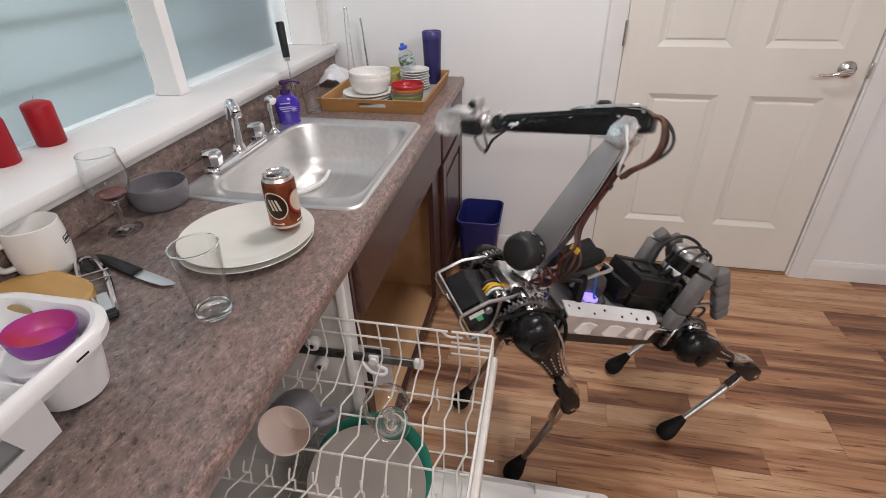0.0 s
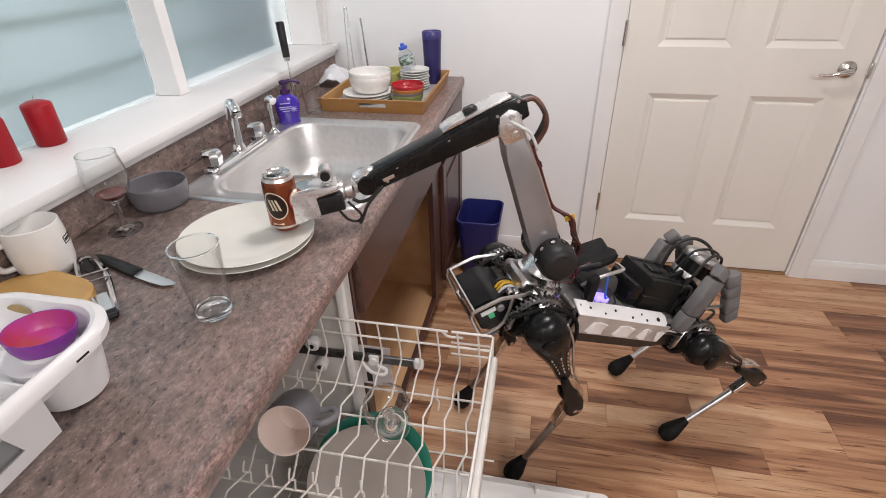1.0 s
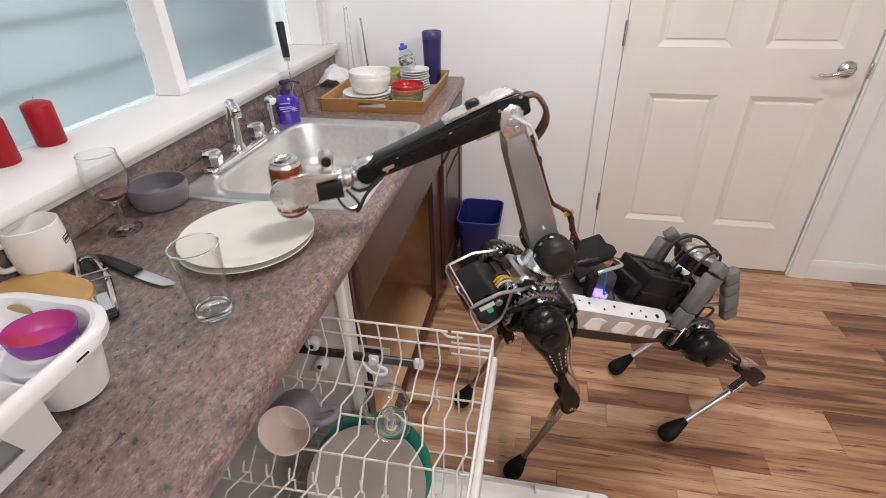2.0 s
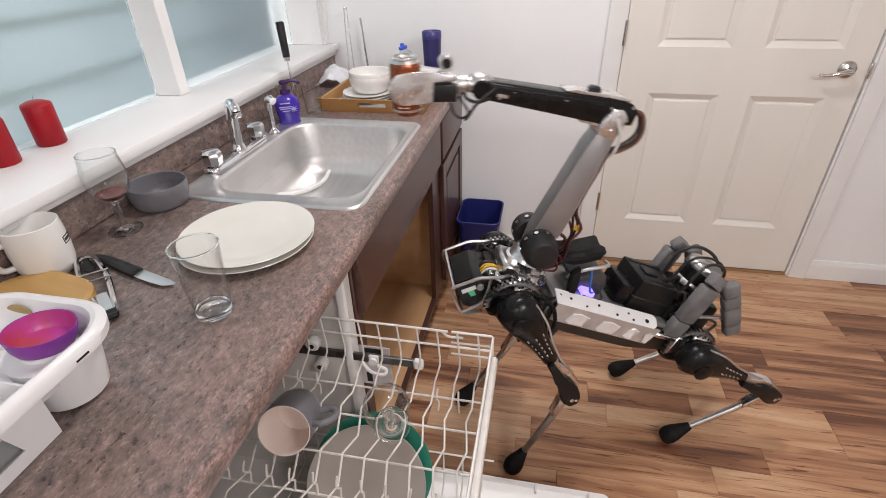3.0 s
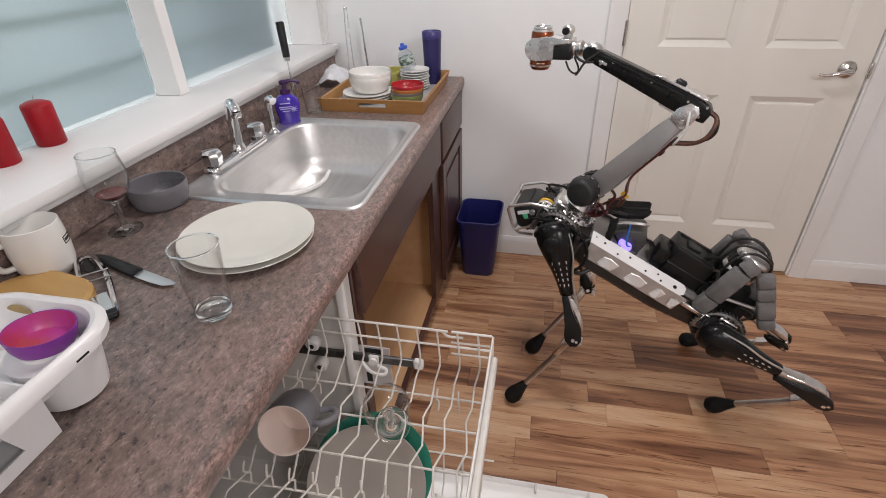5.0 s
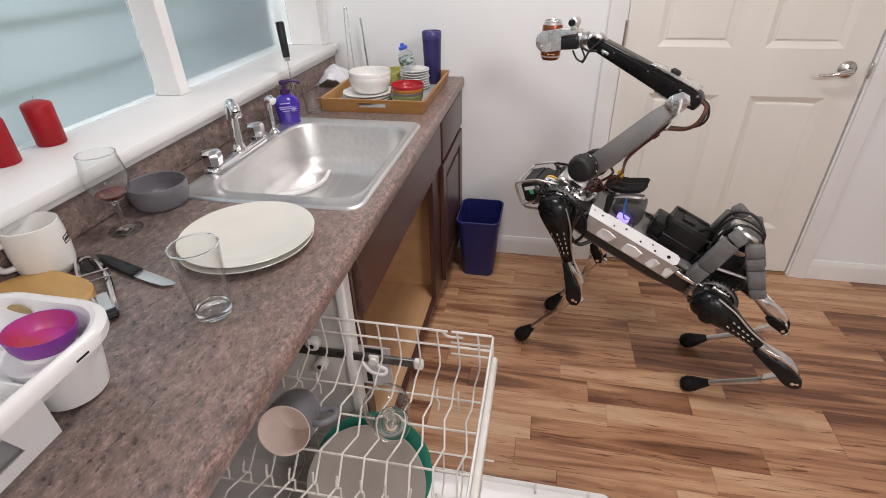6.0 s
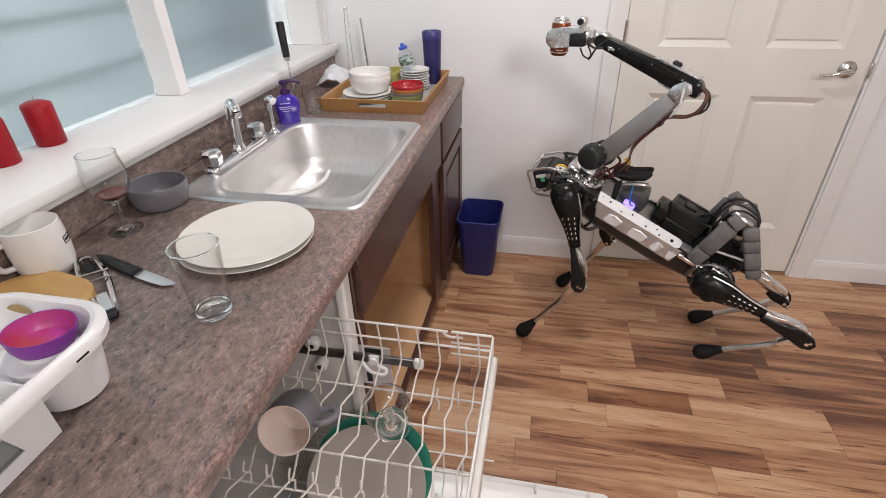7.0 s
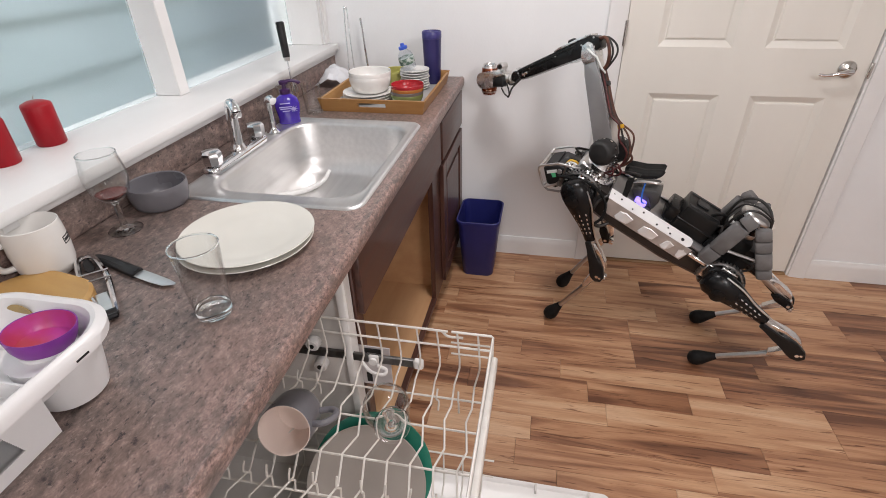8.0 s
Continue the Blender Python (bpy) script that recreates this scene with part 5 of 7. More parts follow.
# hip housings and gear rings
for n, (sx, sy) in {"LF": (1, 1), "LH": (-1, 1), "RF": (1, -1), "RH": (-1, -1)}.items():
    bm = B()
    cyl(bm, (sx * HL - 0.055, sy * 0.075, 0.0), (sx * HL + 0.055, sy * 0.075, 0.0), 0.058, seg=28, bev=0.008)
    cyl(bm, (sx * HL, sy * 0.075, 0.0), (sx * HL, sy * (HW - 0.035), 0.0), 0.052, 0.046, seg=28)
    hh = part("hip_housing", bm, R_BLACK, robot)
    bm = B()
    for k in range(26):
        a = radians(-20 + k * 9)
        c = Vector((sx * HL + 0.079 * math.cos(a), sy * 0.105, 0.079 * math.sin(a)))
        m = Matrix.Translation(c) @ Matrix.Rotation(-a, 4, "Y")
        r0 = len(bm.verts)
        box(bm, (-0.003, -0.006, -0.0028), (0.0035, 0.006, 0.0028))
        bm.verts.ensure_lookup_table()
        for v in bm.verts[r0:]:
            v.co = m @ v.co
    arc = [(sx * HL + 0.071 * math.cos(radians(a)), sy * 0.105, 0.071 * math.sin(radians(a))) for a in range(-20, 216, 8)]
    tube(bm, arc, 0.007, 8)
    part("gear_ring", bm, R_GUN, hh, "toothed dark metal ring")
    bm = B()
    box(bm, (sx * HL - 0.03, sy * 0.115 - 0.008, 0.04), (sx * HL + 0.03, sy * 0.115 + 0.008, 0.062), 0.004)
    for k in (-0.02, 0.0, 0.02):
        cyl(bm, (sx * HL + k, sy * 0.115, 0.06), (sx * HL + k, sy * 0.115, 0.068), 0.006, seg=8)
    part("bracket", bm, R_BRIGHT, hh, "bright bolted bracket")
# rear hip clamp plates
for s in (1, -1):
    bm = B()
    box(bm, (-0.235, s * 0.10 - 0.012, 0.018), (-0.15, s * 0.10 + 0.012, 0.034), 0.004)
    box(bm, (-0.25, s * 0.108 - 0.006, -0.02), (-0.225, s * 0.108 + 0.006, 0.04), 0.003)
    for k in range(3):
        cyl(bm, (-0.22 + k * 0.03, s * 0.10, 0.033), (-0.22 + k * 0.03, s * 0.10, 0.042), 0.006, seg=8)
    part("clamp_plate", bm, R_BRIGHT, robot)

# deck, battery, straps, light
bm = B()
box(bm, (-0.25, -0.095, 0.043), (0.20, 0.095, 0.058), 0.005)
part("deck", bm, R_GREY, robot)
bm = B()
box(bm, (-0.172, -0.066, 0.060), (-0.044, 0.066, 0.158), 0.006, 2)
bat = part("battery_box", bm, R_COVER, robot, "black moulded battery box")
bm = B()
box(bm, (-0.175, -0.068, 0.100), (-0.042, 0.068, 0.106), 0.002)
part("seam", bm, BLACK, bat)
bm = B()
box(bm, (-0.045, -0.045, 0.064), (0.000, 0.060, 0.128), 0.008, 2)
part("connector_block", bm, R_BLACK, bat)
bm = B()
box(bm, (-0.235, -0.060, 0.058), (-0.173, 0.070, 0.112), 0.010, 2)
part("rear_block", bm, R_RUBBER, bat)
bm = B()
box(bm, (-0.120, -0.02, 0.157), (-0.075, 0.02, 0.166), 0.003)
part("handle", bm, BLACK, bat)
for y in (-0.045, 0.045):
    bm = B()
    box(bm, (-0.165, y - 0.006, 0.157), (-0.050, y + 0.006, 0.1615), 0.002)
    part("rib", bm, BLACK, bat)
bm = B()
tube(bm, smooth_path([(-0.135, 0.03, 0.155), (-0.148, 0.04, 0.182), (-0.172, 0.03, 0.178), (-0.19, 0.02, 0.11)]), 0.006, 8)
part("carry_strap", bm, R_RUBBER, bat)
bm = B()
prism(bm, [(0.034, 0.060), (0.110, 0.060), (0.140, 0.084), (0.134, 0.098), (0.066, 0.134), (0.046, 0.126), (0.032, 0.096)], -0.060, 0.042, axis=1, bev=0.008)
comp = part("computer_box", bm, mat("robot_mid_grey_case", (0.075, 0.073, 0.072), (0.055, 0.054, 0.053), 14, rough=0.42, bump=0.04), robot, "dark grey rounded electronics box")
bm = B()
box(bm, (0.066, 0.038, 0.062), (0.108, 0.068, 0.078), 0.004)
part("status_light", bm, R_LED, comp, "small glowing violet status light")
bm = B()
tube(bm, smooth_path([(0.120, 0.060, 0.148), (0.112, 0.066, 0.128), (0.100, 0.068, 0.100), (0.085, 0.066, 0.078), (0.070, 0.06, 0.076)]), 0.003, 6)
part("cable", bm, R_BLUE, comp, "bright blue cable")
for pts in ([(0.075, 0.05, 0.10), (0.055, 0.062, 0.085), (0.045, 0.07, 0.070), (0.062, 0.074, 0.064)], [(0.16, 0.06, 0.08), (0.15, 0.075, 0.060), (0.125, 0.08, 0.066), (0.10, 0.075, 0.068)]):
    bm = B()
    tube(bm, smooth_path(pts), 0.0024, 6)
    part("cable", bm, R_CABLE, comp)
bm = B()
prism(bm, [(0.128, 0.034), (0.146, 0.030), (0.158, 0.075), (0.176, 0.122), (0.160, 0.146), (0.150, 0.118), (0.140, 0.078)], 0.062, 0.084, axis=1, bev=0.004)
strap = part("strap_pad", bm, R_RUBBER, robot, "black fabric strap pad")
bm = B()
ball(bm, (0.139, 0.080, 0.036), 0.011, (1, 0.9, 1.1), 14)
part("strap_clip", bm, BLACK, strap, "round black clip")
bm = B()
rings = []
for y, k, dz in ((-0.062, 0.80, -0.004), (-0.054, 1.0, 0.003), (-0.020, 1.0, -0.004), (0.004, 1.02, 0.003), (0.026, 0.97, 0.0), (0.034, 0.80, -0.006)):
    rings.append([(0.135 + (x - 0.135) * k, y, 0.148 + (z - 0.148) * k + dz) for x, z in ((0.200, 0.126), (0.190, 0.138), (0.142, 0.157), (0.090, 0.190), (0.080, 0.188), (0.082, 0.179), (0.124, 0.149), (0.160, 0.130))])
loft(bm, rings)
part("cable_tray", bm, R_RUBBER, robot, "black fabric cable pouch", angle=15)
bm = B()
tube(bm, smooth_path([(0.155, 0.040, 0.090), (0.160, 0.062, 0.119), (0.127, 0.068, 0.148), (0.090, 0.068, 0.168), (0.072, 0.05, 0.166), (0.066, 0.02, 0.160)], 4), 0.0048, 8)
part("guard_rail", bm, R_ALU, robot)

# front sensor head inside a tube cage
bm = B()
prism(bm, [(0.452, -0.014), (0.408, 0.026), (0.352, 0.034), (0.345, -0.016), (0.372, -0.060), (0.409, -0.062)], -0.074, 0.074, axis=1, bev=0.004)
head = part("sensor_head", bm, BLACK, robot, "black sensor box with a sloping front")
up = Vector((0.672, 0, 0.740))
along = Vector((-0.740, 0, 0.672))
bm = B()
front = [Vector((0.431, y, 0.006)) + along * a + up * 0.0005 for a, y in ((-0.024, -0.064), (-0.024, 0.064), (0.022, 0.064), (0.022, -0.064))]
loft(bm, [front, [p + up * 0.004 for p in front]])
part("front_plate", bm, R_COVER, head, "flat matt black front plate")
for a0, a1, d0, d1, mt, lb in ((-0.018, 0.021, 0.014, 0.026, R_TAG, "small white tag"), (-0.004, 0.013, 0.0265, 0.044, R_GREEN, "small green tag")):
    bm = B()
    quad = [Vector((0.431, 0.0735, 0.006)) + along * a - up * d for a, d in ((a0, d0), (a1, d0), (a1, d1), (a0 + (0.004 if mt is R_GREEN else 0), d1))]
    loft(bm, [quad, [p + Vector((0, 0.0025, 0)) for p in quad]])
    part("tag", bm, mt, head, lb)
bm = B()
cyl(bm, (0.392, 0.0735, 0.010), (0.392, 0.082, 0.010), 0.010, seg=14, bev=0.002)
part("knob", bm, R_GREY, head)
cage = None
for y in (0.088, -0.088):
    for pts in ([(0.335, y * 0.9, 0.066), (0.356, y, 0.062), (0.405, y, 0.044), (0.414, y, 0.039), (0.458, y, 0.000), (0.466, y, -0.010), (0.463, y, -0.022), (0.420, y, -0.066), (0.411, y, -0.071),
                 (0.402, y, -0.065), (0.378, y, -0.038), (0.371, y, -0.022), (0.372, y, 0.010), (0.382, y, 0.052)], [(0.413, y, -0.070), (0.392, y * 0.95, -0.078), (0.350, y * 0.7, -0.070)]):
        bm = B()
        tube(bm, pts, 0.0046, 8)
        if cage:
            part("cage_tube", bm, R_ALU if len(pts) > 4 else R_GREY, cage)
        else:
            cage = part("cage", bm, R_ALU, robot, "bent bare metal tube cage")
for x, z in ((0.463, -0.006), (0.413, -0.070)):
    bm = B()
    cyl(bm, (x, -0.088, z), (x, 0.088, z), 0.0046, seg=8)
    part("cage_tube", bm, R_ALU, cage)
for k, (y, r) in enumerate(((0.018, 0.0), (0.030, 0.004), (0.040, 0.0), (0.006, 0.002), (0.048, -0.003))):
    bm = B()
    tube(bm, smooth_path([(0.388, y, 0.028), (0.382, y, 0.044 + r), (0.362, y * 0.9, 0.050 + r), (0.342, y * 0.8, 0.042), (0.330, y * 0.7, 0.026)]), 0.0036, 7)
    part("cable", bm, R_YELLOW if k < 2 else R_TAG if k == 2 else R_CABLE, robot, ("yellow cable lead", "yellow cable lead", "pale cable lead", "", "")[k])
for dx in (0.0, 0.018):
    bm = B()
    box(bm, (0.352 + dx, 0.050, 0.040), (0.366 + dx, 0.070, 0.056), 0.003)
    part("connector", bm, R_BRIGHT, head, "small bright plug")
bm = B()
tube(bm, smooth_path([(0.372, 0.066, 0.040), (0.352, 0.082, 0.046), (0.336, 0.084, 0.030), (0.345, 0.080, 0.008), (0.365, 0.078, -0.010)]), 0.0028, 6)
part("cable", bm, R_TAG, robot, "thin pale cable")
bm = B()
rr = random.Random(3)
for k in range(7):
    a, b = rr.uniform(0.24, 0.36), rr.uniform(-0.09, 0.09)
    tube(bm, smooth_path([(a, b, 0.05), (a + rr.uniform(-0.03, 0.03), b + rr.uniform(-0.03, 0.03), 0.074), (a + rr.uniform(-0.05, 0.05), b * 0.5, 0.070),
                          (a + rr.uniform(-0.06, 0.0), b * 0.7, 0.05)]), 0.004, 6)
tagged(part("wiring", bm, R_CABLE, robot, "tangle of thin dark cables"), kind="stuff")
bm = B()
box(bm, (0.30, -0.05, 0.045), (0.35, 0.06, 0.085), 0.008)
part("electronics_box", bm, R_ALU, robot)

# grey padded arms and the lidar at the tail
for s in (1, -1):
    for pts, w in (([(-0.203, 0.098, 0.036), (-0.208, 0.100, 0.092)], 0.027), ([(-0.2085, 0.100, 0.0935), (-0.214, 0.100, 0.214)], 0.0275),
                   ([(-0.2145, 0.100, 0.2155), (-0.226, 0.090, 0.250)], 0.025), ([(-0.268, 0.094, 0.238), (-0.294, 0.096, 0.208)], 0.0245),
                   ([(-0.295, 0.096, 0.2065), (-0.322, 0.097, 0.176)], 0.025), ([(-0.323, 0.097, 0.1745), (-0.366, 0.097, 0.126)], 0.025),
                   ([(-0.367, 0.097, 0.1245), (-0.392, 0.096, 0.097)], 0.024)):
        a, b = Vector(pts[0]), Vector(pts[1])
        a.y, b.y = a.y * s, b.y * s
        m = Matrix.Translation(a) @ Matrix((Vector((0, 1, 0)).cross(b - a).normalized(), (b - a).cross(Vector((0, 1, 0)).cross(b - a)).normalized(), (b - a).normalized())).transposed().to_4x4()
        h = (b - a).length
        bm = B()
        loft(bm, [[m @ p for p in rrect(-w * k, -w * k * 0.62, w * k, w * k * 0.62, 0.009, z, 4)] for z, k in ((0.001, 0.90), (0.005, 1.0), (h - 0.005, 1.0), (h - 0.001, 0.90))])
        part("foam_pad", bm, R_FOAM, robot, "grey foam pad")
    bm = B()
    tube(bm, [(-0.215, s * 0.09, 0.100), (-0.285, s * 0.09, 0.118), (-0.350, s * 0.09, 0.135)], 0.0055, 8)
    part("brace", bm, R_ALU, robot)
bm = B()
box(bm, (-0.305, -0.066, 0.05), (-0.195, 0.066, 0.158), 0.015, 2)
part("tail_block", bm, R_RUBBER, robot)
bm = B()
box(bm, (-0.345, -0.06, 0.03), (-0.25, 0.06, 0.14), 0.014, 2)
part("tail_block", bm, BLACK, robot)
bm = B()
ML = Matrix.Translation((-0.247, 0.0, 0.158)) @ pose(0, 0, 0, 0, -5)
lathe(bm, [(0.0, 0.020), (0.0505, 0.020), (0.0505, 0.058), (0.0, 0.058)], 36, ML, cap=False)
lid = part("lidar", bm, R_BLACK, robot, "short round lidar sensor with silver cap")
bm = B()
lathe(bm, [(0.0, 0.0), (0.050, 0.0), (0.053, 0.003), (0.053, 0.018), (0.0515, 0.0198), (0.0, 0.0198)], 36, ML, cap=False)
part("base_ring", bm, R_ALU, lid, "brushed silver base ring")
bm = B()
lathe(bm, [(0.0, 0.0582), (0.0525, 0.0582), (0.0535, 0.062), (0.0535, 0.072), (0.050, 0.080), (0.040, 0.087), (0.020, 0.091), (0.0, 0.092)], 36, ML, cap=False)
part("cap", bm, R_ALU, lid, "silver cap")
for pts, r in (([(-0.185, 0.055, 0.13), (-0.188, 0.058, 0.22), (-0.215, 0.050, 0.256), (-0.262, 0.040, 0.258), (-0.300, 0.030, 0.236), (-0.318, 0.03, 0.16)], 0.0042),
               ([(-0.180, 0.0, 0.15), (-0.186, 0.01, 0.235), (-0.215, 0.02, 0.262), (-0.262, 0.022, 0.262), (-0.302, 0.012, 0.240), (-0.322, 0.0, 0.16)], 0.0036),
               ([(-0.190, -0.05, 0.15), (-0.192, -0.052, 0.225), (-0.225, -0.040, 0.264), (-0.270, -0.020, 0.264), (-0.303, 0.0, 0.240)], 0.0050),
               ([(-0.20, 0.04, 0.10), (-0.19, 0.080, 0.13), (-0.175, 0.078, 0.165), (-0.165, 0.06, 0.15)], 0.0042),
               ([(-0.30, 0.05, 0.09), (-0.345, 0.075, 0.10), (-0.335, 0.08, 0.07), (-0.29, 0.09, 0.055)], 0.0042),
               ([(-0.268, 0.060, 0.226), (-0.285, 0.088, 0.240), (-0.318, 0.095, 0.214), (-0.33, 0.08, 0.18)], 0.0034)):
    bm = B()
    tube(bm, smooth_path(pts), r, 8)
    part("cable", bm, R_CABLE, robot)
# black wrapping between battery and lidar
bm = B()
rr = random.Random(17)
for k in range(9):
    x, y, z = rr.uniform(-0.205, -0.165), rr.uniform(-0.06, 0.075), rr.uniform(0.07, 0.15)
    tube(bm, smooth_path([(x, y, z), (x - 0.02, y + rr.uniform(-0.02, 0.02), z + rr.uniform(0.0, 0.03)), (x - 0.045, y + rr.uniform(-0.03, 0.03), z + rr.uniform(-0.02, 0.02)), (x - 0.06, y, z - 0.02)]),
         rr.uniform(0.005, 0.009), 7)
tagged(part("wrapped_leads", bm, R_RUBBER, robot, "bundle of black wrapped leads"), kind="stuff")
for s in (1, -1):
    bm = B()
    tube(bm, smooth_path([(0.18, s * 0.09, 0.06), (0.215, s * 0.12, 0.02), (0.205, s * 0.13, -0.05), (0.16, s * 0.115, -0.075), (0.13, s * 0.09, -0.05)]), 0.007, 8)
    part("cable", bm, R_CABLE, robot)
    bm = B()
    tube(bm, smooth_path([(-0.33, s * 0.06, 0.04), (-0.385, s * 0.09, 0.0), (-0.37, s * 0.11, -0.03), (-0.32, s * 0.12, -0.02)]), 0.005, 8)
    part("cable", bm, R_CABLE, robot)

# legs
def oval(rx, ry, z, ox=0.0, oy=0.0, n=20):
    return [Vector((ox + rx * math.cos(2 * math.pi * k / n), oy + ry * math.sin(2 * math.pi * k / n), z)) for k in range(n)]


def upper_leg(s, o):
    bm = B()
    loft(bm, [oval(0.012, 0.012, 0.062, o * 0.5), oval(0.036, 0.028, 0.055, o * 0.5), oval(0.053, 0.040, 0.032, o * 0.6), oval(0.055, 0.044, 0.0, o * 0.8), oval(0.048, 0.041, -0.04, o),
              oval(0.038, 0.035, -0.078, o), oval(0.0305, 0.029, -0.108, o), oval(0.0262, 0.025, -0.135, o), oval(0.0232, 0.022, -0.162, o), oval(0.022, 0.0205, -0.185, o), oval(0.0195, 0.018, -0.190, o)])
    leg = part("upper_leg", bm, R_BLACK, robot, "glossy black thigh with slotted shell")
    bm = B()
    loft(bm, [oval(0.0175, 0.017, -0.182, o), oval(0.0185, 0.018, -0.20, o), oval(0.018, 0.017, -0.25, -0.014), oval(0.0185, 0.017, -0.30, -0.014), oval(0.017, 0.016, -0.335, -0.008), oval(0.010, 0.012, -0.345, -0.006)])
    part("shin_sleeve", bm, R_ALU, leg, "bare aluminium sleeve")
    bm = B()
    prism(bm, [(0.006, -0.186), (0.006, -0.25), (0.015, -0.288), (0.025, -0.320), (0.027, -0.345), (0.016, -0.369), (-0.008, -0.373), (-0.026, -0.354), (-0.034, -0.315), (-0.030, -0.288),
               (-0.017, -0.262), (-0.015, -0.186)], s * 0.010, s * 0.028, axis=1, bev=0.005)
    part("knee_cover", bm, R_COVER, leg, "matt black knee cover")
    bm = B()
    prism(bm, [(-0.012, -0.192), (-0.030, -0.205), (-0.040, -0.255), (-0.044, -0.290), (-0.038, -0.325), (-0.020, -0.335), (-0.010, -0.28)], -0.016, 0.016, axis=1, bev=0.005)
    part("calf_plate", bm, R_BRIGHT, leg, "bright bare metal calf plate")
    bm = B()
    cyl(bm, (-0.010, s * 0.0275, -0.352), (-0.010, s * 0.0305, -0.352), 0.0048, seg=10)
    part("knee_bolt", bm, R_BRIGHT, leg)
    bm = B()
    tube(bm, smooth_path([(o - 0.046, s * 0.016, 0.02), (o - 0.046, s * 0.018, -0.05), (o - 0.032, s * 0.018, -0.12), (o - 0.026, s * 0.014, -0.19), (-0.040, s * 0.010, -0.25)], 4), 0.0032, 7)
    part("pressure_line", bm, R_ALU, leg, "thin metal line along the thigh")
    bm = B()
    prism(bm, [(0.012, -0.27), (0.02, -0.30), (0.012, -0.36), (-0.012, -0.36), (-0.02, -0.33), (-0.012, -0.29)], -s * 0.026, -s * 0.01, axis=1, bev=0.003)
    part("knee_cover", bm, R_BLACK, leg)
    bm = B()
    cyl(bm, (0, -0.028, -UL), (0, 0.030, -UL), 0.0065, seg=10)
    part("knee_pin", bm, R_BRIGHT, leg)
    bm = B()
    lathe(bm, [(0.0, -0.002), (0.026, -0.002), (0.026, 0.004), (0.02, 0.007), (0.0, 0.007)], 24, Matrix.Translation((0, s * 0.041, 0.0)) @ pose(0, 0, 0, -90 * s), cap=False)
    part("hip_cap", bm, R_BLACK, leg)
    bm = B()
    box(bm, (-0.0021, -0.0012, -0.0050), (0.0021, 0.0012, 0.0050), 0.0008)
    slot = made(bm, "slot", R_CAST)
    for j in range(5):
        z = -0.066 - j * 0.0205
        rx, ry = ((0.0405, 0.037), (0.0350, 0.0325), (0.0305, 0.029), (0.0272, 0.026), (0.0245, 0.0233))[j]
        for a in (60, 92, 124):
            ca, sa = math.cos(radians(a)), math.sin(radians(a))
            ob = new("slot", slot)
            ob.parent = leg
            ob.matrix_basis = pose(o + rx * ca, s * ry * sa, z + 0.004 * ca, 0, 0, s * (a - 90))
    return leg


def lower_leg(s):
    bm = B()
    tube(bm, [(0.006, 0, 0.012), (0.0, 0, -0.03), (-0.004, 0, -0.12), (0.0, 0, -LL + 0.05)], 0.011, 12, radii=[0.015, 0.0135, 0.011, 0.0095])
    leg = part("lower_leg", bm, R_ALU, robot, "slim silver shin tube")
    bm = B()
    prism(bm, [(0.018, 0.02), (0.02, -0.02), (0.012, -0.085), (0.0, -0.095), (-0.008, -0.08), (-0.006, -0.02), (-0.002, 0.018)], -0.0135, 0.0135, axis=1, bev=0.003)
    part("knee_lever", bm, R_BRIGHT, leg, "bright machined knee lever")
    bm = B()
    box(bm, (-0.034, -0.012, -0.012), (-0.012, 0.012, 0.014), 0.004)
    cyl(bm, (-0.03, -0.016, 0.0), (-0.03, 0.016, 0.0), 0.006, seg=10)
    part("clevis", bm, R_BRIGHT, leg)
    bm = B()
    f = -LL
    loft(bm, [oval(0.0115, 0.0115, f + 0.075), oval(0.0155, 0.0155, f + 0.062), oval(0.021, 0.021, f + 0.04), oval(0.028, 0.027, f + 0.018), oval(0.030, 0.029, f),
              oval(0.026, 0.025, f - 0.017), oval(0.014, 0.014, f - 0.027)])
    part("rubber_foot", bm, R_RUBBER, leg, "black rubber boot foot")
    return leg


LEG = {n: (upper_leg(1 if n[0] == "L" else -1, -0.010 if n[1] == "F" else -0.016), lower_leg(1 if n[0] == "L" else -1)) for n in ("LF", "LH", "RF", "RH")}

# arm: turret, upper arm, forearm, gripper
bm = B()
lathe(bm, [(0.0, -0.085), (0.075, -0.085), (0.078, -0.075), (0.072, -0.066), (0.062, -0.060), (0.064, -0.050), (0.05, -0.040), (0.03, -0.03), (0.0, -0.03)], 36, cap=False)
for k in range(12):
    a = radians(30 * k)
    cyl(bm, (0.068 * math.cos(a), 0.068 * math.sin(a), -0.07), (0.068 * math.cos(a), 0.068 * math.sin(a), -0.056), 0.005, seg=8)
turret = part("turret", bm, R_BRIGHT, robot, "polished round turret base")
bm = B()
lathe(bm, [(0.0, -0.058), (0.060, -0.058), (0.058, -0.048), (0.050, -0.040), (0.048, -0.020), (0.040, -0.004), (0.0, -0.004)], 32, cap=False)
part("neck", bm, R_CAST, turret, "bright cast neck")
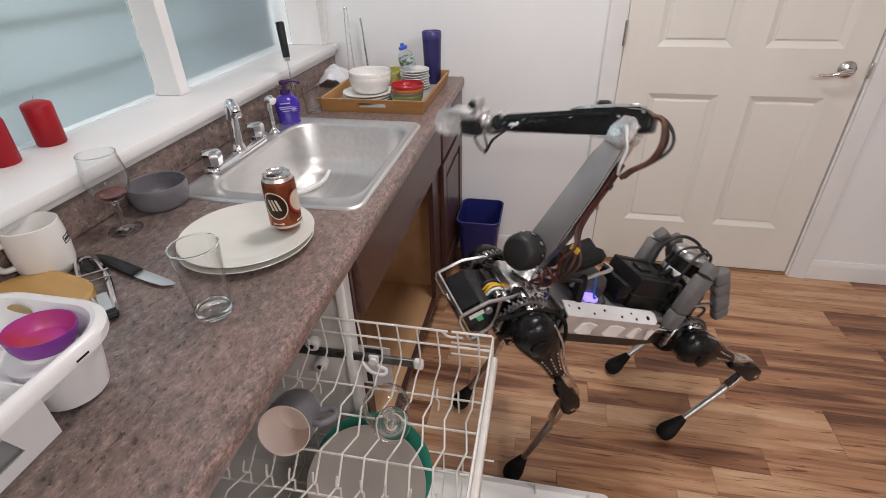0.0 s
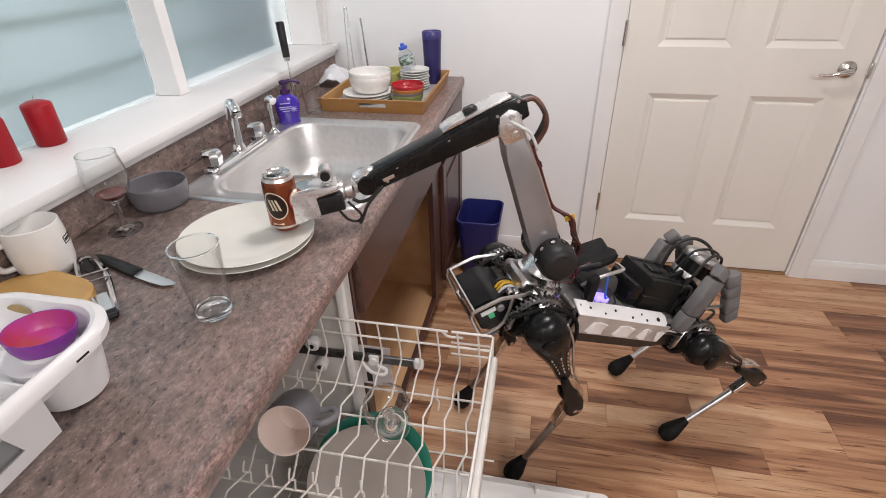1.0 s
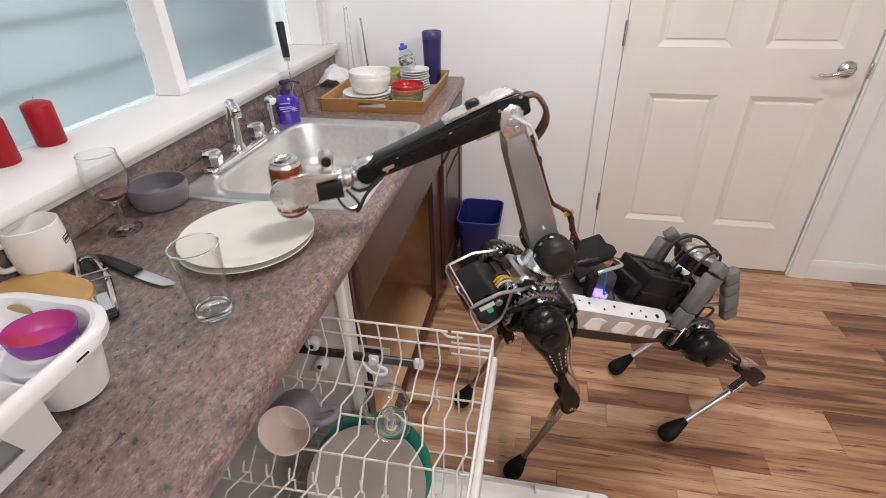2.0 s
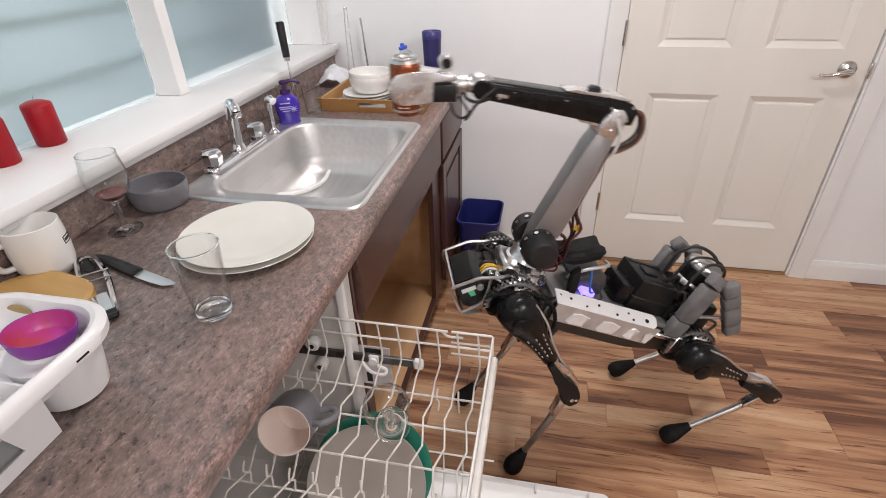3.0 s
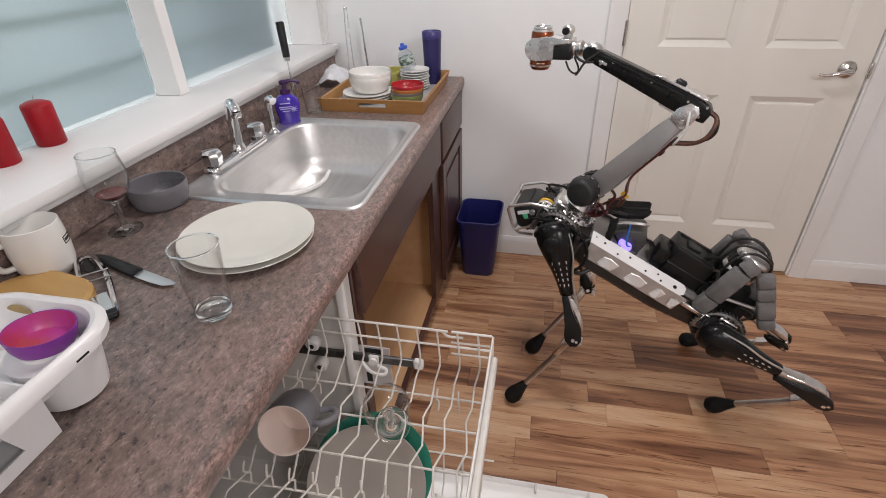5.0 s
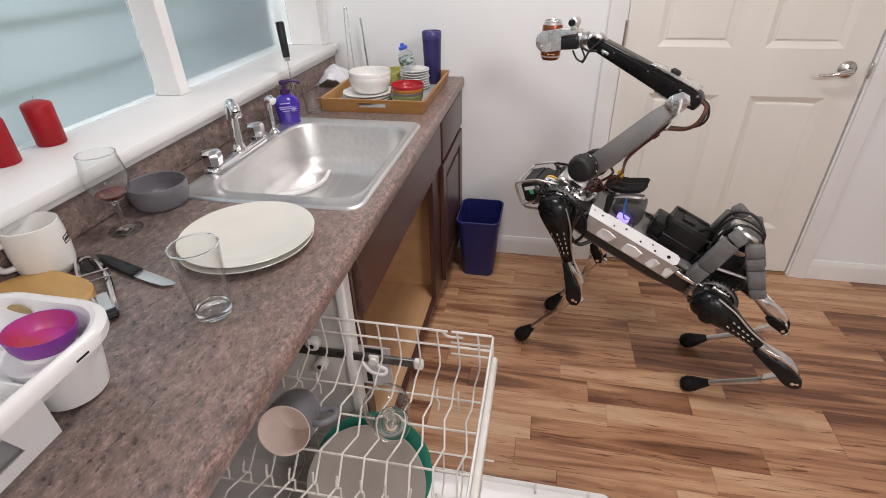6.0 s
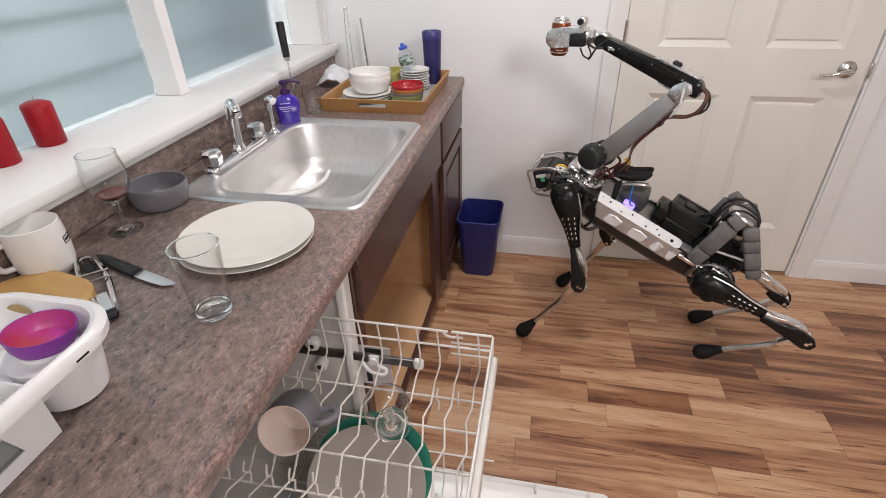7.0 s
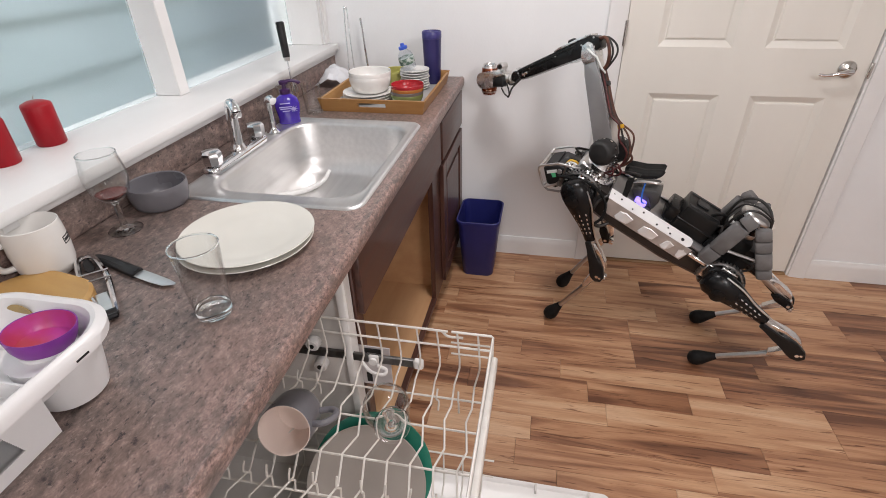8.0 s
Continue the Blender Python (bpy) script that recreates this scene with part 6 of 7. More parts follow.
for s, c in ((1, Vector((0.010, 0, 0.023))), (-1, Vector((0.004, 0, 0.016)))):
    bm = B()
    lathe(bm, [(0.0, 0.030), (0.0455, 0.030), (0.0475, 0.036), (0.0475, 0.062), (0.0455, 0.077), (0.040, 0.088), (0.034, 0.093), (0.029, 0.094), (0.0, 0.095)], 40, Matrix.Translation(c) @ pose(0, 0, 0, -90 * s), cap=False)
    cover = part("motor_cover", bm, R_DULL, turret, "matt dark grey barrel-shaped motor cover", angle=50)
    for a in (-20, 18, 54, 90, 126, 162, 198):
        d = Vector((math.cos(radians(a)), 0, math.sin(radians(a))))
        p = c + Vector((0, s * 0.050, 0))
        bm = B()
        cyl(bm, p + d * 0.045, p + d * 0.0482, 0.0090, seg=14)
        rec = part("recess", bm, DARK, cover)
        bm = B()
        cyl(bm, p + d * 0.047 + Vector((0, s * 0.002, 0)), p + d * 0.0498 + Vector((0, s * 0.002, 0)), 0.0055, seg=10)
        part("bolt", bm, R_BRIGHT, rec)
for k, (pts, r, mt) in enumerate((([(-0.030, 0.030, -0.045), (-0.050, 0.045, -0.020), (-0.062, 0.035, 0.005), (-0.085, 0.020, -0.005), (-0.120, 0.01, 0.020)], 0.0042, R_RED),
                                  ([(-0.025, 0.010, -0.050), (-0.060, 0.020, -0.040), (-0.080, 0.030, -0.010), (-0.060, 0.040, 0.015), (-0.042, 0.020, 0.0)], 0.0036, R_RED),
                                  ([(-0.030, -0.010, -0.040), (-0.060, -0.005, 0.000), (-0.075, 0.0, 0.045), (-0.050, 0.0, 0.060)], 0.0045, R_BROWN),
                                  ([(-0.035, 0.020, -0.030), (-0.070, 0.010, -0.020), (-0.100, 0.02, 0.010), (-0.140, 0.02, 0.030)], 0.0050, R_CABLE),
                                  ([(-0.040, 0.040, -0.040), (-0.065, 0.052, -0.025), (-0.055, 0.055, 0.0), (-0.040, 0.045, -0.010)], 0.0030, R_RED))):
    bm = B()
    tube(bm, smooth_path(pts, 5), r, 7)
    part("cable", bm, mt, turret, "tangled dark red cable" if mt is R_RED else "")

bm = B()
prism(bm, [(0.0, -0.030), (0.05, -0.036), (0.30, -0.028), (0.345, -0.022), (0.345, 0.022), (0.25, 0.030), (0.08, 0.036), (0.0, 0.030)], -0.024, 0.030, axis=1, bev=0.003)
upper_arm = part("upper_arm", bm, R_GREY, robot, "flat grey metal upper arm beam")
bm = B()
prism(bm, [(0.03, 0.034), (0.10, 0.0395), (0.25, 0.034), (0.35, 0.026), (0.35, 0.0225), (0.25, 0.0305), (0.10, 0.0365), (0.03, 0.0315)], -0.020, 0.026, axis=1)
part("edge_strip", bm, R_ALU, upper_arm)
bm = B()
box(bm, (0.245, -0.012, 0.029), (0.262, 0.016, 0.046), 0.003)
part("cable_clip", bm, BLACK, upper_arm)
bm = B()
prism(bm, [(0.335, -0.024), (0.365, -0.03), (0.40, -0.018), (0.408, 0.005), (0.395, 0.024), (0.36, 0.028), (0.335, 0.02)], -0.027, 0.033, axis=1, bev=0.004)
for k in range(3):
    cyl(bm, (0.352 + 0.02 * k, -0.03, 0.006 - 0.01 * (k % 2)), (0.352 + 0.02 * k, 0.037, 0.006 - 0.01 * (k % 2)), 0.006, seg=10)
part("elbow_bracket", bm, R_CAST, upper_arm, "bright machined elbow bracket")
bm = B()
tube(bm, smooth_path([(0.385, 0.034, 0.0), (0.362, 0.038, 0.020), (0.345, 0.036, 0.033), (0.310, 0.030, 0.040), (0.29, 0.012, 0.042)]), 0.0035, 8)
part("cable", bm, R_TAG, upper_arm, "white cable")
for k, (dy, mt) in enumerate(((0.0, R_BROWN), (0.010, R_CABLE), (-0.010, R_BROWN), (0.018, R_RED))):
    bm = B()
    tube(bm, smooth_path([(0.31, dy, 0.034), (0.25, dy, 0.0385), (0.19, dy, 0.040), (0.140, dy * 1.2, 0.045), (0.105, dy * 2, 0.064 + dy * 0.6), (0.060, dy * 2, 0.084 - dy), (0.008, dy * 1.5, 0.082), (-0.030, dy, 0.058), (-0.046, dy, 0.03)]), 0.0036, 7)
    part("cable", bm, mt, upper_arm, "brown cable loop" if mt is R_BROWN else "")
bm = B()
box(bm, (0.092, 0.022, 0.062), (0.106, 0.026, 0.086), 0.001)
part("tag", bm, R_YELLOW, upper_arm, "small yellow cable tag")

bm = B()
prism(bm, [(-0.045, -0.010), (-0.048, 0.022), (-0.03, 0.038), (0.02, 0.039), (0.30, 0.023), (0.335, 0.013), (0.335, -0.010), (0.30, -0.019), (0.02, -0.019)], -0.025, 0.028,
      axis=1, bev=0.005)
forearm = part("forearm", bm, R_BLACK, robot, "long matt black forearm housing")
bm = B()
prism(bm, [(-0.02, 0.0395), (0.02, 0.0405), (0.135, 0.0335), (0.135, 0.037), (0.110, 0.0425), (0.02, 0.0475), (-0.02, 0.0465)], -0.026, 0.024, axis=1, bev=0.001)
part("top_plate", bm, R_CAST, forearm, "bright metal top plate")
bm = B()
prism(bm, [(-0.02, -0.0195), (0.085, -0.0198), (0.080, -0.0250), (-0.02, -0.0265)], -0.022, 0.024, axis=1)
part("bottom_plate", bm, R_CAST, forearm)
bm = B()
prism(bm, [(0.04, 0.0295), (0.30, 0.0145), (0.30, 0.0085), (0.04, 0.0225)], 0.0285, 0.0310, axis=1, bev=0.001)
part("side_ridge", bm, R_COVER, forearm)
bm = B()
ball(bm, (0.322, -0.002, 0.010), 0.026, (1.25, 0.9, 0.85), 20)
part("wrist_dome", bm, R_CAST, forearm, "rounded silver wrist casting")
bm = B()
cyl(bm, (0.322, 0.018, 0.0), (0.322, 0.031, 0.0), 0.021, seg=22, bev=0.003)
part("wrist_cap", bm, R_BLACK, forearm, "round black wrist cap")
bm = B()
box(bm, (0.262, 0.029, -0.006), (0.288, 0.032, 0.002), 0.001)
part("clip", bm, R_BRIGHT, forearm)
bm = B()
tube(bm, smooth_path([(0.30, 0.028, -0.012), (0.325, 0.034, -0.024), (0.350, 0.034, -0.022), (0.362, 0.030, -0.010)]), 0.0040, 7)
part("cable", bm, R_CABLE, forearm)
bm = B()
box(bm, (0.05, -0.008, 0.042), (0.08, 0.014, 0.056), 0.005)
part("knob", bm, BLACK, forearm)
for x, z in ((-0.03, 0.03), (-0.025, 0.0), (0.02, 0.02), (0.13, 0.018), (0.25, 0.012), (0.28, -0.008), (0.31, 0.0)):
    bm = B()
    cyl(bm, (x, 0.027, z), (x, 0.0300, z), 0.0034, seg=8)
    part("bolt", bm, R_ALU, forearm)
bm = B()
cyl(bm, (0.325, 0, 0.002), (0.352, 0, 0.002), 0.019, 0.016, seg=20)
part("wrist_collar", bm, R_ALU, forearm)
for k, (dy, mt) in enumerate(((-0.008, R_CABLE), (0.006, R_CABLE), (0.016, R_BROWN))):
    bm = B()
    tube(bm, smooth_path([(-0.04, dy, 0.022), (-0.066, dy, 0.016), (-0.082 + dy * 0.4, dy * 1.6, -0.015), (-0.077 + dy * 0.4, dy * 1.6, -0.045), (-0.050, dy, -0.072), (-0.016, dy, -0.092), (0.004, dy, -0.109)]), 0.0058 if mt is R_BROWN else 0.0036, 8)
    part("cable", bm, mt, forearm, "looping dark cable behind the elbow")

bm = B()
lathe(bm, [(0.0, 0.0), (0.018, 0.0), (0.0225, 0.004), (0.0225, 0.018), (0.019, 0.020), (0.022, 0.024), (0.022, 0.036), (0.0, 0.036)], 24, pose(0, 0, 0, 0, 90), cap=False)
gripper = part("gripper", bm, R_ALU, robot, "silver gripper with rounded jaw plates")
bm = B()
prism(bm, [(0.026, -0.027), (0.084, -0.027), (0.084, 0.010), (0.026, 0.010)], 0.012, 0.0415, axis=1, bev=0.003)
part("jaw_motor", bm, BLACK, gripper)
bm = B()
pts = [(0.030, 0.018), (0.030, 0.030), (0.08, 0.034)] + [(A3 + 0.033 * math.sin(radians(a)), 0.033 * math.cos(radians(a))) for a in range(-10, 191, 20)] + [(0.078, -0.028),
       (0.078, 0.016)]
prism(bm, pts, 0.0345, 0.042, axis=1, bev=0.001)
jaw = part("fixed_jaw", bm, R_CAST, gripper, "rounded silver jaw plate")
bm = B()
prism(bm, [(0.03, 0.028), (0.09, 0.036), (0.13, 0.034), (0.13, 0.029), (0.09, 0.030), (0.03, 0.018)], -0.018, 0.034, axis=1, bev=0.002)
part("jaw_hood", bm, R_BRIGHT, gripper)
for dx, dz in ((-0.012, 0.014), (0.014, 0.014), (-0.012, -0.014), (0.014, -0.014)):
    bm = B()
    cyl(bm, (A3 + dx, 0.0415, dz), (A3 + dx, 0.0435, dz), 0.003, seg=8)
    part("bolt", bm, R_BRIGHT, jaw)
bm = B()
cyl(bm, (0.048, -0.012, 0.05), (0.048, 0.022, 0.05), 0.015, seg=18, bev=0.003)
box(bm, (0.036, -0.004, 0.028), (0.060, 0.012, 0.052), 0.003)
part("jaw_joint", bm, R_ALU, gripper)
bm = B()
cyl(bm, (0.048, 0.0225, 0.05), (0.048, 0.03, 0.05), 0.010, seg=14)
part("jaw_knob", bm, BLACK, gripper)
bm = B()
tube(bm, smooth_path([(0.02, 0.02, -0.02), (0.0, 0.035, -0.05), (0.012, 0.03, -0.065), (0.03, 0.03, -0.055), (0.04, 0.035, -0.03)]), 0.003, 6)
part("cable", bm, R_CABLE, gripper)
bm = B()
tube(bm, smooth_path([(-0.06, 0.03, 0.0), (-0.02, 0.036, -0.03), (0.0, 0.036, -0.06), (0.008, 0.036, -0.068)]), 0.0035, 6)
part("cable", bm, R_CABLE, gripper)

# moving jaw, turning on an upright pin
bm = B()
prism(bm, [(0.0, -0.016), (0.0, 0.016), (0.05, 0.026), (0.10, 0.024), (0.125, 0.0), (0.10, -0.024), (0.05, -0.026)], -0.004, 0.003, axis=1, bev=0.001)
cyl(bm, (0, 0, -0.026), (0, 0, 0.026), 0.009, seg=14)
moving_jaw = part("moving_jaw", bm, R_ALU, robot, "hinged silver jaw plate")

# ---- drink can ----
CAN_BODY = mat("brown_printed_tin", (0.30, 0.085, 0.036), (0.22, 0.058, 0.024), 20, rough=0.22, metal=0.65, rvar=0.08)
CAN_DARK = mat("dark_brown_print", (0.03, 0.012, 0.008), rough=0.3, metal=0.3)
CAN_CREAM = mat("cream_print", (0.72, 0.62, 0.48), rough=0.35, metal=0.2)
CAN_RED = mat("red_print", (0.45, 0.03, 0.02), rough=0.35, metal=0.3)
CAN_REST = Vector((0.4834, 0.8421, 1.003))
can = thing("drink_can", Matrix.Translation(CAN_REST), "opened brown soft drink can with cream oval print", "can")
bm = B()
lathe(bm, [(0.0, -0.055), (0.018, -0.056), (0.024, -0.061), (0.026, -0.061), (0.0325, -0.051), (0.033, -0.047), (0.033, 0.040), (0.0325, 0.044), (0.027, 0.0555)], 40, cap=False)
part("can_body", bm, CAN_BODY, can)
bm = B()
lathe(bm, [(0.0272, 0.0553), (0.0275, 0.060), (0.0268, 0.061), (0.0258, 0.060), (0.0245, 0.0555), (0.0, 0.0565)], 40, cap=False)
lidc = part("can_lid", bm, R_BRIGHT, can, "bright lid")
bm = B()
lathe(bm, [(0.0272, 0.0545), (0.0305, 0.0485), (0.0308, 0.0482), (0.0274, 0.0547)], 40)
part("can_neck", bm, R_ALU, can)
bm = B()
lathe(bm, [(0.0331, -0.047), (0.0333, -0.046), (0.0328, -0.0512), (0.0322, -0.0515)], 40)
part("can_rim", bm, R_ALU, can)
bm = B()
lathe(bm, [(0.0, 0), (1.0, 0), (1.0, 0.0008), (0.0, 0.0008)], 20, Matrix.Translation((-0.006, -0.012, 0.0568)) @ Matrix.Diagonal((0.009, 0.007, 1, 1)), cap=False)
part("opening", bm, DARK, lidc)
bm = B()
box(bm, (-0.006, -0.002, 0.058), (0.006, 0.016, 0.0595), 0.0006)
part("pull_tab", bm, R_ALU, lidc)


def on_can(outline, r, turn):
    """A patch of print wrapped on the can: outline of (around, up) pairs in metres."""
    bm = B()
    n = len(outline)
    def at(u, v, q):
        a = turn + u / 0.033
        return Vector((q * math.cos(a), q * math.sin(a), v))
    cu, cv = sum(p[0] for p in outline) / n, sum(p[1] for p in outline) / n
    rings = []
    for k in (1.0, 0.75, 0.5, 0.25, 0.05):
        rings.append([at(cu + (u - cu) * k, cv + (v - cv) * k, r) for u, v in outline])
    vs = loft(bm, rings, cap=False)
    bm.faces.new(vs[-1])
    return bm


def ellipse(a, b, n=28, cu=0.0, cv=0.0, tilt=0.0):
    c, s = math.cos(tilt), math.sin(tilt)
    return [(cu + a * math.cos(t) * c - b * math.sin(t) * s, cv + a * math.cos(t) * s + b * math.sin(t) * c) for t in [2 * math.pi * k / n for k in range(n)]]


for turn in (radians(-88), radians(2), radians(92), radians(182)):
    big = turn in (radians(-88), radians(92))
    part("print_oval", on_can(ellipse(0.025, 0.031, tilt=0.35), 0.03315, turn), CAN_CREAM if big else CAN_DARK, can)
    part("print_oval", on_can(ellipse(0.0225, 0.028, tilt=0.35), 0.0333, turn), CAN_DARK if big else CAN_RED, can)
    if not big:
        part("print_oval", on_can(ellipse(0.0195, 0.024, tilt=0.35, cv=0.002), 0.03345, turn), CAN_CREAM, can)
    else:
        for k in range(3):
            u0, u1 = -0.014 + 0.0075 * k, -0.0065 + 0.0075 * k
            z0, z1 = (0.014, -0.010)
            part("print_bar", on_can([(u0, z0), (u0 + 0.0045, z0), (u1 + 0.0045, z1), (u1, z1)], 0.0336, turn), CAN_CREAM, can)
    part("print_bar", on_can([(-0.012, -0.043), (0.012, -0.043), (0.012, -0.038), (-0.012, -0.038)], 0.0332, turn), CAN_CREAM, can)

# ---- floor planks ----
def plank_wood():
    m = bpy.data.materials.new("plank_wood")
    m.use_nodes = True
    N, L = m.node_tree.nodes, m.node_tree.links
    b = N["Principled BSDF"]
    info = N.new("ShaderNodeObjectInfo")
    tc = N.new("ShaderNodeTexCoord")
    off = N.new("ShaderNodeMath")
    off.operation = "MULTIPLY"
    off.inputs[1].default_value = 91.0
    L.new(info.outputs["Random"], off.inputs[0])
    add = N.new("ShaderNodeVectorMath")
    L.new(tc.outputs["Object"], add.inputs[0])
    L.new(off.outputs[0], add.inputs[1])
    def noisy(scale, stretch, detail=5, dist=0.0):
        mp = N.new("ShaderNodeMapping")
        mp.inputs["Scale"].default_value = stretch
        n = N.new("ShaderNodeTexNoise")
        n.inputs["Scale"].default_value, n.inputs["Detail"].default_value, n.inputs["Distortion"].default_value = scale, detail, dist
        L.new(add.outputs[0], mp.inputs[0])
        L.new(mp.outputs[0], n.inputs["Vector"])
        return n.outputs["Fac"]
    def ramp(fac, stops):
        r = N.new("ShaderNodeValToRGB")
        while len(r.color_ramp.elements) < len(stops):
            r.color_ramp.elements.new(0.5)
        for e, (p, c) in zip(r.color_ramp.elements, stops):
            e.position, e.color = p, (*c, 1)
        L.new(fac, r.inputs[0])
        return r.outputs[0]
    # each strip is cut from paler or darker wood, with long flame figure
    shift = N.new("ShaderNodeMath")
    shift.operation = "MULTIPLY_ADD"
    shift.inputs[1].default_value, shift.inputs[2].default_value = 0.36, -0.16
    L.new(info.outputs["Color"], shift.inputs[0])
    fig = N.new("ShaderNodeMath")
    L.new(noisy(2.2, (0.5, 6.5, 1), 6, 1.3), fig.inputs[0])
    L.new(shift.outputs[0], fig.inputs[1])
    base = ramp(fig.outputs[0], ((0.29, (0.140, 0.058, 0.030)), (0.40, (0.290, 0.132, 0.068)), (0.52, (0.445, 0.232, 0.124)), (0.64, (0.550, 0.322, 0.182)), (0.78, (0.62, 0.40, 0.25))))
    streak = ramp(noisy(3.0, (0.9, 15, 1), 5, 3.0), ((0.60, (1, 1, 1)), (0.67, (0.42, 0.32, 0.26))))
    grain = ramp(noisy(30, (0.5, 14, 1), 3), ((0.35, (0.88, 0.86, 0.84)), (0.65, (1.04, 1.04, 1.04))))
    def times(a, c):
        x = N.new("ShaderNodeMix")
        x.data_type, x.blend_type = "RGBA", "MULTIPLY"
        x.inputs["Factor"].default_value = 1
        L.new(a, x.inputs["A"])
        L.new(c, x.inputs["B"])
        return x.outputs["Result"]
    L.new(times(times(base, streak), grain), b.inputs["Base Color"])
    b.inputs["Roughness"].default_value = 0.36
    bp = N.new("ShaderNodeBump")
    bp.inputs["Strength"].default_value, bp.inputs["Distance"].default_value = 0.08, 0.002
    L.new(grain, bp.inputs["Height"])
    L.new(bp.outputs[0], b.inputs["Normal"])
    return m


PLANK = plank_wood()
floor = bpy.data.objects["floor"]
PW = 0.1007
rnd = random.Random(11)
LENGTHS = (0.36, 0.45, 0.6, 0.75)
# strip rows counted from the seam at y = 1.524: end joints, and the tone of the wood from dark (0) to pale (1)
JOINTS = {1: (1.44, 1.95), 2: (1.442,), 4: (1.72, 2.30), -1: (1.15, 1.745), -2: (1.61, 2.06), -3: (2.06,), -5: (1.0, 1.62), -6: (1.137,)}
TONES = {1: (0.52, 0.02, 0.4), 2: (0.35, 0.68), 4: (0.6, 0.75, 0.2), 0: (0.5, 0.42), -1: (0.6, 0.62, 0.2), -2: (0.10, 0.80, 0.25), -3: (0.85, 0.25), -5: (0.72, 0.45, 0.6), -6: (0.4, 0.55)}


def plank(x, y, ln, w, tone):
    bm = B()
    box(bm, (0, 0, -0.0119), (ln - 0.0006, w - 0.0006, 0), 0.0006)
    ob = new("plank", made(bm, "plank", PLANK))
    ob.parent = floor
    ob.location = (x, y, 0)
    ob.color = (tone, tone, tone, 1)


for k in range(-9, 8):
    y = 1.524 + PW * k
    w = min(PW, YB - y)
    cuts = list(JOINTS.get(k, ()))
    x = cuts[0] if cuts else 0.9 + rnd.random() * 0.6
    first = x
    while x > 0:
        x -= rnd.choice(LENGTHS)
        cuts.insert(0, max(x, 0.0))
    if first not in cuts:
        cuts.append(first)
    while cuts[-1] < X1:
        cuts.append(min(X1, cuts[-1] + rnd.choice(LENGTHS)))
    known = TONES.get(k, ())
    start = cuts.index(first) - 1
    for n, (a, b) in enumerate(zip(cuts, cuts[1:])):
        if b - a > 0.02:
            plank(a, y, b - a, w, known[n - start] if 0 <= n - start < len(known) else rnd.choice((0.15, 0.35, 0.5, 0.62, 0.75, 0.9)))
# wider boards behind the viewer
y = 1.524 - 9 * PW
while y > Y0:
    d = min(0.3, y - Y0)
    x = -rnd.random() * 0.5
    while x < X1:
        a, b = max(x, 0.0), min(x + 1.1, X1)
        if b - a > 0.03:
            plank(a, y - d, b - a, d, rnd.random())
        x += 1.1
    y -= d


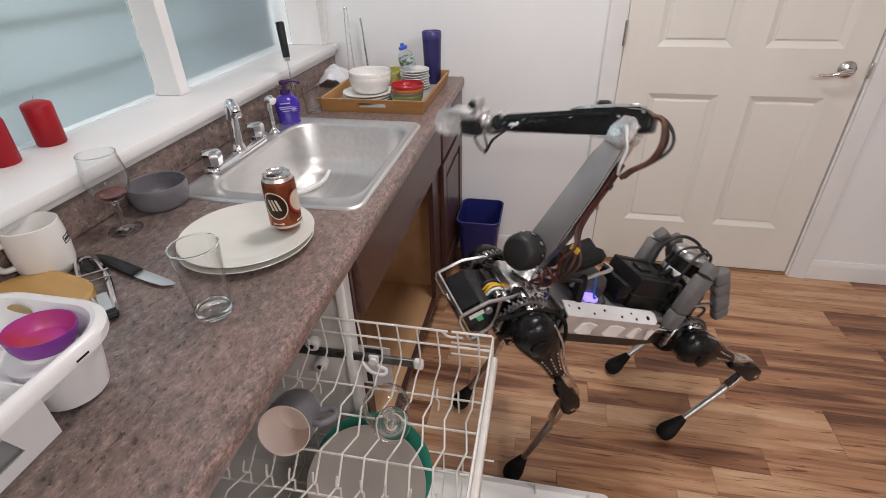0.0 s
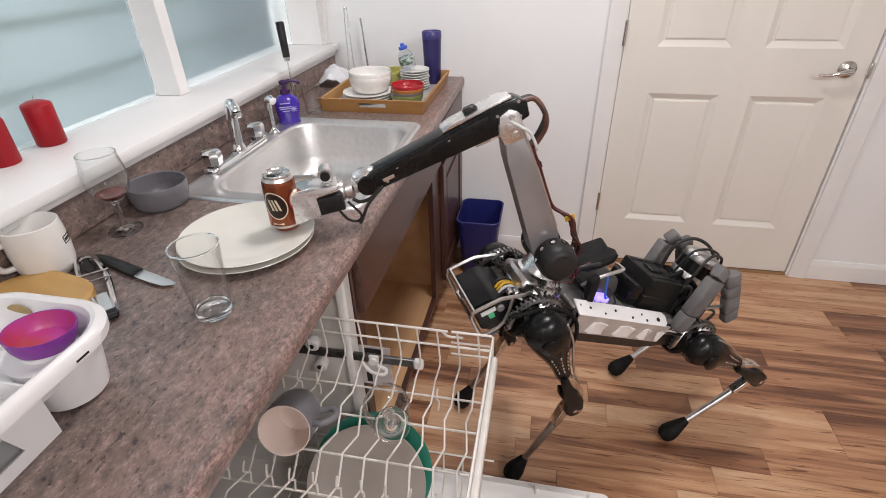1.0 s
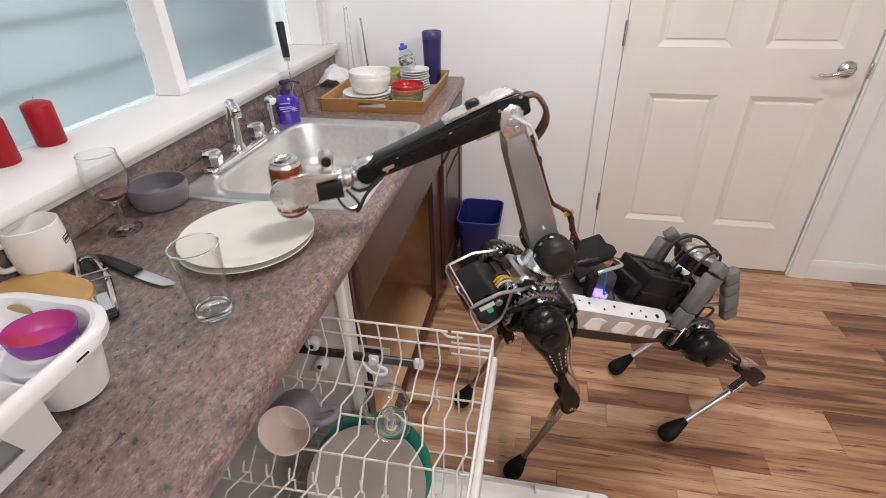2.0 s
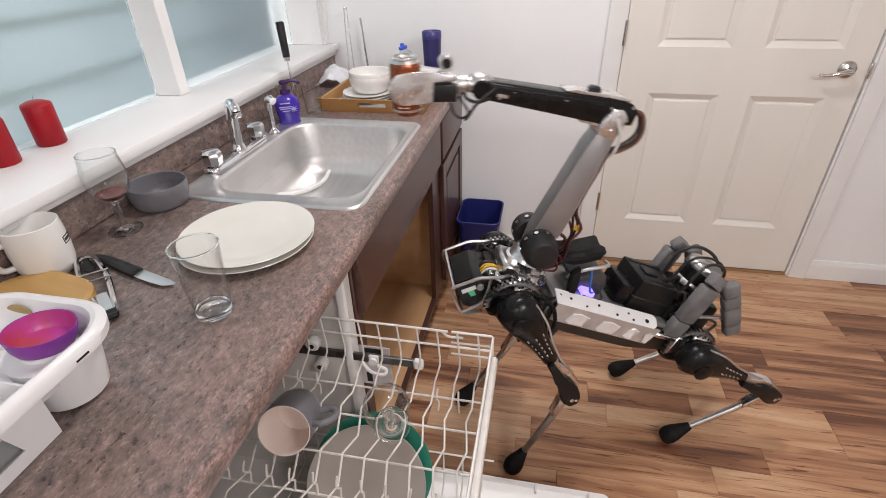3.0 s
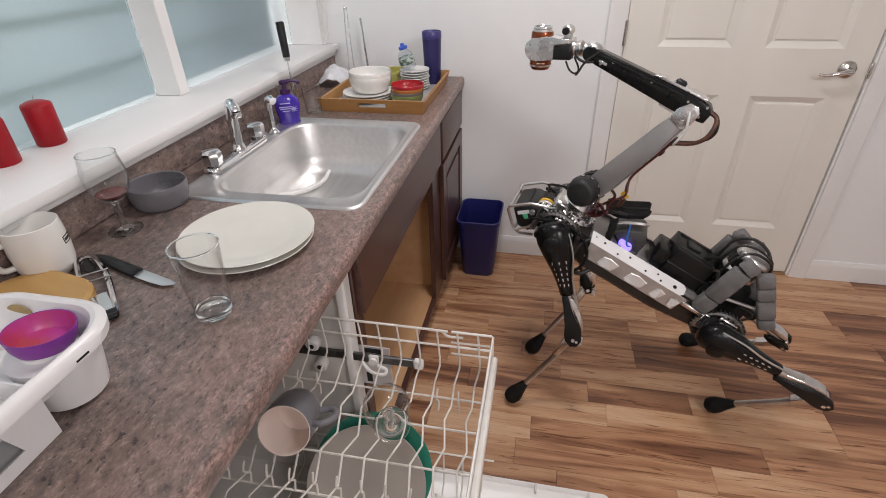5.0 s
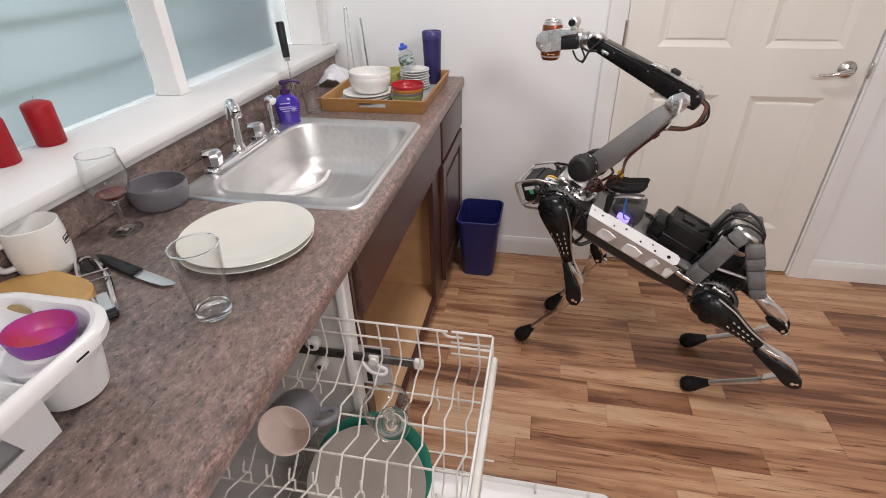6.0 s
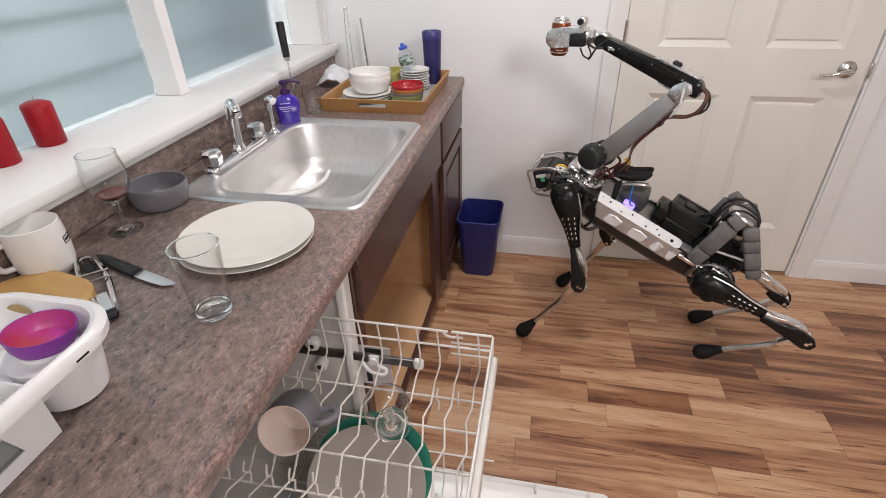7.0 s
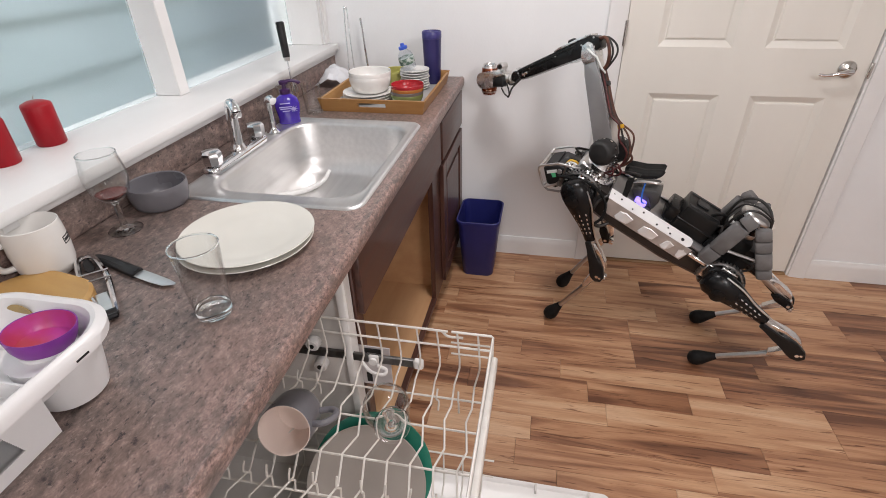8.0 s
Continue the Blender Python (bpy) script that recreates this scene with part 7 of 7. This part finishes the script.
def motions():
    """The robot's walk and reach: body place and turn, leg angles, arm angles, in radians."""
    tracks = {}

    def add(ob, t, m):
        tracks.setdefault(ob, []).append((t, m))

    def turn(axis, a):
        return Matrix.Rotation(a, 4, axis)

    def step(t, body, lf, lh, rf, rh, arm):
        x, y, z, yaw, pitch, roll = body
        base = Matrix.Translation((x, y, z)) @ turn("Z", yaw) @ turn("Y", pitch) @ turn("X", roll)
        add(robot, t, base)
        for n, (a, th, k) in zip(("LF", "LH", "RF", "RH"), (lf, lh, rf, rh)):
            hip = Vector((HL if n[1] == "F" else -HL, HW if n[0] == "L" else -HW, 0))
            m = Matrix.Translation(hip) @ turn("X", a) @ turn("Y", th)
            add(LEG[n][0], t, m)
            add(LEG[n][1], t, m @ Matrix.Translation((0, 0, -UL)) @ turn("Y", -k))
        ya, sh, el, wr, wy = arm
        add(turret, t, Matrix.Translation(SH) @ turn("Z", ya))
        m = Matrix.Translation(SH) @ turn("Z", ya) @ turn("Y", -sh)
        add(upper_arm, t, m)
        m = m @ Matrix.Translation((A1, 0, 0)) @ turn("Y", el)
        add(forearm, t, m)
        w = (m @ Vector((A2, 0, 0)))
        # the gripper stays level across, whatever the trunk's lean
        level = base.to_3x3().inverted()
        ahead = base.to_3x3() @ (turn("Z", ya + wy) @ turn("Y", -(sh - el - wr))).to_3x3() @ Vector((1, 0, 0))
        side = Vector((0, 0, 1)).cross(ahead).normalized()
        rot = Matrix((ahead, side, ahead.cross(side))).transposed()
        g = Matrix.Translation(w) @ (level @ rot).to_4x4()
        add(gripper, t, g)
        hold = radians(2) if t > 1.75 else radians(-34)
        add(moving_jaw, t, g @ Matrix.Translation((0.045, -0.030, 0.0)) @ turn("Z", hold))
        if t < 1.75:
            add(can, t, Matrix.Translation(CAN_REST))
        else:
            tip = base @ g @ Vector((A3 - 0.004, 0, 0))
            add(can, t, Matrix.Translation(tip if t > 1.9 else CAN_REST))

    step(0.00, (1.177, 1.184, 0.536, 3.680, -0.398, -0.044), (-0.062, 0.839, 0.857), (0.010, 1.383, 1.935), (-0.080, 0.704, 0.766), (-0.017, 1.385, 1.889), (-1.086, 1.719, 2.117, -0.079, -0.019))
    step(0.20, (1.205, 1.178, 0.527, 3.658, -0.401, -0.054), (-0.074, 0.843, 0.922), (-0.037, 1.367, 1.972), (-0.095, 0.674, 0.784), (-0.086, 1.357, 1.916), (-0.775, 1.442, 2.211, -0.051, -0.041))
    step(0.40, (1.210, 1.179, 0.523, 3.668, -0.395, -0.053), (-0.088, 0.834, 0.937), (-0.046, 1.352, 1.976), (-0.105, 0.682, 0.819), (-0.072, 1.345, 1.925), (-0.555, 1.280, 2.153, -0.162, -0.046))
    step(0.70, (1.208, 1.179, 0.531, 3.670, -0.401, -0.051), (-0.086, 0.826, 0.897), (-0.041, 1.345, 1.954), (-0.105, 0.657, 0.750), (-0.064, 1.357, 1.905), (-0.282, 1.090, 1.946, -0.269, -0.021))
    step(1.00, (1.204, 1.184, 0.538, 3.672, -0.417, -0.043), (-0.079, 0.798, 0.816), (-0.022, 1.363, 1.945), (-0.100, 0.652, 0.686), (-0.031, 1.368, 1.904), (-0.143, 0.826, 1.605, -0.201, 0.003))
    step(1.60, (1.204, 1.189, 0.544, 3.678, -0.422, -0.032), (-0.087, 0.768, 0.752), (-0.014, 1.341, 1.922), (-0.112, 0.630, 0.628), (-0.036, 1.374, 1.892), (-0.128, 0.773, 1.551, -0.287, 0.063))
    step(1.80, (1.204, 1.189, 0.544, 3.678, -0.422, -0.032), (-0.087, 0.768, 0.752), (-0.014, 1.341, 1.922), (-0.112, 0.630, 0.628), (-0.036, 1.374, 1.892), (-0.128, 0.773, 1.551, -0.287, 0.063))
    step(2.30, (1.190, 1.205, 0.540, 3.612, -0.409, -0.022), (-0.030, 0.811, 0.822), (-0.016, 1.356, 1.919), (-0.053, 0.660, 0.736), (-0.039, 1.346, 1.899), (-0.089, 1.069, 1.610, -0.103, 0.036))
    step(2.80, (1.173, 1.224, 0.536, 3.531, -0.394, -0.010), (0.076, 1.087, 1.355), (-0.030, 1.389, 1.915), (0.012, 0.681, 0.821), (-0.046, 1.316, 1.907), (-0.042, 1.430, 1.682, 0.122, 0.003))
    step(3.00, (1.189, 1.224, 0.517, 3.460, -0.412, -0.014), (0.030, 0.914, 0.961), (-0.074, 1.433, 2.003), (0.046, 0.691, 0.888), (-0.079, 1.285, 1.985), (-0.017, 1.590, 1.757, 0.212, -0.006))
    step(3.20, (1.213, 1.210, 0.515, 3.411, -0.439, -0.014), (0.029, 0.911, 0.937), (-0.152, 1.456, 2.032), (0.042, 0.640, 0.817), (-0.047, 1.046, 1.930), (0.097, 1.735, 1.788, 0.369, -0.018))
    step(3.50, (1.247, 1.218, 0.512, 3.332, -0.441, -0.016), (0.077, 0.888, 0.931), (-0.194, 1.397, 2.034), (-0.048, 0.992, 1.299), (-0.060, 1.068, 1.944), (0.148, 1.813, 1.798, 0.510, -0.030))
    step(3.80, (1.272, 1.346, 0.505, 3.213, -0.444, 0.018), (0.224, 0.779, 0.788), (-0.201, 1.505, 2.064), (-0.039, 0.968, 0.991), (-0.153, 1.499, 2.076), (0.199, 1.856, 1.857, 0.492, -0.033))
    step(4.00, (1.289, 1.393, 0.490, 3.155, -0.440, 0.029), (0.317, 0.739, 0.748), (-0.387, 1.755, 2.014), (0.049, 0.975, 1.078), (-0.094, 1.469, 2.128), (0.189, 1.845, 1.844, 0.481, -0.027))
    step(4.20, (1.310, 1.421, 0.486, 3.094, -0.456, 0.035), (0.282, 0.969, 1.132), (-0.375, 1.730, 2.031), (0.111, 0.929, 1.054), (-0.073, 1.451, 2.156), (0.085, 1.826, 1.899, 0.442, -0.021))
    step(4.50, (1.332, 1.428, 0.501, 3.024, -0.446, 0.017), (0.056, 0.790, 0.941), (-0.383, 1.616, 1.975), (0.185, 0.834, 0.955), (-0.083, 1.306, 2.071), (-0.145, 1.830, 1.852, 0.448, -0.026))
    step(4.70, (1.341, 1.425, 0.502, 3.008, -0.465, 0.019), (0.058, 0.783, 0.906), (-0.402, 1.626, 1.996), (0.193, 0.821, 0.922), (-0.065, 1.512, 2.073), (-0.236, 1.797, 1.830, 0.445, -0.031))
    step(4.95, (1.346, 1.471, 0.504, 2.976, -0.453, 0.016), (0.157, 0.772, 0.882), (-0.280, 1.648, 2.016), (0.289, 0.766, 0.839), (-0.364, 1.433, 2.029), (-0.230, 1.812, 1.856, 0.446, -0.028))
    step(5.20, (1.350, 1.516, 0.505, 2.945, -0.441, 0.013), (0.255, 0.746, 0.822), (-0.306, 1.649, 2.168), (0.041, 0.995, 1.256), (-0.243, 1.426, 2.045), (-0.224, 1.827, 1.883, 0.447, -0.025))
    step(5.40, (1.354, 1.553, 0.507, 2.921, -0.431, 0.011), (0.331, 0.712, 0.744), (-0.323, 1.407, 1.995), (-0.119, 0.858, 0.972), (-0.146, 1.416, 2.047), (-0.219, 1.839, 1.904, 0.448, -0.023))
    step(5.60, (1.358, 1.589, 0.508, 2.896, -0.422, 0.009), (0.391, 0.705, 0.721), (-0.233, 1.426, 2.007), (-0.038, 0.864, 0.994), (-0.052, 1.404, 2.041), (-0.215, 1.852, 1.925, 0.448, -0.021))
    step(5.80, (1.362, 1.625, 0.510, 2.871, -0.412, 0.006), (0.156, 0.997, 1.302), (-0.142, 1.441, 2.005), (0.043, 0.860, 0.998), (0.040, 1.385, 2.017), (-0.210, 1.864, 1.946, 0.449, -0.019))
    step(6.00, (1.366, 1.636, 0.522, 2.849, -0.395, -0.009), (-0.018, 0.733, 0.958), (-0.111, 1.396, 1.953), (0.063, 0.796, 0.928), (0.042, 1.324, 1.948), (-0.195, 1.905, 1.890, 0.529, -0.017))
    step(6.50, (1.358, 1.644, 0.520, 2.909, -0.405, -0.035), (-0.017, 0.746, 0.958), (-0.010, 1.419, 1.981), (-0.009, 0.841, 0.938), (-0.188, 1.371, 1.984), (-0.206, 1.899, 1.883, 0.545, -0.003))
    step(6.80, (1.379, 1.717, 0.513, 2.881, -0.400, -0.015), (0.075, 0.737, 0.960), (0.083, 1.445, 1.982), (-0.100, 0.845, 0.974), (-0.123, 1.430, 1.984), (-0.227, 1.883, 1.908, 0.445, 0.007))
    step(7.00, (1.400, 1.776, 0.506, 2.879, -0.421, -0.002), (0.148, 0.723, 0.918), (-0.040, 1.663, 2.243), (-0.047, 0.863, 0.997), (-0.024, 1.476, 2.035), (-0.233, 1.859, 1.909, 0.440, 0.003))
    step(7.20, (1.413, 1.785, 0.510, 2.896, -0.439, -0.003), (0.134, 0.679, 0.842), (-0.071, 1.493, 2.040), (-0.031, 0.839, 0.942), (0.024, 1.491, 2.040), (-0.263, 1.641, 1.947, 0.186, -0.034))
    step(7.40, (1.427, 1.786, 0.521, 2.899, -0.458, -0.015), (0.004, 1.029, 1.388), (-0.056, 1.486, 2.028), (-0.012, 0.771, 0.813), (0.048, 1.467, 2.015), (-0.301, 1.113, 1.699, -0.033, -0.052))
    step(7.60, (1.435, 1.786, 0.517, 2.875, -0.451, -0.030), (-0.056, 0.827, 0.927), (-0.055, 1.483, 2.045), (0.012, 0.752, 0.828), (0.051, 1.431, 2.017), (-0.304, 0.849, 1.454, -0.060, -0.069))
    step(8.00, (1.437, 1.779, 0.520, 2.879, -0.443, -0.039), (-0.064, 0.811, 0.917), (-0.059, 1.453, 2.029), (0.012, 0.731, 0.808), (0.046, 1.400, 1.994), (-0.320, 0.749, 1.612, -0.262, -0.088))
    for ob, rows in tracks.items():
        walk(ob, [(0, rows[0][1])] * (rows[0][0] > 0) + rows)


motions()
